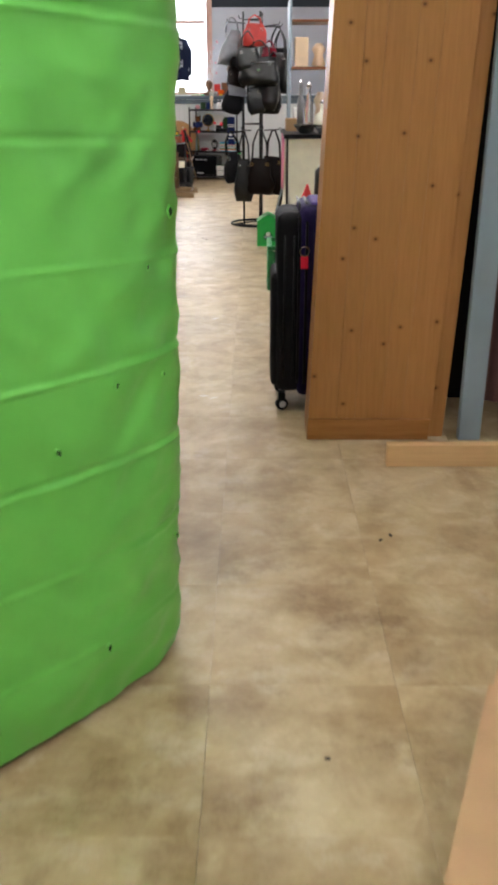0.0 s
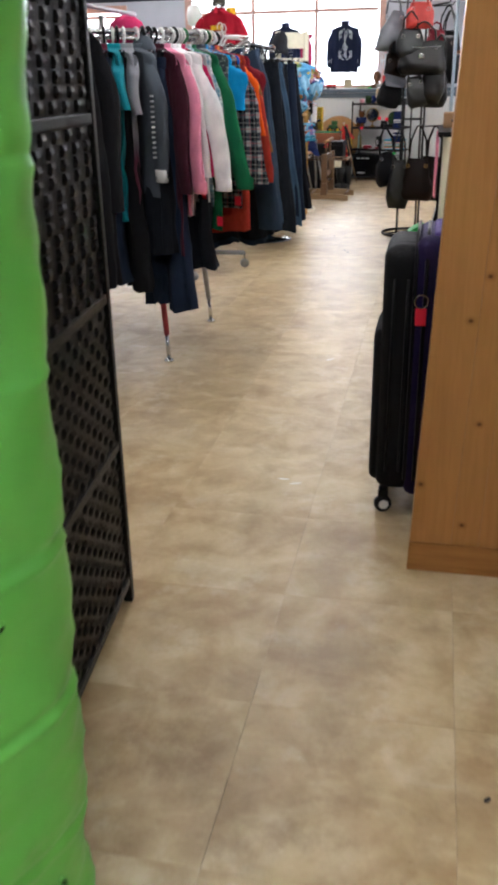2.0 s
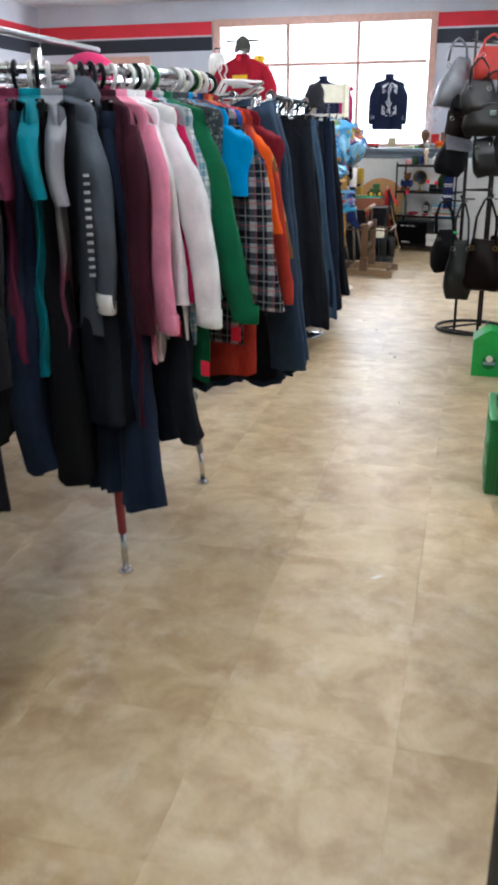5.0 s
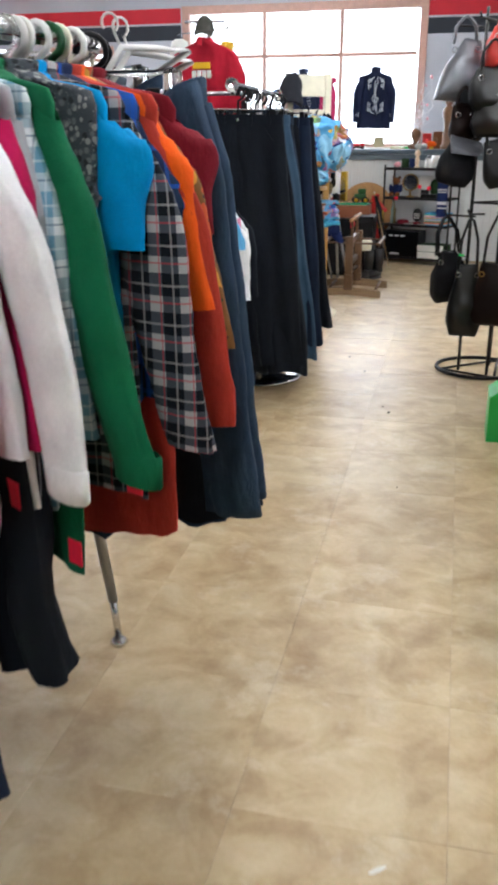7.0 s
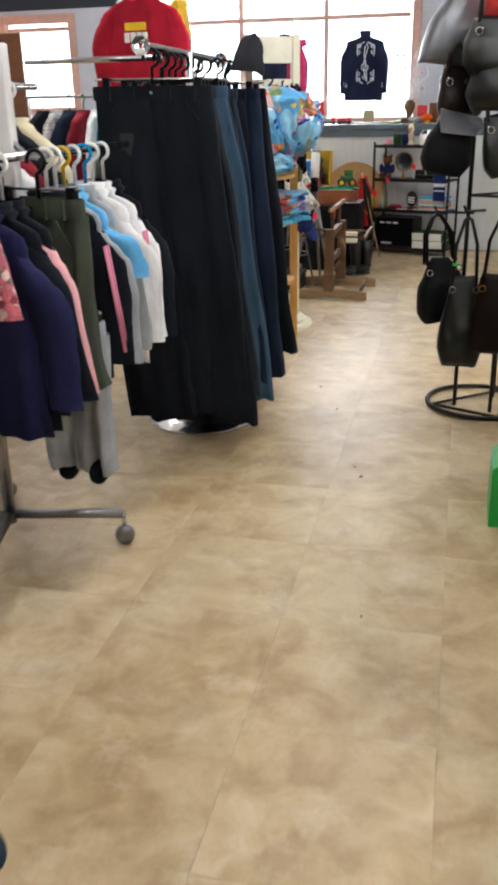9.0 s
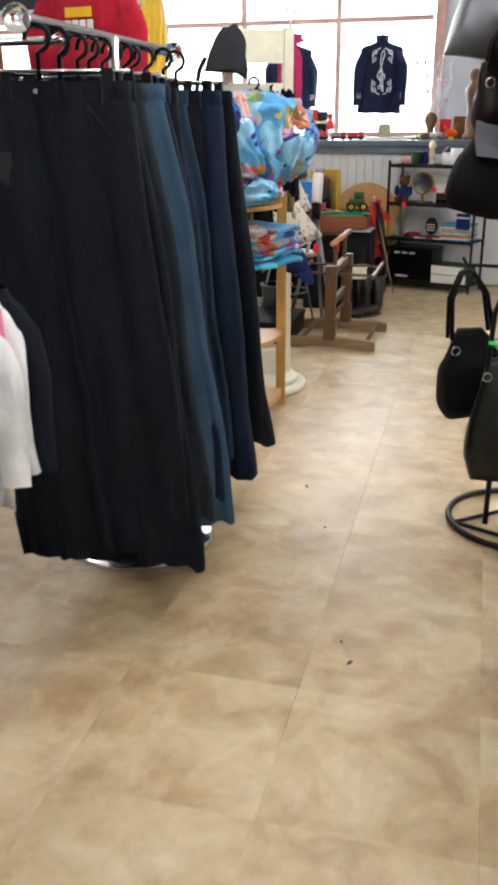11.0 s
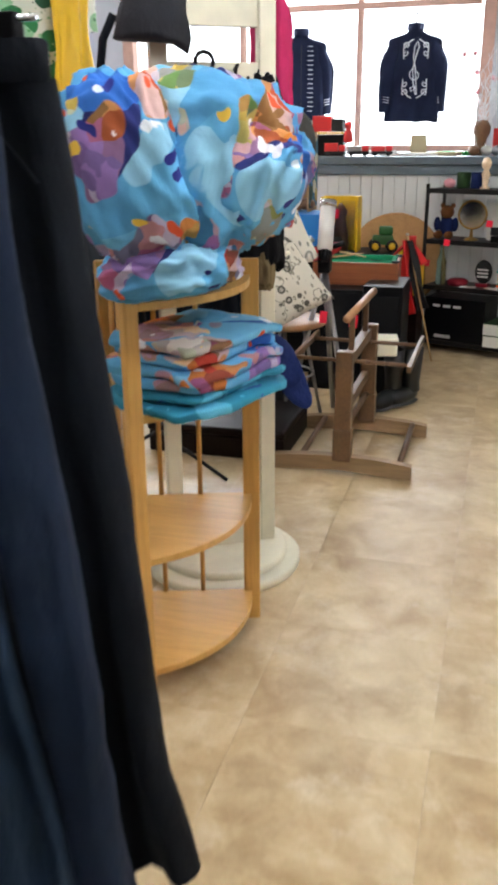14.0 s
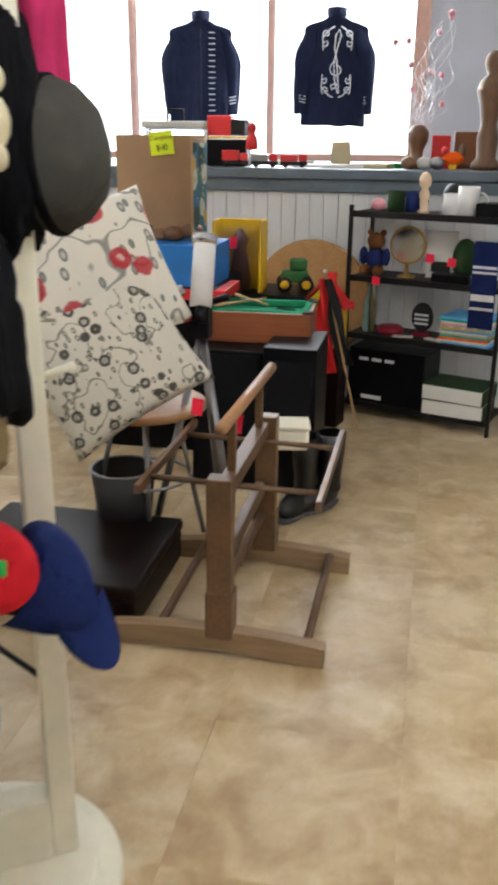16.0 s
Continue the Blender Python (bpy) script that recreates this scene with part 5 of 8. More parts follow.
part("body", lathe([(0.075, 0), (0.08, 0.01), (0.08, 0.16), (0.075, 0.17)], 24), M["leather"], ob, smooth=True)
part("band", lathe([(0.081, 0.171), (0.083, 0.175), (0.083, 0.19), (0.081, 0.195)], 24), M["chrome"], ob, smooth=True)
part("upper", lathe([(0.078, 0.196), (0.08, 0.2), (0.078, 0.32), (0.06, 0.34)], 24), M["leather"], ob, smooth=True)
part("lid", lathe([(0.062, 0.341), (0.065, 0.345), (0.05, 0.355), (0.01, 0.36)], 24), M["plastic_white"], ob, smooth=True)


# ---- green gabled carton and bottle crates ----
ob = thing("gabled_carton", "bright green gabled cardboard carton with round badge", "carton", pose(0.17, 8.06, 0))
prof = [(-0.1, 0.0), (0.1, 0.0), (0.1, 0.215), (0.05, 0.255), (0.0, 0.28), (-0.05, 0.255), (-0.1, 0.215)]
part("body", loft([[(x * k, y, z) for x, z in prof] for k, y in ((0.985, 0.0), (1.0, 0.003), (1.0, 0.197), (0.985, 0.2))]), M["green_plastic"], ob)
part("lid_edge", loft([[(x * 1.02, y, z + 0.003) for x, z in prof[2:]] for y in (-0.003, 0.203)], cap=False, closed=False), M["green_plastic"], ob)
bd = part("badge", lathe([(0.042, 0.0), (0.042, 0.0015)], 28), M["green_dark"], ob, "round printed badge")
bd.matrix_basis = pose(0.0, 0.0005, 0.085, 90)
part("badge_band", box(-0.036, 0.036, -0.003, -0.0012, 0.072, 0.09), M["grey_panel"], ob)
part("badge_mark", lathe([(0.02, 0.0), (0.02, 0.001)], 18), M["paper"], ob).matrix_basis = pose(0.0, -0.0012, 0.108, 90)


def crate(m, label):
    """Tall bottle crate: ribbed panels between corner posts, hand holes under the top rim."""
    ob = thing("bottle_crate", label, "crate", m, "green crates")
    w, d, h, t = 0.15, 0.2, 0.315, 0.012
    g = M["green_dark"]
    part("floor_grid", box(-w + t, w - t, -d + t, d - t, 0.004, 0.012), g, ob)
    for sx in (-1, 1):
        for sy in (-1, 1):
            part("corner_post", box(sx * (w - 0.02) - 0.02, sx * (w - 0.02) + 0.02, sy * (d - 0.02) - 0.02, sy * (d - 0.02) + 0.02, 0, h - 0.03, 0.006), g, ob)
    for s in (-1, 1):
        part("side_panel", box(s * (w - 0.01) - 0.005, s * (w - 0.01) + 0.005, -d + 0.0405, d - 0.0405, 0.02, h * 0.62), g, ob)
        part("end_panel", box(-w + 0.0405, w - 0.0405, s * (d - 0.01) - 0.005, s * (d - 0.01) + 0.005, 0.02, h * 0.62), g, ob)
        for z in (0.012, h * 0.31, h * 0.62, h - 0.015):
            part("side_rib", box(s * (w - 0.004) - 0.008, s * (w - 0.004) + 0.008, -d + 0.041, d - 0.041, z - 0.012, z + 0.014, 0.004), g, ob)
            part("end_rib", box(-w + 0.041, w - 0.041, s * (d - 0.004) - 0.008, s * (d - 0.004) + 0.008, z - 0.012, z + 0.014, 0.004), g, ob)
        for q in (-0.055, 0.055):
            part("side_strut", box(s * (w - 0.006) - 0.005, s * (w - 0.006) + 0.005, q - 0.006, q + 0.006, 0.03, h * 0.58), g, ob)
            part("end_strut", box(q * 0.7 - 0.006, q * 0.7 + 0.006, s * (d - 0.006) - 0.005, s * (d - 0.006) + 0.005, 0.03, h * 0.58), g, ob)
    part("top_rim", box(-w, -w + 0.03, -d, d, h - 0.029, h, 0.006), g, ob)
    part("top_rim", box(w - 0.03, w, -d, d, h - 0.029, h, 0.006), g, ob)
    part("top_rim", box(-w + 0.0305, w - 0.0305, -d, -d + 0.03, h - 0.029, h, 0.006), g, ob)
    part("top_rim", box(-w + 0.0305, w - 0.0305, d - 0.03, d, h - 0.029, h, 0.006), g, ob)


crate(pose(0.288, 6.42, 0.0), "dark green plastic bottle crate with hand holes")
rag = thing("red_cloth", "red cloth hanging over the green crate", "cloth", pose(0.33, 6.2, 0.318))
part("fold", loft([[(-0.05 + 0.012 * j + 0.1 * u, -0.012 - 0.012 * math.sin(6 * u + j), 0.004 - 0.035 * j) for u in [i / 10 for i in range(11)]] for j in range(5)], cap=False, closed=False), M["red"], rag, smooth=True)

# ---- old dresser along the aisle, with a picture frame leaning on it ----
ob = thing("old_dresser", "worn olive-grey painted dresser with panelled doors", "dresser", pose(0.362, 7.72, 0))
part("carcass", box(0.0, 0.45, 0.0, 1.2, 0.05, 0.98, 0.006), M["olive_paint"], ob)
part("plinth", box(0.02, 0.43, 0.02, 1.18, 0.0, 0.049), M["black"], ob)
part("top", box(-0.02, 0.47, -0.015, 1.215, 0.981, 1.01, 0.006), M["olive_paint"], ob)
for k in range(3):
    y0, y1 = 0.03 + 0.39 * k, 0.39 + 0.39 * k
    dr = part("door", box(-0.016, -0.001, y0, y1, 0.09, 0.72, 0.004), M["olive_paint"], ob)
    for bb in ((-0.023, -0.0165, y0 + 0.06, y1 - 0.06, 0.15, 0.162), (-0.023, -0.0165, y0 + 0.06, y1 - 0.06, 0.648, 0.66), (-0.023, -0.0165, y0 + 0.06, y0 + 0.072, 0.163, 0.647), (-0.023, -0.0165, y1 - 0.072, y1 - 0.06, 0.163, 0.647)):
        part("moulding", box(*bb), M["olive_paint"], dr)
    dw = part("drawer", box(-0.016, -0.001, y0, y1, 0.735, 0.955, 0.004), M["olive_paint"], ob)
    part("knob", ball((-0.028, (y0 + y1) / 2, 0.845), 0.013, 0.014, 0.014, 12, 8), M["gold"], dw, smooth=True)
ob = thing("framed_picture", "dark picture frame leaning against the dresser", "picture frame")
def leaning(x0, x1, y0, y1, z0, z1, t):
    return loft([[(x0 + q, y, z0), (x1 + q, y, z1)] [::1] + [(x1 + q + t, y, z1), (x0 + q + t, y, z0)] for q, y in ((0.0, y0), (0.0, y1))])
part("frame_edge", leaning(0.2, 0.352, 8.55, 8.58, 0.001, 0.6, 0.022), M["black"], ob)
part("frame_edge", leaning(0.2, 0.352, 8.86, 8.89, 0.001, 0.6, 0.022), M["black"], ob)
part("picture", leaning(0.207, 0.345, 8.581, 8.859, 0.02, 0.575, 0.01), M["grey_panel"], ob)

# ---- display cabinet with glassware ----
ob = thing("display_cabinet", "white-sided cabinet with black edging", "cabinet", pose(0.28, 6.75, 0))
part("side_panel", box(0.014, 0.75, 0.0, 0.02, 0.05, 1.0), M["cream"], ob)
for bb in ((0, 0.013, -0.004, 0.024, 0.0, 1.0), (0.751, 0.764, -0.004, 0.024, 0.0, 1.0), (0.0, 0.764, -0.004, 0.024, 0.0, 0.048)):
    part("edging", box(*bb), M["black"], ob)
part("carcass", box(0.004, 0.76, 0.025, 0.9, 0.02, 1.0), M["cream"], ob)
part("worktop", box(-0.02, 0.78, -0.02, 0.92, 1.001, 1.03, 0.004), M["black"], ob)
TOPZ = 1.031


def jar(x, y, z, r, h, mat, label, neck=0.5, name="glass_jar"):
    ob = thing(name, label, "jar", pose(x, y, z))
    part("body", lathe([(r * 0.8, 0), (r, 0.01), (r, h * 0.6), (r * neck, h * 0.75), (r * neck, h * 0.95), (r * neck * 1.15, h)], 20), M[mat], ob, smooth=True)
    part("stopper", lathe([(r * neck * 0.9, h + 0.001), (r * neck * 1.1, h + 0.01), (r * neck * 0.4, h + 0.03)], 14), M["chrome"], ob, smooth=True)


jar(0.45, 7.0, TOPZ, 0.035, 0.32, "glass_thing", "tall narrow clear glass decanter")
jar(0.40, 7.15, TOPZ, 0.03, 0.34, "steel", "tall steel coffee flask")
jar(0.56, 6.95, TOPZ, 0.07, 0.2, "cream", "cream ceramic vase with short neck", 0.4)
for x, y, r in ((0.42, 6.86, 0.09), (0.55, 6.84, 0.07)):
    ob = thing("glass_bowl", "clear cut-glass bowl on the cabinet", "bowl", pose(x, y, TOPZ))
    part("bowl", lathe([(r * 0.4, 0), (r * 0.5, 0.004), (r, 0.06), (r * 0.96, 0.062), (r * 0.45, 0.01)], 24), M["glass_thing"], ob, smooth=True)
tagged(part("serving_board", box(0.29, 0.46, 7.2, 7.4, TOPZ, TOPZ + 0.09, 0.006), M["card"]), "brown cardboard carton on the cabinet", "box")
tagged(part("pink_cloth", loft([[(0.262 + 0.01 * math.sin(9 * u + z), 6.95 + 0.25 * u, 0.62 + 0.4 * z) for u in [i / 16 for i in range(17)]] for z in [j / 8 for j in range(9)]], cap=False, closed=False), M["c_pink"]), "pink cloth draped over the cabinet edge", "cloth")
# tall shelving behind with colourful oddments
ob = thing("stock_shelf", "crowded wooden stock shelf behind the cabinet", "shelf", pose(0.35, 7.8, 0))
for z in (0.5, 1.05, 1.5, 1.85):
    part("shelf_board", box(0, 0.9, 0, 0.4, z - 0.02, z, 0.003), M["brown_wood"], ob)
for x in (-0.021, 0.9):
    part("side", box(x, x + 0.02, 0, 0.4, 0, 2.0, 0.003), M["grey_panel"], ob)
rng = random.Random(21)
OD = ["red", "yellow", "c_magenta", "plastic_white", "c_orange", "brown_wood", "pink_bud", "cream", "card", "skin"]
for z in (0.501, 1.051, 1.501):
    x = 0.38
    while x < 1.12:
        wd, hh = rng.uniform(0.06, 0.14), rng.uniform(0.12, 0.3)
        mt = rng.choice(OD)
        if rng.random() < 0.5:
            o = part("stock_box", box(x, x + wd, 7.83, 7.83 + rng.uniform(0.1, 0.25), z, z + hh, 0.006), M[mt])
            tagged(o, "small coloured carton on the stock shelf", "box", "stock on the shelf")
        else:
            o = part("ornament", lathe([(wd * 0.35, 0), (wd * 0.45, hh * 0.1), (wd * 0.28, hh * 0.5), (wd * 0.46, hh * 0.75), (wd * 0.2, hh)], 16, at=(x + wd / 2, 7.95, z)), M[mt], smooth=True)
            tagged(o, "small coloured ornament on the stock shelf", "ornament", "stock on the shelf")
        x += wd + rng.uniform(0.01, 0.04)

# ---- handbag stand ----
BX, BY = 0.06, 9.42
ob = thing("handbag_stand", "black wire handbag stand with round base ring", "display stand", pose(BX, BY, 0))
part("base_ring", tube(arc((0, 0, 0.012), 0.255, 0, 360, 40, "xy"), 0.011, 8), M["black_metal"], ob, smooth=True)
P3 = [(0.13 * math.cos(radians(a)), 0.13 * math.sin(radians(a))) for a in (200, 290, 60)]
for i, (x, y) in enumerate(P3):
    part("pole", tube([(x, y, 0.0), (x, y, 2.02)], 0.0095, 8), M["black_metal"], ob, smooth=True)
    nx, ny = P3[(i + 1) % 3]
    k = 0.245 / 0.13
    part("base_bar", tube([(x * k, y * k, 0.012), (nx * k, ny * k, 0.012)], 0.008, 6), M["black_metal"], ob, smooth=True)
    for z in (1.0, 1.95):
        part("tie_bar", tube([(x, y, z), (nx, ny, z)], 0.006, 6), M["black_metal"], ob, smooth=True)
ARMS = []
for i, (a, z) in enumerate(((190, 1.93), (235, 1.95), (280, 1.98), (325, 1.9), (210, 1.42), (260, 1.75), (310, 1.45), (195, 0.93), (240, 0.95), (285, 0.96), (330, 0.95), (20, 1.9), (90, 1.9), (20, 1.3))):
    c, s = math.cos(radians(a)), math.sin(radians(a))
    part("arm", tube([(0.1 * c, 0.1 * s, z - 0.01), (0.27 * c, 0.27 * s, z), (0.285 * c, 0.285 * s, z + 0.025)], 0.006, 6), M["black_metal"], ob, smooth=True)


def bag(name, label, mat, m, w, h, d, handle=0.16, trim="chrome", round_top=0.3, flap=False, slant=0.0, tip=0.0, base=0.25):
    """A soft bag hanging by its handles: the origin is the top of the handle."""
    ob = thing(name, label, "handbag", m, "bags on the stand")
    rings = []
    for j in range(17):
        u = j / 16
        z = -handle - h * u
        sag = 1 + 0.10 * noise.noise((w * 40, u * 2.5, h * 31)) + 0.05 * math.sin(5 * u + w * 50)
        wid = w * sag * (1 - round_top * (1 - u) ** 2) * (1 - base * max(0, u - 0.8) / 0.2)
        dep = d * (0.25 + 0.75 * math.sin(min(u * 1.25, 1) * math.pi / 2)) * (1 - 0.4 * max(0, u - 0.85) / 0.15)
        ring = []
        for k in range(36):
            a = 2 * math.pi * k / 36
            x, y = math.cos(a), math.sin(a)
            px = math.copysign(abs(x) ** 0.6, x) * wid / 2
            py = math.copysign(abs(y) ** 0.7, y) * dep / 2 * (1 + 0.22 * noise.noise((px * 14, z * 14, w * 9)) + 0.3 * (0.3 - abs(noise.noise((px * 22 + z * 8, z * 6, h * 9 + y)))))
            ring.append((px + slant * (u - 0.5), py, z - tip * px * u + 0.02 * noise.noise((px * 9, u * 3, h * 7))))
        rings.append(ring)
    part("body", loft(rings), mat, ob, smooth=True)
    for s in (-1, 1):
        part("handle", tube([(-w * 0.26, s * d * 0.12, -handle - 0.02), (-w * 0.22, s * d * 0.1, -handle * 0.45), (-w * 0.07, s * 0.006, -0.012), (0, s * 0.006, -0.004), (w * 0.07, s * 0.006, -0.012), (w * 0.22, s * d * 0.1, -handle * 0.45), (w * 0.26, s * d * 0.12, -handle - 0.02)], 0.007, 7), mat, ob, smooth=True)
        part("buckle", tube(arc((s * w * 0.26, -d * 0.3, -handle - 0.05), 0.014, 0, 360, 10), 0.003, 6), M[trim], ob, smooth=True)
    if flap:
        part("zip", tube([(-w * 0.36, -d * 0.3, -handle - 0.04), (0, -d * 0.36, -handle - 0.05), (w * 0.36, -d * 0.3, -handle - 0.04)], 0.003, 5), M[trim], ob, smooth=True)
        part("clasp", box(-0.02, 0.02, -d * 0.54, -d * 0.5, -handle - h * 0.52, -handle - h * 0.38, 0.003), M[trim], ob)
    return ob


bag("handbag", "bright red structured leather handbag", M["leather_red"], pose(0.05, 9.17, 1.98, 0, 0, 8), 0.24, 0.19, 0.1, 0.08, round_top=0.3, base=0.0)
bag("handbag", "wine red small leather handbag", M["leather_wine"], pose(0.19, 9.2, 1.76, 0, 0, -10), 0.16, 0.13, 0.07, 0.06)
bag("handbag", "silver-grey slouchy leather hobo bag", M["leather_grey"], pose(-0.17, 9.28, 1.97, 0, 0, 14), 0.24, 0.31, 0.11, 0.12, round_top=0.62, flap=False, slant=-0.08, tip=0.1, base=0.0)
bag("handbag", "black glossy duffel handbag with silver clasp", M["leather"], pose(0.09, 9.13, 1.76, 0, 0, -4), 0.42, 0.25, 0.17, 0.15, round_top=0.2, flap=True)
bag("handbag", "dark brown leather shoulder bag", M["leather_brown"], pose(-0.12, 9.3, 1.7, 0, 0, 30), 0.22, 0.22, 0.1, 0.14)
st = bag("handbag", "black satchel with a pale flap", M["black_fab"], pose(-0.12, 9.22, 1.42, 0, 14, 28), 0.22, 0.24, 0.1, 0.08)
part("flap", loft([[(-0.1, -0.03 - k, -0.075), (-0.105, -0.066 - k, -0.13), (-0.09, -0.072 - k, -0.17), (0.07, -0.072 - k, -0.15), (0.1, -0.066 - k, -0.11), (0.09, -0.03 - k, -0.07)] for k in (0.0, 0.006)]), M["leather_grey"], st, "pale grey flap")
bag("handbag", "black leather shoulder bag", M["leather"], pose(0.2, 9.2, 1.5, 0, 0, -12), 0.24, 0.28, 0.1, 0.12)
bag("handbag", "black leather tote bag", M["leather"], pose(0.3, 9.36, 1.85, 0, 0, -40), 0.26, 0.36, 0.12, 0.2)
bag("backpack", "round black fabric backpack with strap", M["black_fab"], pose(-0.2, 9.28, 0.93, 0, -8, 24), 0.27, 0.29, 0.16, 0.2, round_top=0.7, flap=False)
bag("handbag", "black leather bag with chrome rings", M["leather"], pose(-0.06, 9.16, 0.93, 0, 0, 5), 0.2, 0.4, 0.11, 0.26, round_top=0.4)
bag("handbag", "dark brown leather tote bag with brass rings", M["leather_brown"], pose(0.1, 9.14, 0.96, 0, 0, -6), 0.3, 0.34, 0.12, 0.28, trim="gold", round_top=0.45)
bag("handbag", "brown leather shopper bag", M["leather_brown"], pose(0.24, 9.22, 0.95, 0, 0, -22), 0.28, 0.36, 0.12, 0.26, trim="gold")
bag("handbag", "black nylon bag on the stand", M["black_fab"], pose(0.28, 9.55, 1.9), 0.26, 0.4, 0.12, 0.2)
bag("handbag", "black patent leather evening bag", M["leather"], pose(-0.02, 9.12, 1.84, 0, 0, 12), 0.24, 0.2, 0.1, 0.14)
bag("handbag", "dark brown leather hobo bag", M["leather_brown"], pose(-0.15, 9.2, 1.62, 0, 0, 26), 0.16, 0.18, 0.08, 0.1)
bag("handbag", "black woven leather pouch", M["leather"], pose(0.0, 9.13, 1.46, 0, -14, 14), 0.18, 0.24, 0.08, 0.12)
bag("handbag", "large black leather shopper", M["leather"], pose(0.24, 9.14, 1.66, 0, 8, -18), 0.2, 0.38, 0.11, 0.14)
price_tag("the backpack", -0.1, 9.1, 0.74, "tag_green", 0.03, 0.012)

# ---- honey-coloured corner shelf ----
SA, SB, SC = Vector((-1.225, 10.08, 0)), Vector((-1.09, 10.55, 0)), Vector((-1.45, 10.43, 0))
ob = thing("corner_shelf", "honey-coloured wooden quarter-round corner shelf", "shelf")


def quarter(z, t=0.018):
    rim = []
    mid = (SA + SB) / 2 - SC
    for i in range(15):
        u = i / 14
        p = SA.lerp(SB, u)
        out = (p - SC).normalized() * 0.085 * math.sin(math.pi * u)
        rim.append(p + out)
    pts = [SC] + rim
    return loft([[(p.x, p.y, z - t) for p in pts], [(p.x, p.y, z) for p in pts]])


for z in (0.095, 0.405, 0.765, 1.02):
    part("shelf_board", quarter(z), M["oak_flat"], ob)
for P, rz, wd in ((SA, 60, 0.019), (SB, 20, 0.023), (SC, 40, 0.02)):
    b = part("post", box(-wd, wd, -0.011, 0.011, 0.0, 1.06, 0.004), M["oak"], ob)
    b.matrix_basis = pose(P.x, P.y, 0, 0, 0, rz)
for P in (SA, SB):
    for u in (0.33, 0.62):
        q = SC.lerp(P, u)
        for z0, z1 in ((0.095, 0.387), (0.405, 0.747), (0.765, 1.002)):
            part("spindle", tube([(q.x, q.y, z0), (q.x, q.y, z1)], 0.007, 8), M["oak"], ob, smooth=True)


def bundle(c, r, mat, name, parent, amp=0.2, seed=1.0, crease=1.0):
    rings = []
    n, rows = 110, 70
    for j in range(rows + 1):
        th = math.pi * (j + 0.05) / (rows + 0.1)
        ring = []
        for k in range(n):
            a = 2 * math.pi * k / n
            d = Vector((math.sin(th) * math.cos(a), math.sin(th) * math.sin(a), -math.cos(th)))
            sq = Vector((math.copysign(abs(d.x) ** 0.75, d.x), math.copysign(abs(d.y) ** 0.75, d.y), math.copysign(abs(d.z) ** 0.75, d.z)))
            f = 1 + amp * noise.noise(d * 1.6 + Vector((seed, 0, 0))) + crease * 0.32 * (0.32 - abs(noise.noise(Vector((d.x * 2.6, d.y * 2.6, d.z * 1.7 + d.x)) + Vector((0, seed, 3))))) + crease * 0.05 * (0.3 - abs(noise.noise(Vector((d.x * 5 + d.z * 3, d.y * 5 - d.z * 2, d.z * 3)) + Vector((seed, 1, 0))))) * 2 + crease * 0.03 * (0.28 - abs(noise.noise(Vector((d.x * 9 - d.z * 4, d.y * 9, d.z * 5 + d.y * 3))))) + 0.02 * noise.noise(d * 11)
            ring.append((c[0] + r[0] * sq.x * f, c[1] + r[1] * sq.y * f, c[2] + r[2] * sq.z * f))
        rings.append(ring)
    return part(name, loft(rings), mat, parent, smooth=True)


DV = thing("duvet", "bundled blue cartoon-print duvet on the corner shelf", "bedding")
for name, c, r, turn, amp, seed in (
        ("cover", (-1.11, 10.28, 1.30), (0.19, 0.22, 0.19), (0, 12, 0), 0.14, 2.3),
        ("front_roll", (-1.20, 10.07, 1.29), (0.12, 0.085, 0.185), (4, -20, 10), 0.12, 4.4),
        ("side_fold", (-0.99, 10.26, 1.27), (0.10, 0.16, 0.115), (0, 24, 0), 0.14, 7.9),
        ("lower_fold", (-1.15, 10.14, 1.09), (0.145, 0.12, 0.06), (0, -8, 6), 0.12, 9.2),
        ("hanging_end", (-1.34, 10.38, 1.25), (0.10, 0.15, 0.17), (0, 0, 0), 0.1, 6.1)):
    bundle((0, 0, 0), r, M["bed"], name, DV, amp, seed, 0.75 if name != "hanging_end" else 0.45).matrix_basis = pose(*c, *turn)


def folded(z0, z1, mat, label, grow=0.0, seed=0.0):
    pts = []
    for i in range(40):
        a = 2 * math.pi * i / 40
        x = math.copysign(abs(math.cos(a)) ** 0.45, math.cos(a)) * (0.148 + grow)
        y = math.copysign(abs(math.sin(a)) ** 0.45, math.sin(a)) * (0.2 + grow)
        pts.append((x * (1 + 0.06 * math.sin(3 * a + seed) + 0.03 * math.sin(9 * a + seed)), y * (1 + 0.05 * math.sin(5 * a + 2 * seed))))
    ca, sa = math.cos(radians(-18)), math.sin(radians(-18))
    rings = []
    for k, z in ((0.4, z0), (0.985, z0 + 0.001), (1.0, z0 + 0.006), (1.0, z1 - 0.004), (0.985, z1), (0.6, z1 + 0.004), (0.05, z1 + 0.002)):
        rings.append([(-1.155 + k * (x * ca - y * sa), 10.32 + k * (x * sa + y * ca), z + 0.016 * noise.noise((x * 9, y * 9, 2.0)) + 0.01 * (0.3 - abs(noise.noise((x * 16 + seed, y * 7, seed)))) - (0.35 + 0.2 * math.sin(seed * 2.1)) * max(0, (x * x + y * y) * k * k - 0.03)) for x, y in pts])
    return tagged(part("folded_sheet", loft(rings), mat, smooth=True), label, "bedding", "folded sheets on the shelf")


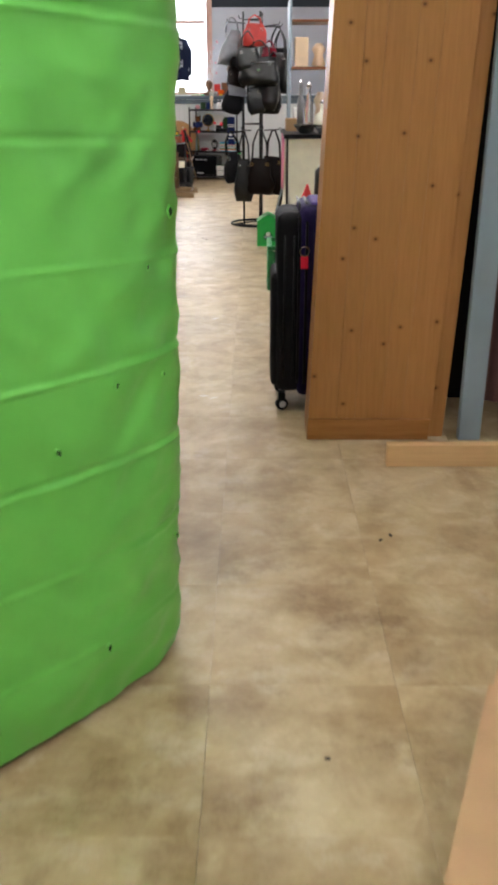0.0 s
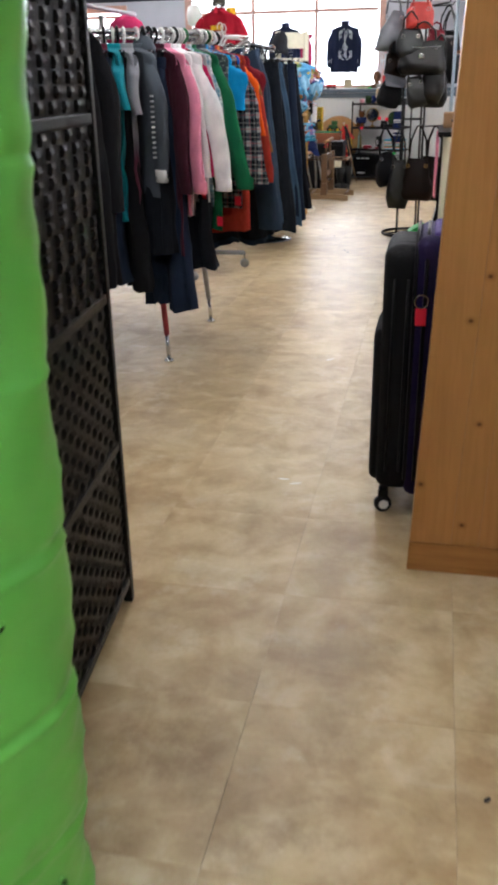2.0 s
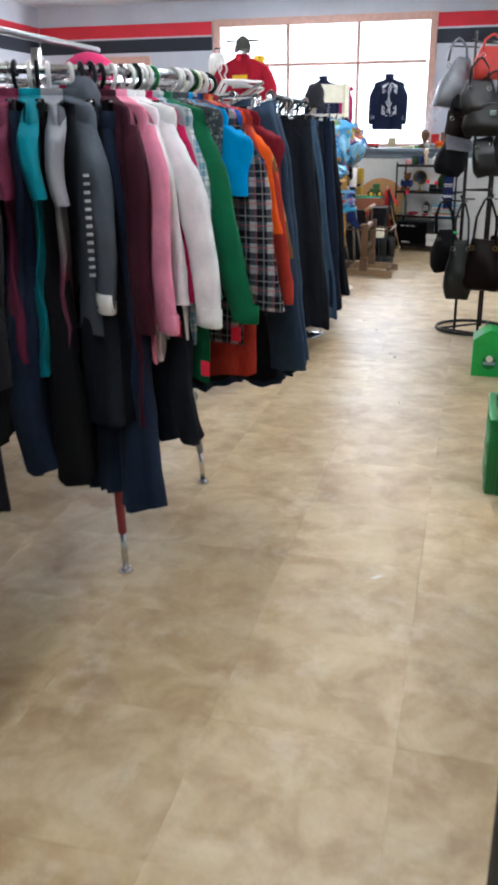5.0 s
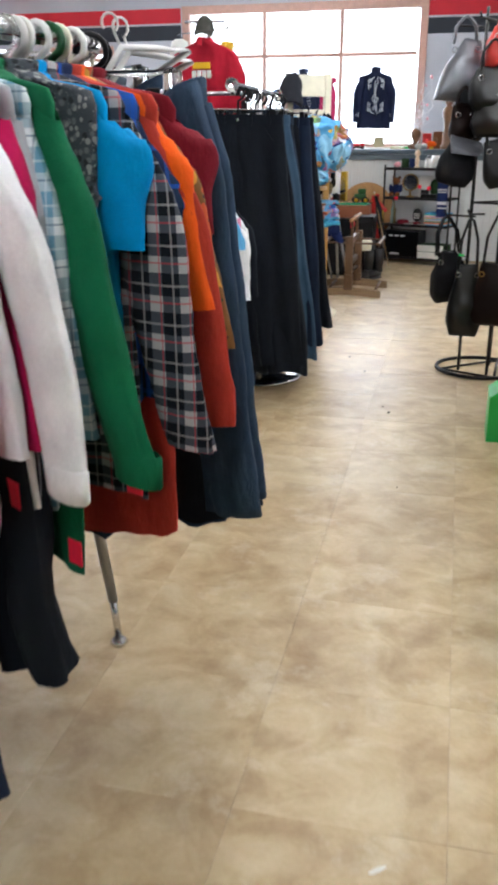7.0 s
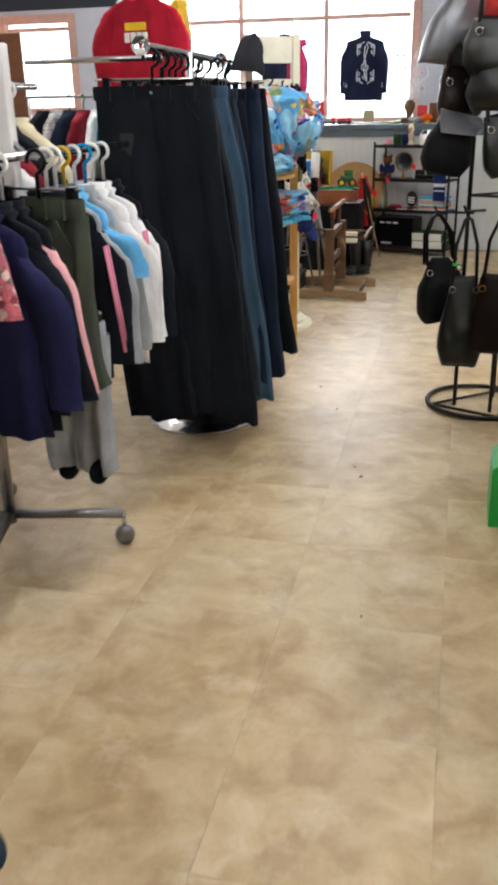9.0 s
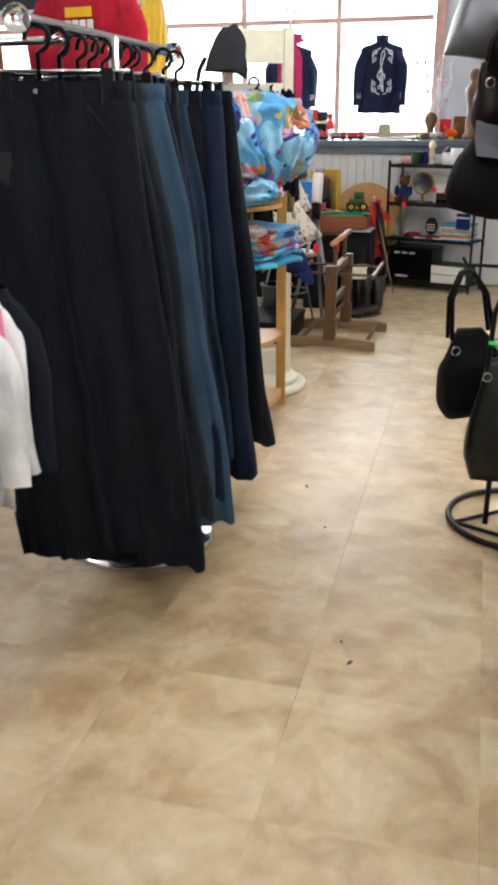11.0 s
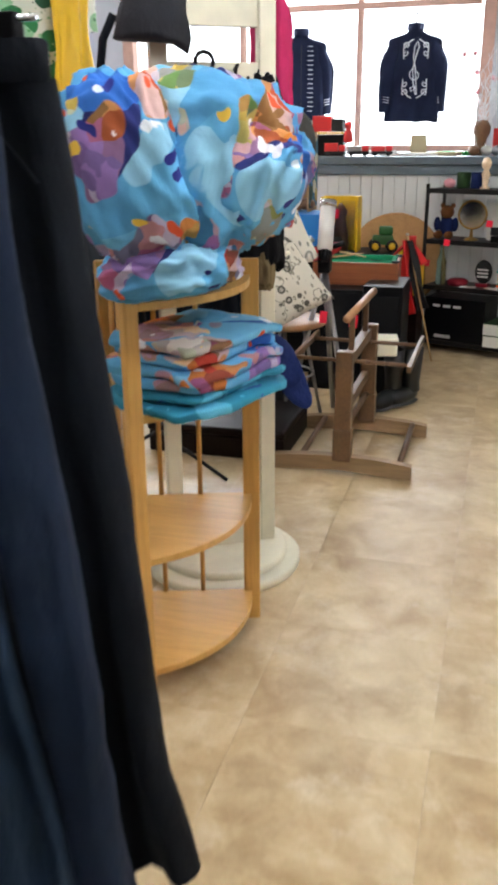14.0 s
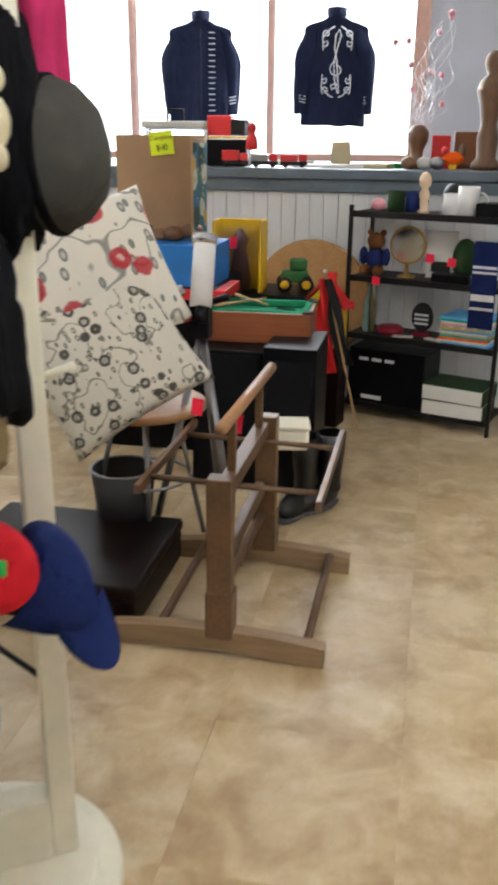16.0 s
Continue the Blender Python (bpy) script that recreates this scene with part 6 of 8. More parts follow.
folded(0.768, 0.79, M["bed_teal"], "folded teal blue cotton sheet on the shelf", 0.015, 1)
folded(0.797, 0.812, M["bed_teal"], "folded dark teal pillowcase on the stack", 0.005, 5)
folded(0.818, 0.842, M["bed"], "folded cartoon-print sheet on the stack", 0.0, 2)
folded(0.848, 0.87, M["bed"], "folded cartoon-print pillowcase on the stack", 0.01, 3)
folded(0.876, 0.90, M["bed"], "folded blue printed pillowcase near the top", -0.012, 4)
folded(0.906, 0.925, M["bed"], "folded blue printed pillowcase on top", 0.0, 6)

# ---- cream stand with two posts on a round base ----
ob = thing("cream_stand", "cream painted wooden stand with stepped round base", "display stand", pose(-1.29, 10.88, 0, 0, 0, 32))
part("base", lathe([(0.258, 0.0), (0.262, 0.006), (0.262, 0.026), (0.256, 0.032)], 48), M["cream"], ob, smooth=True)
part("base_step", lathe([(0.215, 0.0321), (0.218, 0.036), (0.218, 0.056), (0.21, 0.062)], 48), M["cream"], ob, smooth=True)
part("foot_block", box(-0.13, 0.13, -0.03, 0.03, 0.0622, 0.2, 0.008), M["cream"], ob)
for x in (-0.155, 0.155):
    part("post", box(x - 0.024, x + 0.024, -0.024, 0.024, 0.0622, 1.80, 0.004), M["cream"], ob)
part("top_panel", box(-0.13, 0.13, -0.012, 0.012, 1.64, 1.79, 0.003), M["cream"], ob)
slat = part("cross_slat", box(-0.13, 0.13, -0.012, 0.012, 1.47, 1.55, 0.003), M["cream"], ob)
for k in range(6):
    part("peg_hole", tube([(-0.1 + 0.04 * k, -0.0125, 1.51), (-0.1 + 0.04 * k, -0.0118, 1.51)], 0.005, 8), M["ink"], slat)
for z in (1.0, 1.4):
    part("peg", tube([(0.18, 0, z), (0.225, -0.02, z + 0.02)], 0.007, 8), M["cream"], ob, smooth=True)
part("coat_hook", tube([(0.06, -0.012, 1.53), (0.06, -0.05, 1.54)] + arc((0.06, -0.05, 1.515), 0.025, 90, -60, 8, "yz"), 0.005, 6), M["black_metal"], ob, smooth=True)


def cap(name, label, m, main, accent=None, brim=None):
    ob = thing(name, label, "cap", m, "caps on the stand")
    crown = []
    for j in range(9):
        u = j / 8
        r = 0.095 * math.cos(u * math.pi / 2 * 0.97) + 0.002
        crown.append([(r * math.cos(2 * math.pi * k / 24) * 1.08, r * math.sin(2 * math.pi * k / 24) * 0.92, 0.115 * math.sin(u * math.pi / 2)) for k in range(24)])
    part("crown", loft(crown, cap=False), main, ob, smooth=True)
    br = []
    for k in (0.0, 0.5, 1.0):
        br.append([(0.07 + 0.03 * math.cos(t) + 0.095 * k * max(0, math.cos(t)) + 0.03 * k, 0.088 * math.sin(t), 0.004 - 0.03 * k * k - 0.02 * abs(math.sin(t)) * k) for t in [radians(-80 + 16 * i) for i in range(11)]])
    part("peak", loft(br, cap=False, closed=False), brim or main, ob, smooth=True)
    if accent:
        part("front_panel", ball((0.045, 0.0, 0.035), 0.07, 0.08, 0.066), accent, ob, smooth=True)
    return ob


cap("baseball_cap", "red baseball cap with navy peak hung on the stand post", pose(-1.17, 10.80, 0.75, 72, 28, 8) @ Matrix.Diagonal((0.8, 0.8, 0.6, 1)), M["c_capred"], None, M["c_capnavy"])
cap("baseball_cap", "navy baseball cap with drooping peak on the stand", pose(-1.09, 10.87, 0.72, 20, 50, -22) @ Matrix.Diagonal((0.8, 0.55, 0.36, 1)), M["c_capnavy"], None, M["c_capnavy"])
price_tag("the red cap", -1.10, 10.70, 0.82, "tag_green", 0.04, 0.025, 10)
shirt("sweater", "pink sweater hung on the cream stand", M["c_magenta"], pose(-1.165, 11.05, 1.88, 0, 0, 25), 0.062, 0.36, 0, 1.05, 201, "plastic_white", cat="sweater")
ob = thing("felt_hat", "dark grey wide-brimmed felt hat hung on the post", "hat", pose(-1.115, 10.985, 1.33, 0, 86, -8) @ Matrix.Diagonal((0.85, 0.5, 0.9, 1)))
part("crown", lathe([(0.128, 0.0), (0.132, 0.006), (0.128, 0.03), (0.112, 0.066), (0.08, 0.096), (0.04, 0.11), (0.004, 0.114)], 32), M["c_hatgrey"], ob, smooth=True)
part("hat_band", lathe([(0.131, 0.010), (0.134, 0.012), (0.1325, 0.026), (0.129, 0.028)], 32), M["c_coat"], ob, "black ribbon band", smooth=True)
ob = thing("knit_hat", "black knitted hat hung beneath the pink sweater", "hat", pose(-1.155, 10.955, 1.36))
bundle((0, 0, 0), (0.05, 0.05, 0.17), M["c_coat"], "knit", ob, 0.2, 8.4, 0.4)
shirt("cardigan", "black knitted cardigan hung on the stand", M["c_black"], pose(-1.30, 10.84, 1.56, 0, 0, 35), 0.1, 0.62, 0.4, 1.1, 203, "black", cat="cardigan")
ob = thing("plush_toy", "pale cream plush toy tied to the stand", "toy", pose(-1.115, 10.82, 1.375) @ Matrix.Diagonal((0.62, 0.62, 0.6, 1)))
part("body", ball((0, 0, 0), 0.05, 0.045, 0.065), M["c_cream"], ob, smooth=True)
part("head", ball((0.01, -0.01, 0.085), 0.04, 0.036, 0.036), M["c_cream"], ob, smooth=True)
for s in (-1, 1):
    part("foot", ball((s * 0.03, -0.02, -0.07), 0.02, 0.024, 0.03), M["c_cream"], ob, smooth=True)
ob = thing("knit_scarf", "black and tan knitted scarf bundled on the stand", "scarf", pose(-1.125, 10.72, 1.12))
bundle((0, 0, 0), (0.07, 0.055, 0.15), M["c_coat"], "scarf_body", ob, 0.3, 5.5, 0.6)
bundle((0.03, -0.03, -0.11), (0.03, 0.03, 0.06), M["c_khaki"], "scarf_end", ob, 0.3, 9.5, 0.5)
# dark slouchy hat hung over the stand's other post
ob = thing("slouch_hat", "black slouchy fabric hat hung over the stand post", "hat", pose(-1.415, 10.74, 1.60))
rr = []
for j in range(15):
    u = j / 14
    rad = 0.1 * math.cos(u * 1.5) ** 0.42
    rr.append([(rad * (1 + 0.14 * noise.noise((math.cos(a) * 2, math.sin(a) * 2, u * 3))) * math.cos(a) + 0.03 * u, rad * math.sin(a) * 0.9, 0.19 * u + 0.03 * noise.noise((math.cos(a), math.sin(a), 5.0)) - 0.03 * (1 - u) * max(0, math.cos(a))) for a in [2 * math.pi * k / 30 for k in range(30)]])
part("crown", loft(rr), M["c_hooddark"], ob, smooth=True)
part("strap", tube([(-0.09, -0.03, 0.06), (-0.12, -0.04, 0.0), (-0.135, -0.04, -0.09), (-0.12, -0.04, -0.16)], 0.012, 8), M["c_black"], ob, smooth=True)
# ---- tall stand with a red sweatshirt ----
ob = thing("tall_clothes_stand", "tall chrome T-bar clothes stand", "clothes rack", pose(-1.92, 10.40, 0))
part("base_plate", lathe([(0.22, 0), (0.222, 0.006), (0.2, 0.016), (0.03, 0.024)], 32), M["chrome"], ob, smooth=True)
part("pole", tube([(0, 0, 0.02), (0, 0, 2.1)], 0.014, 10), M["chrome"], ob, smooth=True)
part("arm", tube([(0, 0, 2.1), (0, -0.1, 2.1)], 0.01, 8), M["chrome"], ob, smooth=True)
part("bar", tube([(-0.14, -0.1, 2.1), (0.14, -0.1, 2.1)], 0.01, 10), M["chrome"], ob, smooth=True)
sw = shirt("sweatshirt", "red sweatshirt with yellow and white chest print", M["c_redshirt"], pose(-1.92, 10.30, 2.1, 0, 0, -6), 0.235, 0.66, 0.5, 1.05, 210, "plastic_white", cat="sweatshirt", thick=0.9)
pr = part("chest_print", box(-0.07, 0.06, -0.062, -0.054, -0.30, -0.26, 0.003), M["yellow"], sw, "yellow printed arch")
for k in range(4):
    part("print_bar", box(-0.075 + 0.037 * k, -0.045 + 0.037 * k, -0.0625, -0.0545, -0.36, -0.31, 0.004), M["plastic_white"], pr)
cap("baseball_cap", "black and grey cap on top of the tall stand", pose(-1.91, 10.27, 2.03, 0, 0, -80) @ Matrix.Diagonal((0.75, 0.75, 0.9, 1)), M["c_hatgrey"])
price_tag("the red sweatshirt", -1.93, 10.22, 2.0)
ob = thing("clothes_pole_rack", "chrome pole rack behind the tall stand", "clothes rack", pose(-2.3, 11.75, 0))
part("base_plate", lathe([(0.2, 0), (0.202, 0.006), (0.18, 0.016), (0.03, 0.024)], 28), M["chrome"], ob, smooth=True)
part("pole", tube([(0, 0, 0.02), (0, 0, 2.2)], 0.013, 10), M["chrome"], ob, smooth=True)
part("bar", tube([(-0.34, 0.21, 2.2), (0.2, -0.11, 2.2)], 0.006, 8), M["chrome"], ob, smooth=True)
shirt("vest", "yellow top hung on the pole rack", M["yellow"], pose(-2.11, 11.65, 2.2, 0, 0, 70), 0.09, 0.62, 0, 1.0, 211, "plastic_white", cat="vest")
shirt("shirt", "green and white leaf-print shirt on the pole rack", M["c_leaf"], pose(-2.30, 11.72, 2.2, 0, 0, 30), 0.17, 0.62, 0.25, 1.0, 212, "plastic_white")
ob = thing("white_lantern", "white glass lantern hung on the pole rack", "lantern", pose(-2.62, 11.95, 2.18))
part("glass", lathe([(0.04, -0.24), (0.075, -0.22), (0.09, -0.12), (0.07, -0.04), (0.035, -0.02)], 20), M["plastic_white"], ob, smooth=True)
part("loop", tube(arc((0, 0, 0.0), 0.03, -60, 240, 10), 0.004, 6), M["black_metal"], ob, smooth=True)
# racks further back, towards the side wall
for n, (x, y) in enumerate(((-3.0, 7.3), (-3.3, 9.6), (-2.9, 12.2))):
    ob = thing("straight_clothes_rack", "straight chrome clothes rack full of clothes", "clothes rack", pose(x, y, 0), "racks at the back")
    part("rail", tube([(-0.75, 0, 1.5), (0.75, 0, 1.5)], 0.0125, 10), M["chrome"], ob, smooth=True)
    for s in (-0.72, 0.72):
        part("upright", tube([(s, 0, 0.03), (s, 0, 1.5)], 0.0125, 10), M["chrome"], ob, smooth=True)
        part("foot", tube([(s, -0.25, 0.013), (s, 0.25, 0.013)], 0.013, 8), M["chrome"], ob, smooth=True)
    r = random.Random(n)
    for i in range(11):
        mt = r.choice(["c_black", "c_grey", "c_white", "c_maroon", "c_navypants", "c_plaid3", "c_teal", "c_ltgrey"])
        shirt("shirt", "assorted shirt hanging on the back rack", M[mt], pose(x - 0.6 + 0.12 * i, y, 1.5, 0, 0, 80 + r.uniform(-8, 8)), 0.2, 0.66, 0.5, 1.08, 300 + 20 * n + i, None, "clothes on the back racks")

# low rail with dark jackets behind the corner shelf
ob = thing("low_clothes_rack", "low black metal clothes rail with dark jackets", "clothes rack", pose(-1.78, 11.05, 0))
part("rail", tube([(0, -0.5, 1.28), (0, 0.5, 1.28)], 0.012, 10), M["black_metal"], ob, smooth=True)
for y in (-0.48, 0.48):
    part("upright", tube([(0, y, 0.1), (0, y, 1.28)], 0.011, 10), M["black_metal"], ob, smooth=True)
    for s in (-1, 1):
        part("foot", tube([(0, y, 0.2), (s * 0.3, y, 0.008)], 0.008, 8), M["black_metal"], ob, smooth=True)
for i, mt in enumerate(("c_black", "c_charcoal", "c_black", "c_navypants", "c_charcoal", "c_black", "c_capnavy")):
    shirt("jacket", "dark sports jacket on the low rail", M[mt], pose(-1.78, 10.62 + 0.13 * i, 1.28, 0, 0, -6 + 4 * (i % 3)), 0.19, 0.62, 0.5, 1.05, 500 + i, "black", "jackets on the low rail", cat="jacket", ticket=M["tag_green"] if i == 0 else None)

# ---- jackets hung in the window ----
def scroll(c, r, a0, a1, shrink, n=14):
    return [(c[0] + r * (1 - shrink * i / n) * math.cos(radians(a0 + (a1 - a0) * i / n)), 0, c[1] + r * (1 - shrink * i / n) * math.sin(radians(a0 + (a1 - a0) * i / n))) for i in range(n + 1)]


def jacket(m, label, seed, clef):
    ob = shirt("band_jacket", label, M["navy"], m, 0.215, 0.69, 0.53, 1.02, seed, "black", "jackets in the window", cat="jacket", thick=0.8, splay=(-0.01, 0.0), square=True)
    part("standing_collar", lathe([(0.066, -0.02), (0.068, 0.03), (0.06, 0.032)], 18, cap=False, at=(0, 0, -0.095)), M["navy"], ob, smooth=True)
    y = -0.066
    if clef:
        def braid(pts, r=0.0045):
            part("braid", tube([(p[0], y - 0.008 * (1 - abs(p[0]) / 0.2), p[2]) for p in pts], r, 6), M["white_print"], ob, smooth=True)
        braid([(0.0, 0, -0.56), (-0.03, 0, -0.575), (-0.035, 0, -0.55), (-0.005, 0, -0.535), (0.02, 0, -0.56), (0.012, 0, -0.6), (-0.01, 0, -0.52), (-0.02, 0, -0.4), (0.005, 0, -0.3), (0.024, 0, -0.24), (0.012, 0, -0.2), (-0.012, 0, -0.24), (-0.018, 0, -0.32), (0.0, 0, -0.4), (0.02, 0, -0.6)], 0.005)
        braid(scroll((0.0, -0.45), 0.05, 100, 460, 0.55))
        for sx in (-1, 1):
            for z0, zs in ((-0.23, 1), (-0.58, -1)):
                braid([(sx * p[0], 0, p[2]) for p in scroll((0.075, z0), 0.026, -60, 300, 0.6)])
                braid([(sx * p[0], 0, p[2]) for p in scroll((0.085, z0 - 0.06 * zs), 0.022, 120, 480, 0.6)])
                braid([(sx * 0.02, 0, z0 + 0.045 * zs), (sx * 0.05, 0, z0 + 0.03 * zs), (sx * 0.1, 0, z0 - 0.02 * zs), (sx * 0.095, 0, z0 - 0.1 * zs)])
    else:
        for i in range(15):
            part("frogging", box(0.055, 0.1, y - 0.004, y + 0.004, -0.2 - i * 0.036 - 0.005, -0.2 - i * 0.036, 0.0015), M["white_print"], ob)
        part("button_line", tube([(0.0, y - 0.006, -0.18), (0.0, y - 0.006, -0.74)], 0.003, 5), M["ink"], ob)
    for sd in (-1, 1):
        for k in range(3):
            part("cuff_braid", tube([(sd * 0.2, -0.03, -0.66 + 0.02 * k), (sd * 0.245, -0.02, -0.65 + 0.02 * k)], 0.003, 5), M["white_print"], ob)
    part("wire", tube([(0, 0, 0.0), (0.01, 0.05, 0.06), (0.03, 0.135, 0.1)], 0.002, 5), M["black_metal"], ob)


jacket(pose(-1.29, 16.1, 2.255, 0, 0, 14), "navy band jacket with silver clef embroidery, hung in the window", 401, True)
jacket(pose(-2.24, 16.1, 2.25, 0, 0, 14), "navy band jacket with braided front, hung in the window", 402, False)

# ---- wooden yarn winder ----
ob = thing("yarn_winder", "old wooden yarn winding frame with dowel arms", "winding frame")


def base_plank(y, x0, x1):
    n = 24
    top, bot = [], []
    for i in range(n + 1):
        u = i / n
        x = x0 + (x1 - x0) * u
        hump = 0.022 * math.sin(math.pi * u) ** 0.8
        top.append((x, 0.058 + hump))
        bot.append((x, 0.0 + (0.016 * math.sin(math.pi * (u - 0.1) / 0.8) if 0.1 < u < 0.9 else 0)))
    rings = [[(a[0], y + s, a[1]) for a in top] + [(b[0], y + s, b[1]) for b in reversed(bot)] for s in (-0.022, 0.022)]
    return loft(rings)


part("base_plank", base_plank(11.76, -1.36, -0.75), M["walnut_x"], ob)
part("base_plank", base_plank(12.31, -1.34, -0.735), M["walnut_x"], ob)
for x, yy in ((-1.04, 11.755), (-1.02, 12.305)):
    part("post", box(x - 0.034, x + 0.034, yy - 0.026, yy + 0.026, 0.2, 0.53, 0.004), M["walnut"], ob)
    part("post_foot", box(x - 0.038, x + 0.038, yy - 0.034, yy + 0.034, 0.062, 0.199, 0.005), M["walnut"], ob)
part("top_beam", box(-1.052, -1.01, 11.782, 12.278, 0.47, 0.515, 0.004), M["walnut"], ob)
part("mid_rail", box(-1.048, -1.018, 11.79, 12.27, 0.27, 0.315, 0.004), M["walnut"], ob)
part("low_rail", tube([(-1.035, 11.79, 0.2), (-1.025, 12.27, 0.2)], 0.014, 10), M["walnut"], ob, smooth=True)
for x in (-1.22, -0.80):
    part("base_rod", tube([(x, 11.78, 0.06), (x, 12.29, 0.06)], 0.013, 10), M["walnut"], ob, smooth=True)
part("handle_bar", tube([(-1.035, 11.74, 0.665), (-1.02, 12.36, 0.672)], 0.017, 10), M["stool_wood"], ob, smooth=True)
for y in (11.85, 12.22):
    part("handle_post", box(-1.042, -1.02, y - 0.012, y + 0.012, 0.515, 0.66, 0.003), M["walnut"], ob)
    part("cross_dowel", tube([(-1.27, y + 0.03, 0.462), (-0.79, y + 0.03, 0.455)], 0.009, 8), M["walnut"], ob, smooth=True)
for x in (-1.28, -0.785):
    part("arm_bar", box(x - 0.009, x + 0.009, 11.78, 12.38, 0.447, 0.475, 0.004), M["walnut"], ob)
price_tag("the winding frame", -1.04, 11.95, 0.64)
price_tag("the telescope", -1.22, 12.2, 0.60)
ob = thing("low_case", "flat dark brown case on the floor", "case", pose(-1.62, 12.1, 0))
part("case_body", box(-0.32, 0.31, -0.3, 0.2, 0.0, 0.1, 0.012, seg=3), M["leather_brown"], ob, smooth=True)
part("case_lid", box(-0.325, 0.315, -0.305, 0.205, 0.101, 0.14, 0.014, seg=3), M["leather_brown"], ob, smooth=True)

# ---- stool with two pillows ----
ob = thing("round_stool", "round wooden stool with bent wire legs", "stool", pose(-1.47, 12.42, 0))
part("seat", lathe([(0.2, 0.485), (0.212, 0.49), (0.212, 0.508), (0.2, 0.515)], 36), M["stool_wood"], ob, smooth=True)
for a in (20, 110, 200, 290):
    c, s = math.cos(radians(a)), math.sin(radians(a))
    part("leg", tube([(0.1 * c, 0.1 * s, 0.484), (0.14 * c, 0.14 * s, 0.3), (0.2 * c, 0.2 * s, 0.004)], 0.009, 8), M["steel"], ob, smooth=True)
part("foot_ring", tube(arc((0, 0, 0.24), 0.155, 0, 360, 28, "xy"), 0.006, 6), M["steel"], ob, smooth=True)
ob = thing("metal_bucket", "black metal bucket under the stool", "bucket", pose(-1.52, 12.32, 0))
part("tub", lathe([(0.075, 0.0), (0.08, 0.005), (0.11, 0.3), (0.106, 0.3), (0.076, 0.01)], 26), M["black_metal"], ob, smooth=True)
part("rim", tube(arc((0, 0, 0.3), 0.11, 0, 360, 28, "xy"), 0.005, 6), M["steel"], ob, smooth=True)
part("bail", tube(arc((0, 0, 0.3), 0.108, 0, -60, 10), 0.003, 6), M["steel"], ob, smooth=True)


def pillow(m, mat, label, w=0.46, t=0.085):
    rings = []
    n, k = 26, 9
    top, bot = [], []
    bm = bmesh.new()
    g = {}
    for side in (1, -1):
        for i in range(n + 1):
            for j in range(n + 1):
                u, v = 2 * i / n - 1, 2 * j / n - 1
                pin = 1 - 0.09 * (1 - abs(u)) * abs(v) ** 2 - 0.09 * (1 - abs(v)) * abs(u) ** 2
                x = u * w / 2 * (1 - 0.08 * (1 - u * u) * 0 - 0.07 * (1 - v * v) * abs(u) ** 4)
                y = v * w / 2 * (1 - 0.07 * (1 - u * u) * abs(v) ** 4)
                h = t * (max(0, 1 - u ** 2) * max(0, 1 - v ** 2)) ** 0.42 * (1 + 0.1 * noise.noise((u * 2, v * 2, w * 9)))
                edge = i in (0, n) or j in (0, n)
                if side == -1 and edge:
                    g[(side, i, j)] = g[(1, i, j)]
                else:
                    g[(side, i, j)] = bm.verts.new((x, y, side * h))
        for i in range(n):
            for j in range(n):
                bm.faces.new((g[(side, i, j)], g[(side, i + 1, j)], g[(side, i + 1, j + 1)], g[(side, i, j + 1)]))
    ob = thing("pillow", label, "pillow", m, "pillows on the stool")
    part("cover", bm, mat, ob, smooth=True)
    return ob


pillow(pose(-1.57, 12.30, 0.95, 62, 14, 24) @ pose(0, 0, 0, 0, 0, 32), M["pillow_a"], "cream pillow with red and grey flowers", 0.48)
pillow(pose(-1.52, 12.20, 0.73, 66, 8, 20) @ pose(0, 0, 0, 0, 0, 38), M["pillow_b"], "cream pillow with dark grey flower print", 0.50)
# ---- telescope on its tripod ----
ob = thing("telescope", "white tabletop telescope on a grey metal tripod", "telescope", pose(-1.265, 12.42, 0))
part("tube", tube([(0.0, 0.05, 1.05), (0.005, -0.03, 0.85)], 0.036, 20), M["plastic_white"], ob, smooth=True)
part("dew_ring", tube([(0.0, 0.056, 1.065), (0.0, 0.045, 1.035)], 0.0395, 20), M["chrome"], ob, smooth=True)
part("mount", box(-0.03, 0.03, -0.03, 0.03, 0.74, 0.86, 0.01), M["black"], ob)
part("focuser", tube([(0.005, -0.03, 0.85), (0.008, -0.05, 0.80)], 0.018, 14), M["black"], ob, smooth=True)
part("finder", tube([(-0.06, 0.0, 0.9), (-0.11, -0.02, 0.86)], 0.017, 12), M["chrome"], ob, smooth=True)
part("knob", tube([(0.03, 0, 0.86), (0.09, 0, 0.88)], 0.012, 10), M["black"], ob, smooth=True)
for x, y in ((0.17, -0.18), (-0.17, -0.08), (0.02, 0.2)):
    part("leg", tube([(0, 0, 0.76), (x, y, 0.012)], 0.013, 8), M["steel"], ob, smooth=True)

# ---- loudspeakers and the toy pool table ----
for x0, x1, y0, lab in ((-1.155, -0.945, 12.92, "tall black loudspeaker cabinet"), (-1.46, -1.165, 12.98, "wide black loudspeaker cabinet under the toy pool table")):
    ob = thing("loudspeaker", lab, "loudspeaker")
    part("cabinet", box(x0, x1, y0, y0 + 0.36, 0.0, 0.6 if x1 > -1 else 0.565, 0.005), M["black"], ob)
    part("grille", box(x0 + 0.015, x1 - 0.015, y0 - 0.012, y0 - 0.0005, 0.03, 0.55, 0.006), M["black_fab"], ob)
ob = thing("toy_pool_table", "miniature wooden pool table with green baize and cues", "toy", pose(-1.245, 13.28, 0.566, 0, 0, 3))
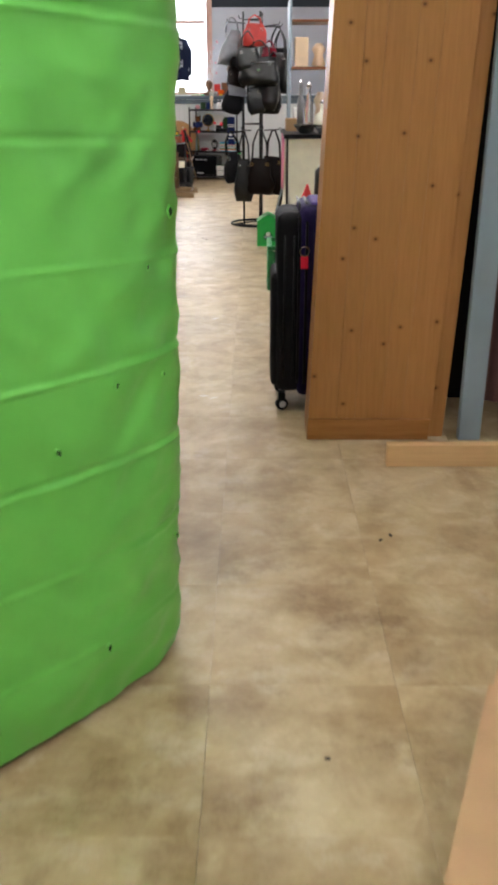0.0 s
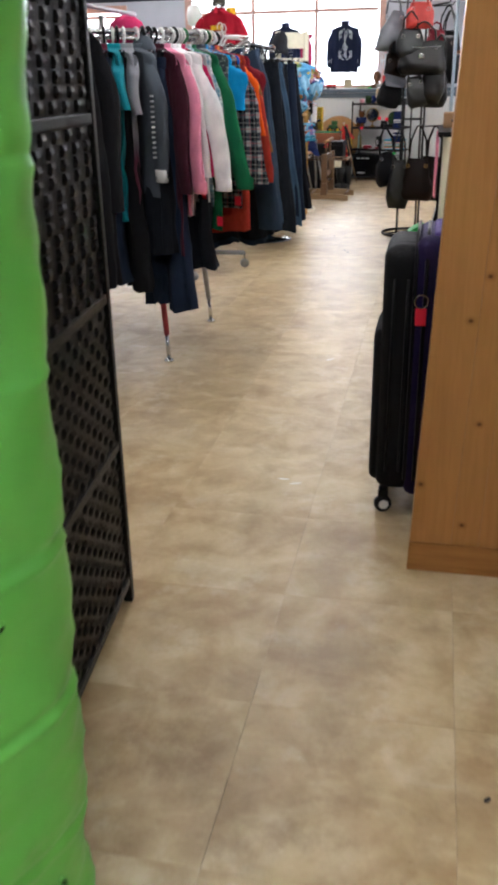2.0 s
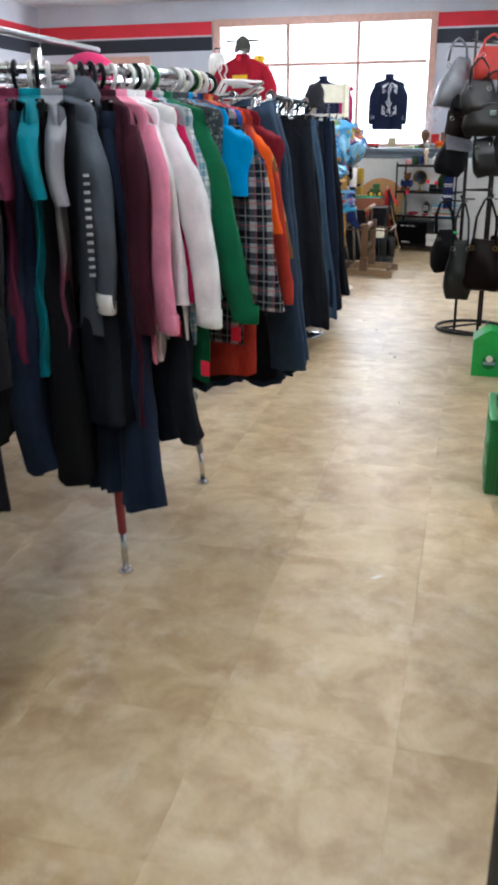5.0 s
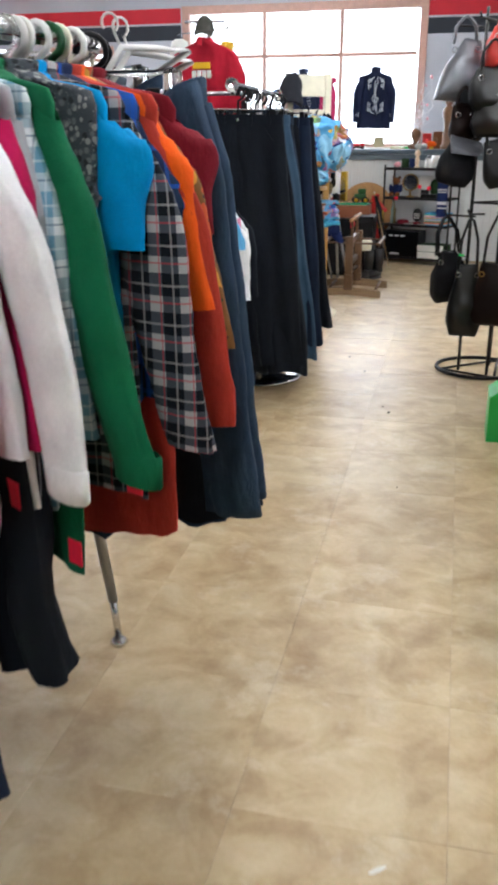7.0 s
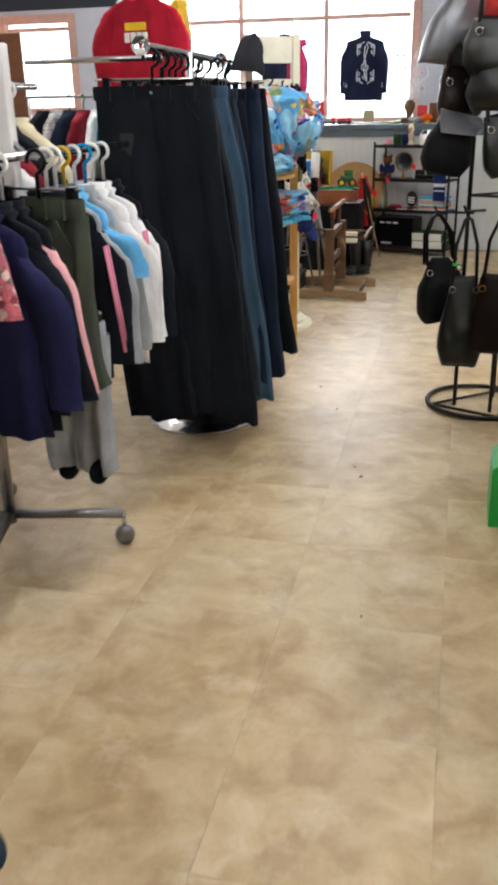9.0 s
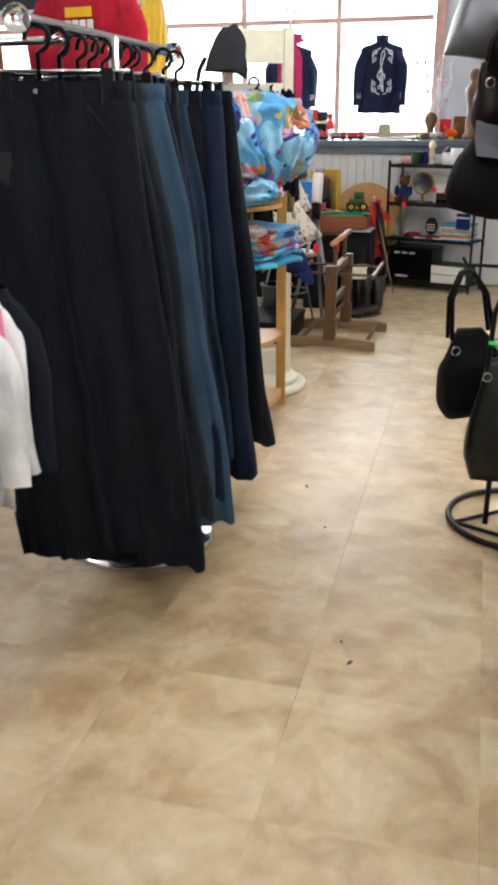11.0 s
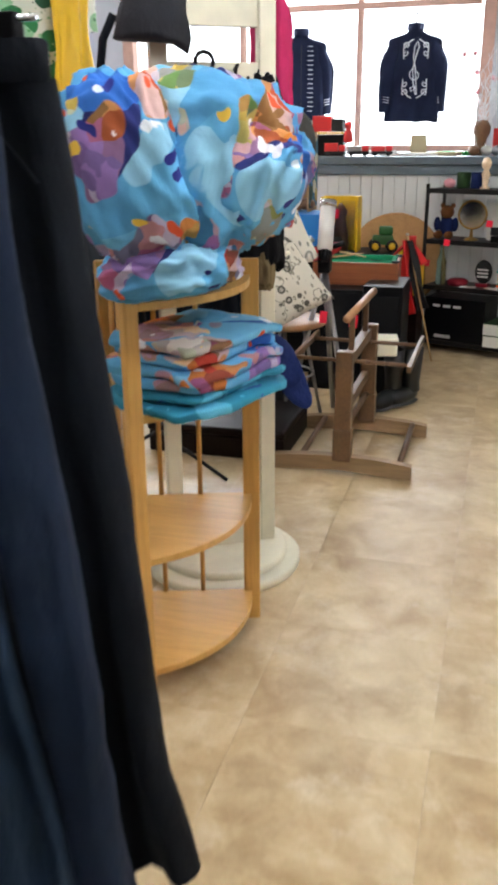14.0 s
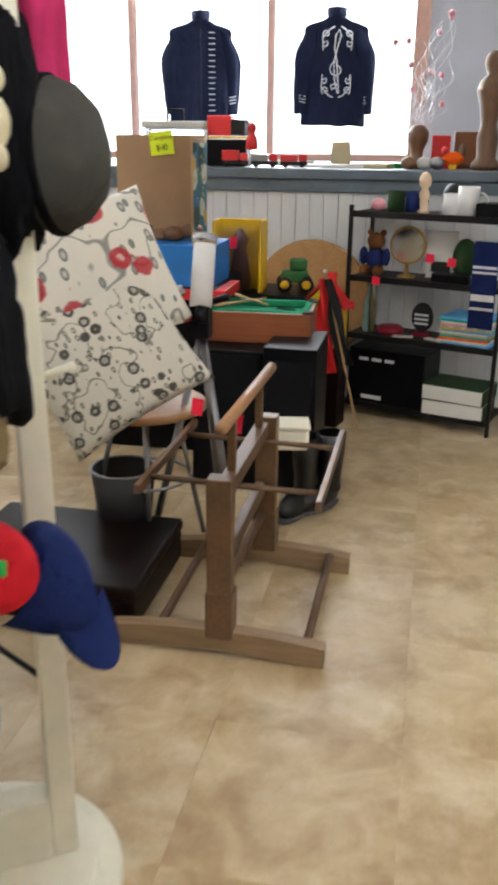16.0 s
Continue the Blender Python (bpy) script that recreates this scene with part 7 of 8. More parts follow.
part("rail", box(-0.235, 0.235, -0.15, -0.132, 0, 0.125, 0.004), M["table_brown"], ob)
part("rail", box(-0.235, 0.235, 0.132, 0.15, 0, 0.125, 0.004), M["table_brown"], ob)
part("rail", box(-0.235, -0.217, -0.131, 0.131, 0, 0.125, 0.004), M["table_brown"], ob)
part("rail", box(0.217, 0.235, -0.131, 0.131, 0, 0.125, 0.004), M["table_brown"], ob)
part("bed", box(-0.216, 0.216, -0.131, 0.131, 0.07, 0.105), M["baize"], ob)
for s in (-1, 1):
    part("cushion", box(-0.2, 0.2, s * 0.12 - 0.012, s * 0.12 + 0.012, 0.1055, 0.133, 0.004), M["baize"], ob)
    part("cushion", box(s * 0.205 - 0.012, s * 0.205 + 0.012, -0.105, 0.105, 0.1055, 0.133, 0.004), M["baize"], ob)
    for q in (-1, 1):
        part("corner_cap", lathe([(0.02, 0.1255), (0.022, 0.128), (0.02, 0.136)], 14, at=(s * 0.22, q * 0.135, 0)), M["ink"], ob)
part("cue", tube([(-0.17, -0.1, 0.14), (0.02, 0.09, 0.145)], [0.007, 0.004], 8), M["lumber"], ob, smooth=True)
part("cue", tube([(-0.12, 0.12, 0.15), (0.05, -0.08, 0.147)], [0.007, 0.004], 8), M["lumber"], ob, smooth=True)
part("triangle", tube([(0.07, 0.06, 0.11), (0.15, 0.02, 0.11), (0.08, -0.03, 0.11), (0.07, 0.06, 0.11)], 0.005, 6), M["ink"], ob)


# ---- boots and tub beside the speaker ----
def boot(x, y, rz):
    ob = thing("rubber_boot", "black rubber boot standing on the floor", "boot", pose(x, y, 0, 0, 0, rz), "boots by the speaker")
    part("shaft", loft([[(r * math.cos(2 * math.pi * k / 16), r * 1.1 * math.sin(2 * math.pi * k / 16) + 0.01, z) for k in range(16)] for r, z in ((0.045, 0.07), (0.042, 0.12), (0.05, 0.2), (0.055, 0.3), (0.05, 0.3))], cap=False), M["leather"], ob, smooth=True)
    part("foot", ball((0.0, -0.065, 0.05), 0.046, 0.125, 0.046), M["leather"], ob, smooth=True)
    part("sole", ball((0.0, -0.065, 0.012), 0.047, 0.13, 0.012), M["rubber"], ob, smooth=True)


boot(-0.96, 12.78, -18)
boot(-0.875, 12.84, -35)
ob = thing("plastic_tub", "cream plastic tub resting on the boots", "tub", pose(-1.0, 12.66, 0.302, 0, 0, 12))
part("tub", box(-0.065, 0.065, -0.06, 0.06, 0.0, 0.075, 0.015, seg=3), M["cream"], ob, smooth=True)
part("lid", box(-0.07, 0.07, -0.065, 0.065, 0.0755, 0.092, 0.006), M["cream"], ob, smooth=True)
ob = thing("clear_bin", "clear plastic bin behind the boots", "bin", pose(-0.89, 13.0, 0) @ Matrix.Diagonal((0.75, 0.75, 1, 1)))
part("tub", lathe([(0.05, 0), (0.052, 0.004), (0.065, 0.2), (0.06, 0.2), (0.048, 0.008)], 20), M["plastic_clear"], ob, smooth=True)

# ---- carton with train set and price sign ----
ob = thing("open_carton", "large open brown carton with printed scenic side", "box", pose(-1.78, 13.55, 0))
part("lid_back", box(-0.22, 0.2, 0.12, 0.126, 0.93, 1.37), M["card_dark"], ob)
part("lid_side", box(0.2005, 0.206, -0.12, 0.126, 0.93, 1.36), M["card"], ob)
part("printed_side", box(0.2065, 0.209, -0.1, 0.12, 0.95, 1.34), printed("scenic_print", "2a5a6a", ["1d6a58", "2d6aa8", "b89a3a", "1c3a2a", "b8b49a"], 12, 0.6), ob)
part("tray", box(-0.3, 0.32, -0.22, 0.1, 0.75, 0.925, 0.004), M["blue_box"], ob)
part("support_crate", box(-0.34, 0.34, -0.24, 0.3, 0.0, 0.749, 0.01), M["black"], ob)
part("red_base", box(-0.345, 0.38, -0.26, 0.05, 0.70, 0.745, 0.004), M["red"], ob)
for i in range(6):
    part("toy_rock", ball((-0.2 + 0.075 * i, -0.05 + 0.03 * (i % 2), 0.945 + 0.012 * (i % 3)), 0.055, 0.06, 0.035, 10, 6), M["carved"] if i > 2 else M["hole"], ob, smooth=True)
sg = part("price_sign", box(-0.055, 0.055, -0.002, 0.0, -0.1, 0.0), M["neon"], ob, "neon yellow price sign")
sg.matrix_basis = pose(0.0, 0.1, 1.385, 0, -6, 0)


def lettering(text, size, parent, m, mat):
    cu = bpy.data.curves.new("lettering", "FONT")
    cu.body, cu.size, cu.align_x = text, size, "CENTER"
    tmp = bpy.data.objects.new("tmp", cu)
    scene.collection.objects.link(tmp)
    bpy.context.view_layer.update()
    me = bpy.data.meshes.new_from_object(tmp.evaluated_get(bpy.context.evaluated_depsgraph_get()))
    bpy.data.objects.remove(tmp)
    me.materials.clear()
    me.materials.append(mat)
    o = new("lettering", me)
    o.parent = parent
    o.matrix_basis = m
    return o


lettering("Complete", 0.027, sg, pose(0, -0.003, -0.035, 90, 0, 0), M["ink"])
lettering("$40", 0.036, sg, pose(0, -0.003, -0.08, 90, 0, 0), M["ink"])

# ---- boxed toy, tractor, house, round board, flag ----
ob = thing("boxed_doll_toy", "boxed toy in a yellow window carton", "toy", pose(-1.46, 13.86, 0))
part("support", box(-0.16, 0.34, -0.1, 0.26, 0.0, 0.655, 0.006), M["black"], ob)
part("carton", box(-0.12, 0.12, 0.06, 0.1, 0.656, 0.99, 0.003), M["yellow"], ob)
for s in (-1, 1):
    part("carton_side", box(s * 0.113 - 0.006, s * 0.113 + 0.006, -0.06, 0.059, 0.656, 0.99, 0.003), M["yellow"], ob)
part("window_film", box(-0.1, 0.1, -0.055, -0.053, 0.68, 0.97), M["plastic_clear"], ob)
part("inner_toy", lathe([(0.05, 0), (0.055, 0.05), (0.04, 0.15), (0.03, 0.2), (0.045, 0.24), (0.01, 0.29)], 14, at=(0, 0.02, 0.66)), M["carved"], ob, smooth=True)
price_tag("the boxed toy", -1.47, 13.79, 0.92)
ob = thing("toy_tractor", "green toy tractor with yellow wheels", "toy", pose(-1.19, 13.92, 0.656, 0, 0, 12))
part("body", box(-0.07, 0.06, -0.035, 0.035, 0.04, 0.1, 0.015, seg=3), M["john_green"], ob, smooth=True)
part("cab", box(-0.03, 0.055, -0.034, 0.034, 0.1, 0.155, 0.015, seg=3), M["john_green"], ob, smooth=True)
for x, r in ((-0.055, 0.036), (0.05, 0.036)):
    for s in (-1, 1):
        wl = part("tyre", lathe([(r * 0.6, -0.014), (r, -0.012), (r, 0.012), (r * 0.6, 0.014)], 18), M["ink"], ob, smooth=True)
        wl.matrix_basis = pose(x, s * 0.048, r, 90, 0, 0)
        part("rim", lathe([(r * 0.1, -0.016), (r * 0.6, -0.0145), (r * 0.6, 0.0145), (r * 0.1, 0.016)], 14), M["yellow"], wl, smooth=True)
ob = thing("round_board", "round woven wicker board leaning on the wall", "board", pose(-1.16, 14.22, 0.0, -7, 0, 0))
part("face", lathe([(0.002, -0.012), (0.3, -0.012), (0.3, 0.012), (0.002, 0.012)], 56), M["wickerboard"], ob).matrix_basis = pose(0, 0, 0.55, 90, 0, 0)
part("rim", tube(arc((0, 0, 0.55), 0.305, 0, 360, 56), 0.012, 8), M["wickerboard"], ob, smooth=True)
part("easel_leg", box(-0.02, 0.02, -0.01, 0.01, 0.0, 0.26), M["brown_wood"], ob)
ob = thing("toy_house", "yellow plastic toy house with red roof", "toy", pose(-1.03, 13.88, 0.0, 0, 0, -14))
part("stand", box(-0.1, 0.1, -0.06, 0.06, 0, 0.4, 0.004), M["leather_brown"], ob)
part("wall", loft([[(-0.095, y, 0.401), (0.095, y, 0.401), (0.095, y, 0.6), (0.0, y, 0.7), (-0.095, y, 0.6)] for y in (-0.05, 0.05)]), M["yellow"], ob)
for s in (-1, 1):
    part("roof", loft([[(0, y, 0.712), (s * 0.115, y, 0.59), (s * 0.115, y, 0.602), (0, y, 0.728)] for y in (-0.06, 0.06)]), M["red"], ob)
part("chimney", box(0.01, 0.045, -0.02, 0.02, 0.70, 0.76, 0.003), M["red"], ob)
for x, z in ((-0.045, 0.54), (0.045, 0.54), (-0.045, 0.455)):
    pn = part("window", box(x - 0.024, x + 0.024, -0.054, -0.0505, z - 0.026, z + 0.026), M["ink"], ob)
    part("glazing_bar", box(x - 0.003, x + 0.003, -0.0565, -0.0542, z - 0.026, z + 0.026), M["yellow"], pn)
    part("glazing_bar", box(x - 0.024, x + 0.024, -0.0562, -0.0543, z - 0.003, z + 0.003), M["yellow"], pn)
ob = thing("hand_flag", "red and black flag on a thin pole leaning on the shelf", "flag")
part("pole", tube([(-0.83, 13.72, 0.01), (-1.02, 13.72, 0.78)], 0.0055, 8), M["lumber"], ob, smooth=True)
part("finial", ball((-1.022, 13.72, 0.785), 0.009, 0.009, 0.009, 8, 6), M["plastic_white"], ob, smooth=True)


def flag_strip(o0, o1, w0, w1):
    rows = []
    for j in range(13):
        v = j / 12
        px, pz = -1.012 + 0.10 * v, 0.75 - 0.42 * v
        rows.append([(px - 0.085 * (w0 + (w1 - w0) * u / 8) * (0.35 + 0.9 * v) + 0.012 * math.sin(6 * v + u) + 0.05 * v * 0, 13.712 + 0.02 * math.sin(u * 1.1 + 4 * v), pz - 0.05 * v * (w0 + (w1 - w0) * u / 8)) for u in range(9)])
    return loft(rows, cap=False, closed=False)


part("red_field", flag_strip(0, 1, 0.25, 1.2), M["red"], ob, smooth=True)
part("black_field", flag_strip(0, 1, -0.5, 0.25), M["ink"], ob, smooth=True)

# ---- black metal shelf, turned a little to the room ----
SH = pose(-0.945, 14.07, 0, 0, 0, -19)
ob = thing("metal_shelf", "black metal four-tier shelf with wooden boards", "shelf", SH)
SW, SD = 0.77, 0.27
for x in (0.0, SW):
    for y in (0.0, SD):
        part("post", box(x - 0.009, x + 0.009, y - 0.009, y + 0.009, 0, 1.06, 0.002), M["black_metal"], ob)
LV = (0.075, 0.43, 0.72, 1.03)
for z in LV:
    part("shelf_board", box(0.0095, SW - 0.0095, 0.005, SD - 0.005, z - 0.022, z, 0.003), M["leather_brown"], ob)
    part("front_rail", box(0.01, SW - 0.01, -0.006, 0.004, z - 0.026, z + 0.004), M["black_metal"], ob)


def on_shelf(x, y, level, rz=0.0):
    return SH @ pose(x, y, LV[level] + 0.0005, 0, 0, rz)


ob = thing("bobblehead", "painted ceramic sports figurine on the shelf", "figurine", on_shelf(0.33, 0.1, 3))
part("figure", lathe([(0.03, 0), (0.03, 0.012), (0.017, 0.014), (0.02, 0.06), (0.027, 0.09), (0.014, 0.112), (0.027, 0.13), (0.03, 0.155), (0.02, 0.18), (0.004, 0.188)], 18), M["skin"], ob, smooth=True)
ob = thing("small_figurine", "small pink and white animal figurine", "figurine", on_shelf(0.1, 0.1, 3))
part("figure", ball((0, 0, 0.03), 0.04, 0.025, 0.03), M["pink_bud"], ob, smooth=True)
for x, mt, lab, r in ((0.17, "hole", "dark green mug with round emblem", 0.042), (0.26, "c_capnavy", "navy blue mug on the shelf", 0.04), (0.47, "plastic_white", "white ceramic mug with a handle", 0.045), (0.545, "plastic_white", "large white beer stein", 0.05)):
    ob = thing("mug", lab, "mug", on_shelf(x, 0.15 if x < 0.3 else 0.1, 3, 20), "mugs on the shelf")
    h = 0.13 if x > 0.5 else 0.095
    part("cup", lathe([(r * 0.9, 0), (r, 0.004), (r, h), (r * 0.92, h), (r * 0.85, 0.01)], 22), M[mt], ob, smooth=True)
    part("handle", tube(arc((r, 0, h * 0.5), h * 0.28, 90, -90, 8), 0.006, 6), M[mt], ob, smooth=True)
ob = thing("black_helmet", "small glossy black souvenir helmet", "ornament", on_shelf(0.44, 0.2, 3))
part("dome", ball((0, 0, 0.07), 0.055, 0.05, 0.07), M["leather"], ob, smooth=True)
tagged(part("black_carton", box(0.6, 0.75, 0.04, 0.2, LV[3], LV[3] + 0.06, 0.003), M["black"]), "black carton with a red tag on the shelf", "box").matrix_basis = SH
ob = thing("teddy_bear", "brown teddy bear in a navy jumper on the shelf", "toy", on_shelf(0.1, 0.1, 2))
part("jumper", ball((0, 0, 0.075), 0.05, 0.045, 0.06), M["c_capnavy"], ob, smooth=True)
part("head", ball((0, -0.005, 0.165), 0.045, 0.04, 0.042), M["teddy"], ob, smooth=True)
for s in (-1, 1):
    part("ear", ball((s * 0.035, 0, 0.205), 0.016, 0.01, 0.016, 8, 6), M["teddy"], ob, smooth=True)
    part("arm", ball((s * 0.06, -0.015, 0.09), 0.022, 0.025, 0.045, 10, 6), M["c_capnavy"], ob, smooth=True)
    part("leg", ball((s * 0.035, -0.05, 0.027), 0.024, 0.05, 0.026, 10, 6), M["teddy"], ob, smooth=True)
ob = thing("table_mirror", "round brass table mirror on a foot", "mirror", on_shelf(0.27, 0.09, 2, 12))
part("rim", tube(arc((0, 0, 0.155), 0.085, 0, 360, 36), 0.007, 8), M["gold"], ob, smooth=True)
part("glass", lathe([(0.002, -0.003), (0.083, -0.003), (0.083, 0.003), (0.002, 0.003)], 36), M["mirror"], ob).matrix_basis = pose(0, 0, 0.155, 90, 0, 0)
part("foot", lathe([(0.045, 0), (0.046, 0.006), (0.012, 0.02), (0.008, 0.066)], 20), M["gold"], ob, smooth=True)
ob = thing("picture_box", "white printed box leaning on the shelf", "box", on_shelf(0.42, 0.17, 2, 8))
part("carton", box(-0.075, 0.075, -0.015, 0.015, 0, 0.225, 0.002), M["paper"], ob)
part("print", box(-0.05, 0.045, -0.0175, -0.0155, 0.03, 0.08), M["ink"], ob)
ob = thing("dark_ornament", "dark green carved stone ornament", "ornament", on_shelf(0.54, 0.15, 2))
part("body", ball((0, 0, 0.1), 0.065, 0.05, 0.1), M["hole"], ob, smooth=True)
tagged(part("flat_case", box(0.42, 0.6, 0.02, 0.1, LV[2], LV[2] + 0.04, 0.004), M["black"]), "flat black case on the shelf", "case").matrix_basis = SH
ob = thing("brass_cup", "small brass trophy cup on the shelf", "cup", on_shelf(0.66, 0.08, 2))
part("cup", lathe([(0.025, 0), (0.026, 0.006), (0.008, 0.02), (0.01, 0.04), (0.03, 0.08), (0.027, 0.08), (0.006, 0.045)], 18), M["gold"], ob, smooth=True)
ob = thing("team_scarf", "navy and white knitted scarf hung over the shelf edge", "scarf", on_shelf(0.69, -0.012, 2))
part("knit", loft([[(x, -0.014 - 0.004 * math.sin(40 * x), z) for x in [-0.06 + 0.012 * i for i in range(11)]] for z in [0.21 - 0.05 * j for j in range(9)]], cap=False, closed=False), M["c_capnavy"], ob, smooth=True)
for z, h in ((0.10, 0.012), (0.075, 0.01), (-0.03, 0.03), (-0.09, 0.012)):
    part("white_band", box(-0.055, 0.055, -0.021, -0.019, z - h, z), M["white_print"], ob)
ob = thing("glass_bottle", "pale green glass bottle with red tag", "bottle", on_shelf(0.085, 0.09, 1))
part("body", lathe([(0.03, 0), (0.034, 0.005), (0.032, 0.07), (0.028, 0.1), (0.033, 0.14), (0.014, 0.2), (0.013, 0.24), (0.016, 0.245)], 20), clear("green_glass", (0.55, 0.8, 0.74, 1), 0.05), ob, smooth=True)
ob = thing("trinket_dish", "red-brown lidded dish on the shelf", "dish", on_shelf(0.2, 0.1, 1))
part("dish", lathe([(0.06, 0), (0.068, 0.01), (0.068, 0.03), (0.05, 0.042), (0.01, 0.046)], 24), M["leather_wine"], ob, smooth=True)
ob = thing("plaque", "oval black plaque on a red foot", "plaque", on_shelf(0.36, 0.12, 1))
part("shield", ball((0, 0, 0.095), 0.058, 0.014, 0.075), M["ink"], ob, smooth=True)
part("foot", box(-0.04, 0.04, -0.025, 0.025, 0, 0.022, 0.003), M["leather_wine"], ob)
for i in range(3):
    part("print_bar", box(-0.035, 0.035, -0.017, -0.0135, 0.06 + 0.022 * i, 0.07 + 0.022 * i), M["white_print"], ob)
for i, (x, y) in enumerate(((0.29, 0.05), (0.45, 0.06))):
    tagged(part("paper_slip", box(-0.05, 0.05, -0.02, 0.02, 0, 0.006, 0.001), M["paper"]), "small white paper slip on the shelf", "paper", "papers on the shelf").matrix_basis = on_shelf(x, y, 1, 15 - 30 * i)
rng = random.Random(8)
z = LV[1] + 0.001
for i in range(13):
    mt = ["c_skyblue", "paper", "c_orange", "c_turq", "manila", "paper", "c_skyblue", "yellow", "c_plaid2", "pink_bud", "paper", "c_turq", "c_skyblue"][i]
    h = rng.uniform(0.007, 0.012)
    o = part("book", box(-0.12, 0.12, -0.11, 0.11, 0, h, 0.0012), M[mt])
    o.matrix_basis = SH @ pose(0.605 + rng.uniform(-0.008, 0.008), 0.135, z, 0, 0, rng.uniform(-4, 4))
    tagged(o, "thin picture book in a stack on the shelf", "book", "stack of picture books")
    z += h + 0.0008
ob = thing("black_gift_box", "black printed gift box on the lowest shelf", "box", on_shelf(0.23, 0.13, 0))
part("carton", box(-0.21, 0.2, -0.12, 0.12, 0, 0.28, 0.004), M["black"], ob)
part("white_label", box(-0.13, -0.02, -0.1225, -0.1202, 0.02, 0.04), M["white_print"], ob)
for i in range(3):
    part("print_bar", box(-0.15 + 0.07 * i, -0.1 + 0.07 * i, -0.1222, -0.1203, 0.22, 0.236), M["white_print"], ob)
for k in range(2):
    ob = thing("white_carton", "flat carton with white side and dark printed lid", "box", on_shelf(0.585, 0.11, 0) @ pose(0, 0, 0.075 * k, 0, 0, 2 - 3 * k), "cartons on the lowest shelf")
    part("tray", box(-0.15, 0.15, -0.12, 0.12, 0, 0.07, 0.003), M["paper"], ob)
    part("printed_end", box(0.1505, 0.153, -0.12, 0.12, 0.002, 0.068), M["hole"], ob)
    part("lid", box(-0.149, 0.15, -0.119, 0.119, 0.0702, 0.0735), M["hole"], ob)
for x, y, z in ((-0.80, 14.0, 0.73), (-0.55, 13.9, 0.86), (-0.45, 13.85, 0.85), (-0.92, 14.03, 0.6)):
    price_tag("a shelf item", x, y - 0.02, z, "tag", 0.04, 0.04, -19)

# ---- ledge with toys and ornaments ----
LZ = 1.2155
ob = thing("organizer_box", "clear plastic organizer with grey lid on the ledge", "box", pose(-1.98, 14.62, LZ))
part("tub", box(-0.17, 0.17, -0.1, 0.12, 0, 0.19, 0.012, seg=3), M["plastic_clear"], ob, smooth=True)
part("lid", box(-0.18, 0.18, -0.11, 0.13, 0.191, 0.23, 0.012, seg=3), M["grey_white"], ob, smooth=True)
part("handle", tube([(-0.06, 0, 0.23), (-0.06, 0, 0.29), (0.03, 0, 0.29), (0.03, 0, 0.23)], 0.008, 8), M["black"], ob, smooth=True)
ob = thing("toy_set_box", "red and yellow toy set box on the ledge", "box", pose(-1.69, 14.62, LZ))
part("carton", box(-0.11, 0.11, -0.06, 0.08, 0, 0.14, 0.003), M["black"], ob)
part("yellow_band", box(-0.112, 0.112, -0.062, 0.082, 0.141, 0.155, 0.002), M["yellow"], ob)
part("red_panel", box(-0.11, 0.02, -0.05, 0.07, 0.156, 0.26, 0.003), M["red"], ob)
part("dark_panel", box(0.022, 0.1, -0.05, 0.07, 0.156, 0.24, 0.003), M["ink"], ob)
ob = thing("toy_figure", "small toy figure in red coat", "toy", pose(-1.54, 14.52, LZ + 0.085))
part("figure", lathe([(0.02, 0), (0.035, 0.01), (0.03, 0.06), (0.016, 0.085), (0.024, 0.1), (0.024, 0.125), (0.008, 0.14)], 14), M["red"], ob, smooth=True)
for i in range(3):
    ob = thing("toy_truck", "small red and black toy truck on the ledge", "toy", pose(-1.62 + 0.16 * i, 14.47, LZ, 0, 0, 6), "toy trucks on the ledge")
    part("chassis", box(-0.072, 0.072, -0.025, 0.025, 0.012, 0.03, 0.003), M["ink"], ob)
    part("body", box(-0.07, 0.02, -0.026, 0.026, 0.031, 0.065 + (0.019 if i == 0 else 0), 0.004), M["red"] if i != 1 else M["steel"], ob)
    part("cab", box(0.025, 0.07, -0.026, 0.026, 0.031, 0.07, 0.008), M["red"], ob)
    for x in (-0.045, 0.045):
        part("wheel", tube([(x, -0.03, 0.014), (x, 0.03, 0.014)], 0.014, 12), M["ink"], ob, smooth=True)
ob = thing("paper_bag", "small kraft paper card standing on the ledge", "card", pose(-1.15, 15.4, LZ))
part("bag", loft([[(-0.06 * k, -0.025, z), (0.06 * k, -0.025, z), (0.06 * k, 0.025 * k, z), (-0.06 * k, 0.025 * k, z)] for k, z in ((1, 0), (1.02, 0.06), (0.9, 0.13))]), M["manila"], ob)
for i, (x, y, mt) in enumerate(((-1.25, 14.7, "paper"), (-1.05, 14.6, "paper"), (-0.9, 14.62, "manila"), (-0.82, 14.75, "green_plastic"), (-1.38, 14.9, "paper"))):
    tagged(part("leaflet", box(-0.11, 0.11, -0.08, 0.08, 0, 0.012 + 0.004 * i, 0.002), M[mt]), "flat leaflet lying on the ledge", "leaflet", "leaflets on the ledge").matrix_basis = pose(x, y, LZ, 0, 0, 20 - 17 * i)
ob = thing("wooden_bust", "dark carved wooden bust on the ledge", "statue", pose(-0.665, 14.66, LZ))
part("bust", lathe([(0.05, 0), (0.055, 0.02), (0.03, 0.06), (0.035, 0.1), (0.055, 0.14), (0.058, 0.18), (0.035, 0.215), (0.005, 0.225)], 18), M["carved"], ob, smooth=True)
tagged(part("red_tin", box(-0.59, -0.49, 14.75, 14.85, LZ, LZ + 0.17, 0.006), M["red"]), "red tin box on the ledge", "tin")
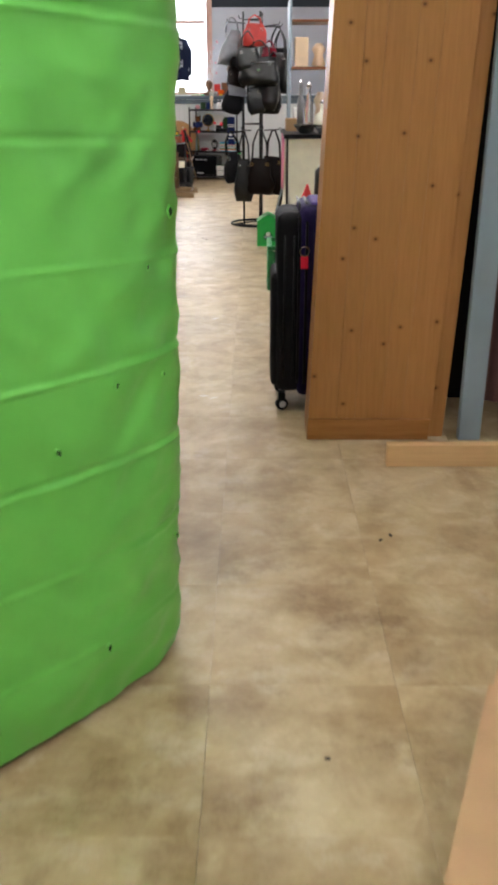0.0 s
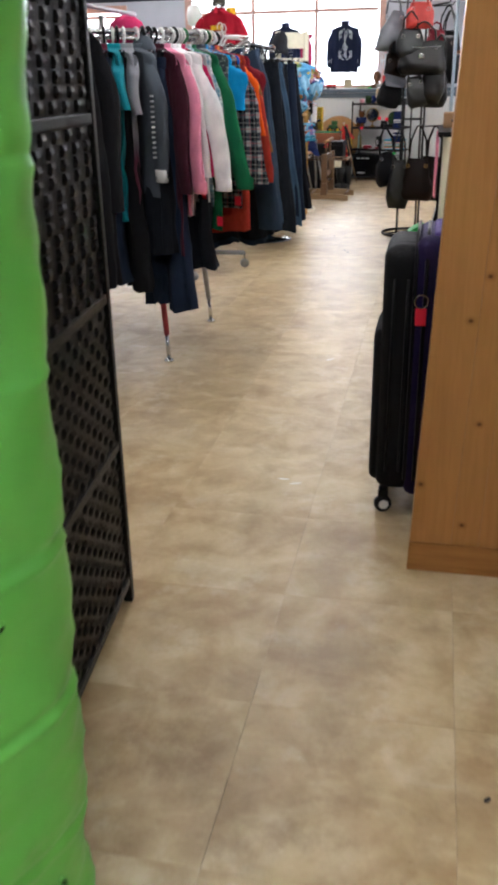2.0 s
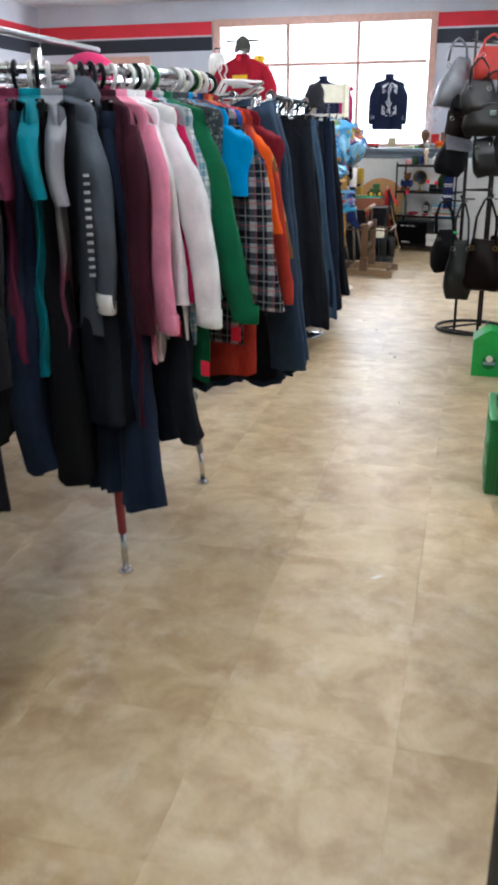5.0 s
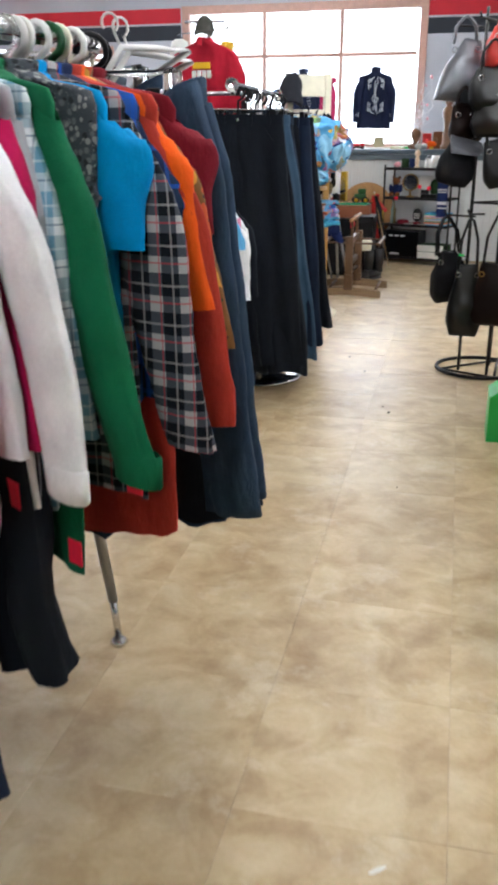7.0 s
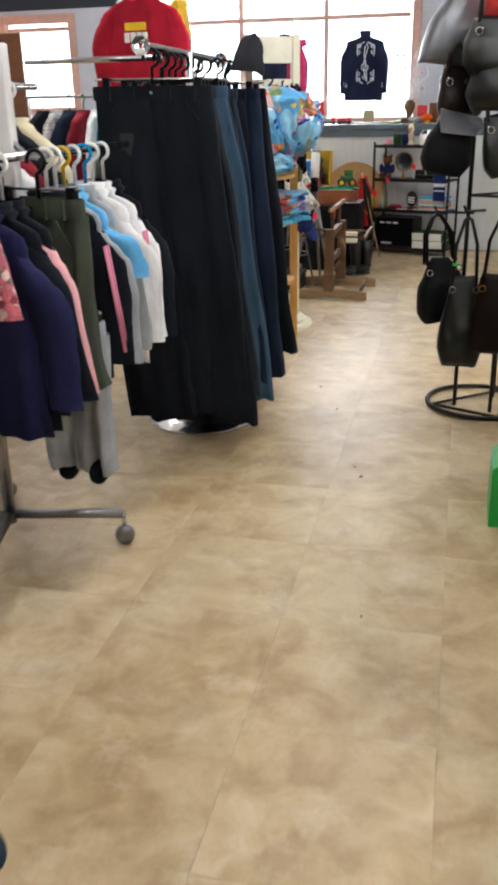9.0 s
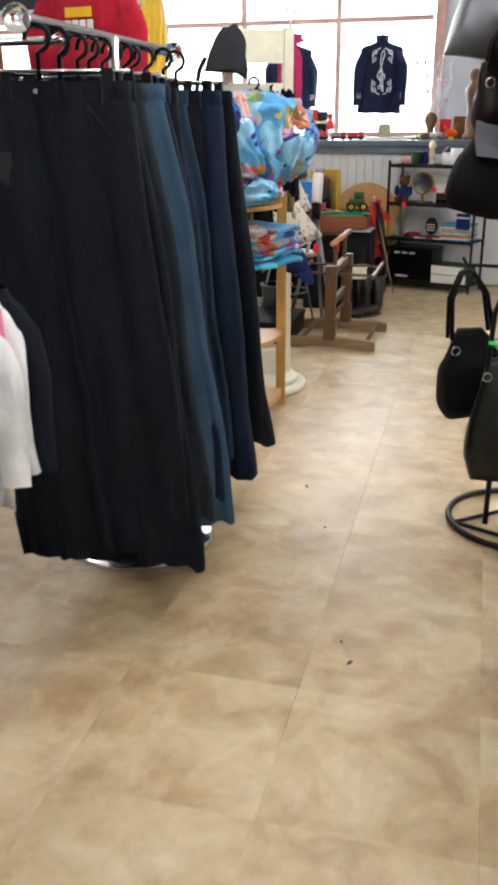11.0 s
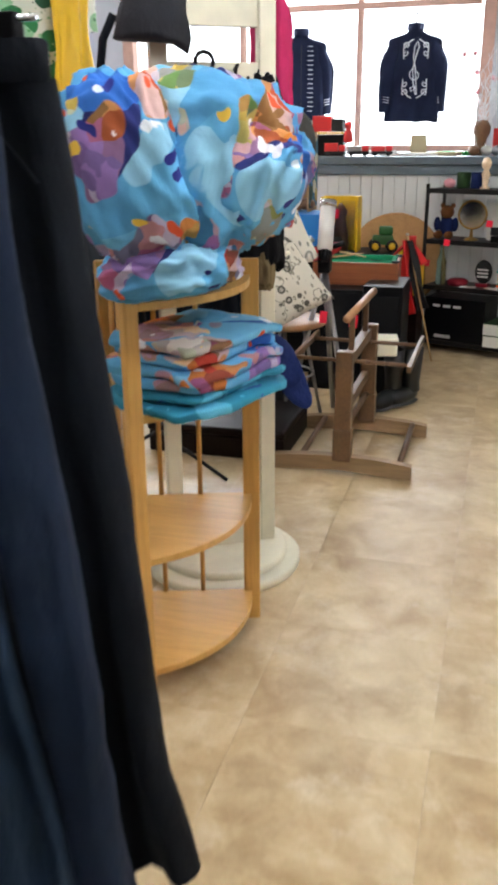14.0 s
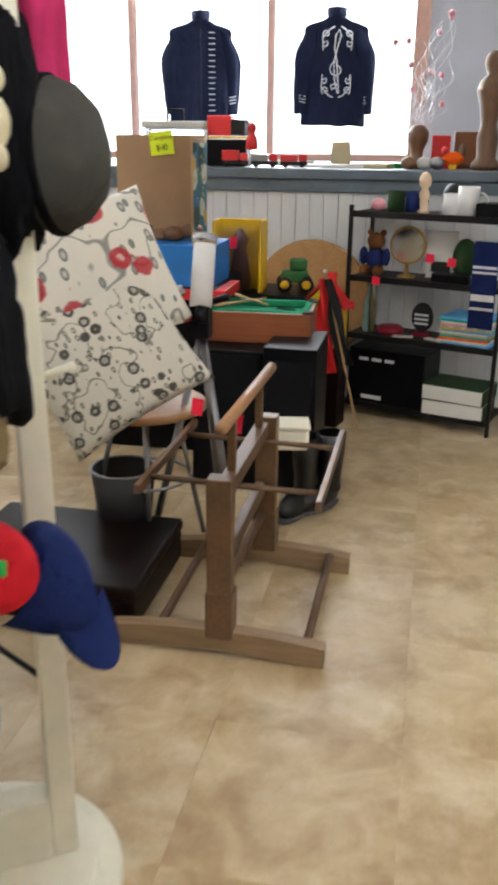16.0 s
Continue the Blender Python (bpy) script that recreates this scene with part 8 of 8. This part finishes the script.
tagged(part("wood_crate", box(-0.47, -0.33, 14.78, 14.95, LZ, LZ + 0.19, 0.006), M["brown_wood"]), "small wooden picture box on the ledge", "box")
ob = thing("toy_rooster", "painted wooden rooster on the ledge", "ornament", pose(-0.475, 14.52, LZ))
part("body", ball((0, 0, 0.055), 0.055, 0.03, 0.035), M["c_orange"], ob, smooth=True)
part("tail", ball((0.045, 0, 0.095), 0.018, 0.012, 0.035, 8, 6), M["carved"], ob, smooth=True)
part("head", ball((-0.045, 0, 0.095), 0.017, 0.014, 0.02, 8, 6), M["red"], ob, smooth=True)
part("foot", box(-0.02, 0.02, -0.015, 0.015, 0, 0.03, 0.003), M["yellow"], ob)
for i, (x, mt) in enumerate(((-0.7, "carved"), (-0.62, "grey_white"), (-0.555, "steel"))):
    o = part("pebble_ornament", ball((x, 14.5, LZ + 0.032), 0.04, 0.03, 0.032), M[mt], smooth=True)
    tagged(o, "small rounded stone ornament on the ledge", "ornament", "ornaments on the ledge")
o = part("carved_statue", lathe([(0.07, 0), (0.075, 0.03), (0.05, 0.06), (0.055, 0.16), (0.04, 0.22), (0.05, 0.3), (0.075, 0.38), (0.06, 0.43), (0.03, 0.46), (0.045, 0.5), (0.045, 0.54), (0.02, 0.57)], 20, at=(-0.31, 14.58, LZ)), M["carved"], smooth=True)
tagged(o, "tall carved brown wooden statue on the ledge", "statue")
# silver twig bouquet with pale buds
ob = thing("twig_bouquet", "bouquet of curly silver twigs with pink buds in a vase", "bouquet", pose(-0.67, 14.86, LZ))
part("vase", lathe([(0.035, 0), (0.04, 0.01), (0.03, 0.1), (0.038, 0.16), (0.034, 0.16), (0.028, 0.1)], 18), M["glass_thing"], ob, smooth=True)
rng = random.Random(12)
for i in range(34):
    a, sp = rng.uniform(0, 6.28), rng.uniform(0.05, 0.2)
    h = rng.uniform(0.3, 0.78)
    pts = []
    for k in range(22):
        u = k / 21
        cr = 0.035 * u * math.sin(16 * u + a * 3)
        pts.append((sp * u ** 1.4 * math.cos(a) + cr, sp * u ** 1.4 * math.sin(a) + 0.028 * u * math.cos(13 * u + a), 0.02 + h * u))
    tw = part("twig", tube(pts, [0.0036 - 0.0018 * k / 21 for k in range(22)], 5), M["twig"], ob, smooth=True)
    if i % 3 == 0:
        part("bud", ball(pts[-1], 0.015, 0.015, 0.017, 8, 6), M["pink_bud"], tw, smooth=True)

tagged(part("brown_board", box(-6.0, -5.5, 15.85, 15.88, LZ, 2.3, 0.004), M["brown_wood"]), "brown wooden board standing on the ledge", "board")

# ---- floor tiles: each a piece, the far ones joined ----
TW = 0.457
floor_ob = bpy.data.objects["floor"]


def tile_bm(bm, x, y, lift):
    g = 0.00015
    a, b, z = TW / 2 - g, TW / 2 - g - 0.0003, 0.0
    rings = [[(x + sx * r, y + sy * r, zz + lift) for sx, sy in ((-1, -1), (1, -1), (1, 1), (-1, 1))] for r, zz in ((a, -0.005), (a, -0.0012), (b, 0.0))]
    return loft(rings, cap=True, bm=bm)


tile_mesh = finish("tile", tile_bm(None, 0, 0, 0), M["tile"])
rest = bmesh.new()
rng = random.Random(4)
for i in range(-14, 7):
    for j in range(-19, 23):
        x, y = -0.526 + TW * (i + 0.5), 6.439 + TW * (j + 0.5)
        if x < X0 + 0.1 or x > X1 - 0.1 or y > LY or y < Y0 + 0.1:
            continue
        if -1.65 < x < 0.75 and 0.6 < y < 14.4 or (-2.2 < x < 1.0 and 5.0 < y < 10):
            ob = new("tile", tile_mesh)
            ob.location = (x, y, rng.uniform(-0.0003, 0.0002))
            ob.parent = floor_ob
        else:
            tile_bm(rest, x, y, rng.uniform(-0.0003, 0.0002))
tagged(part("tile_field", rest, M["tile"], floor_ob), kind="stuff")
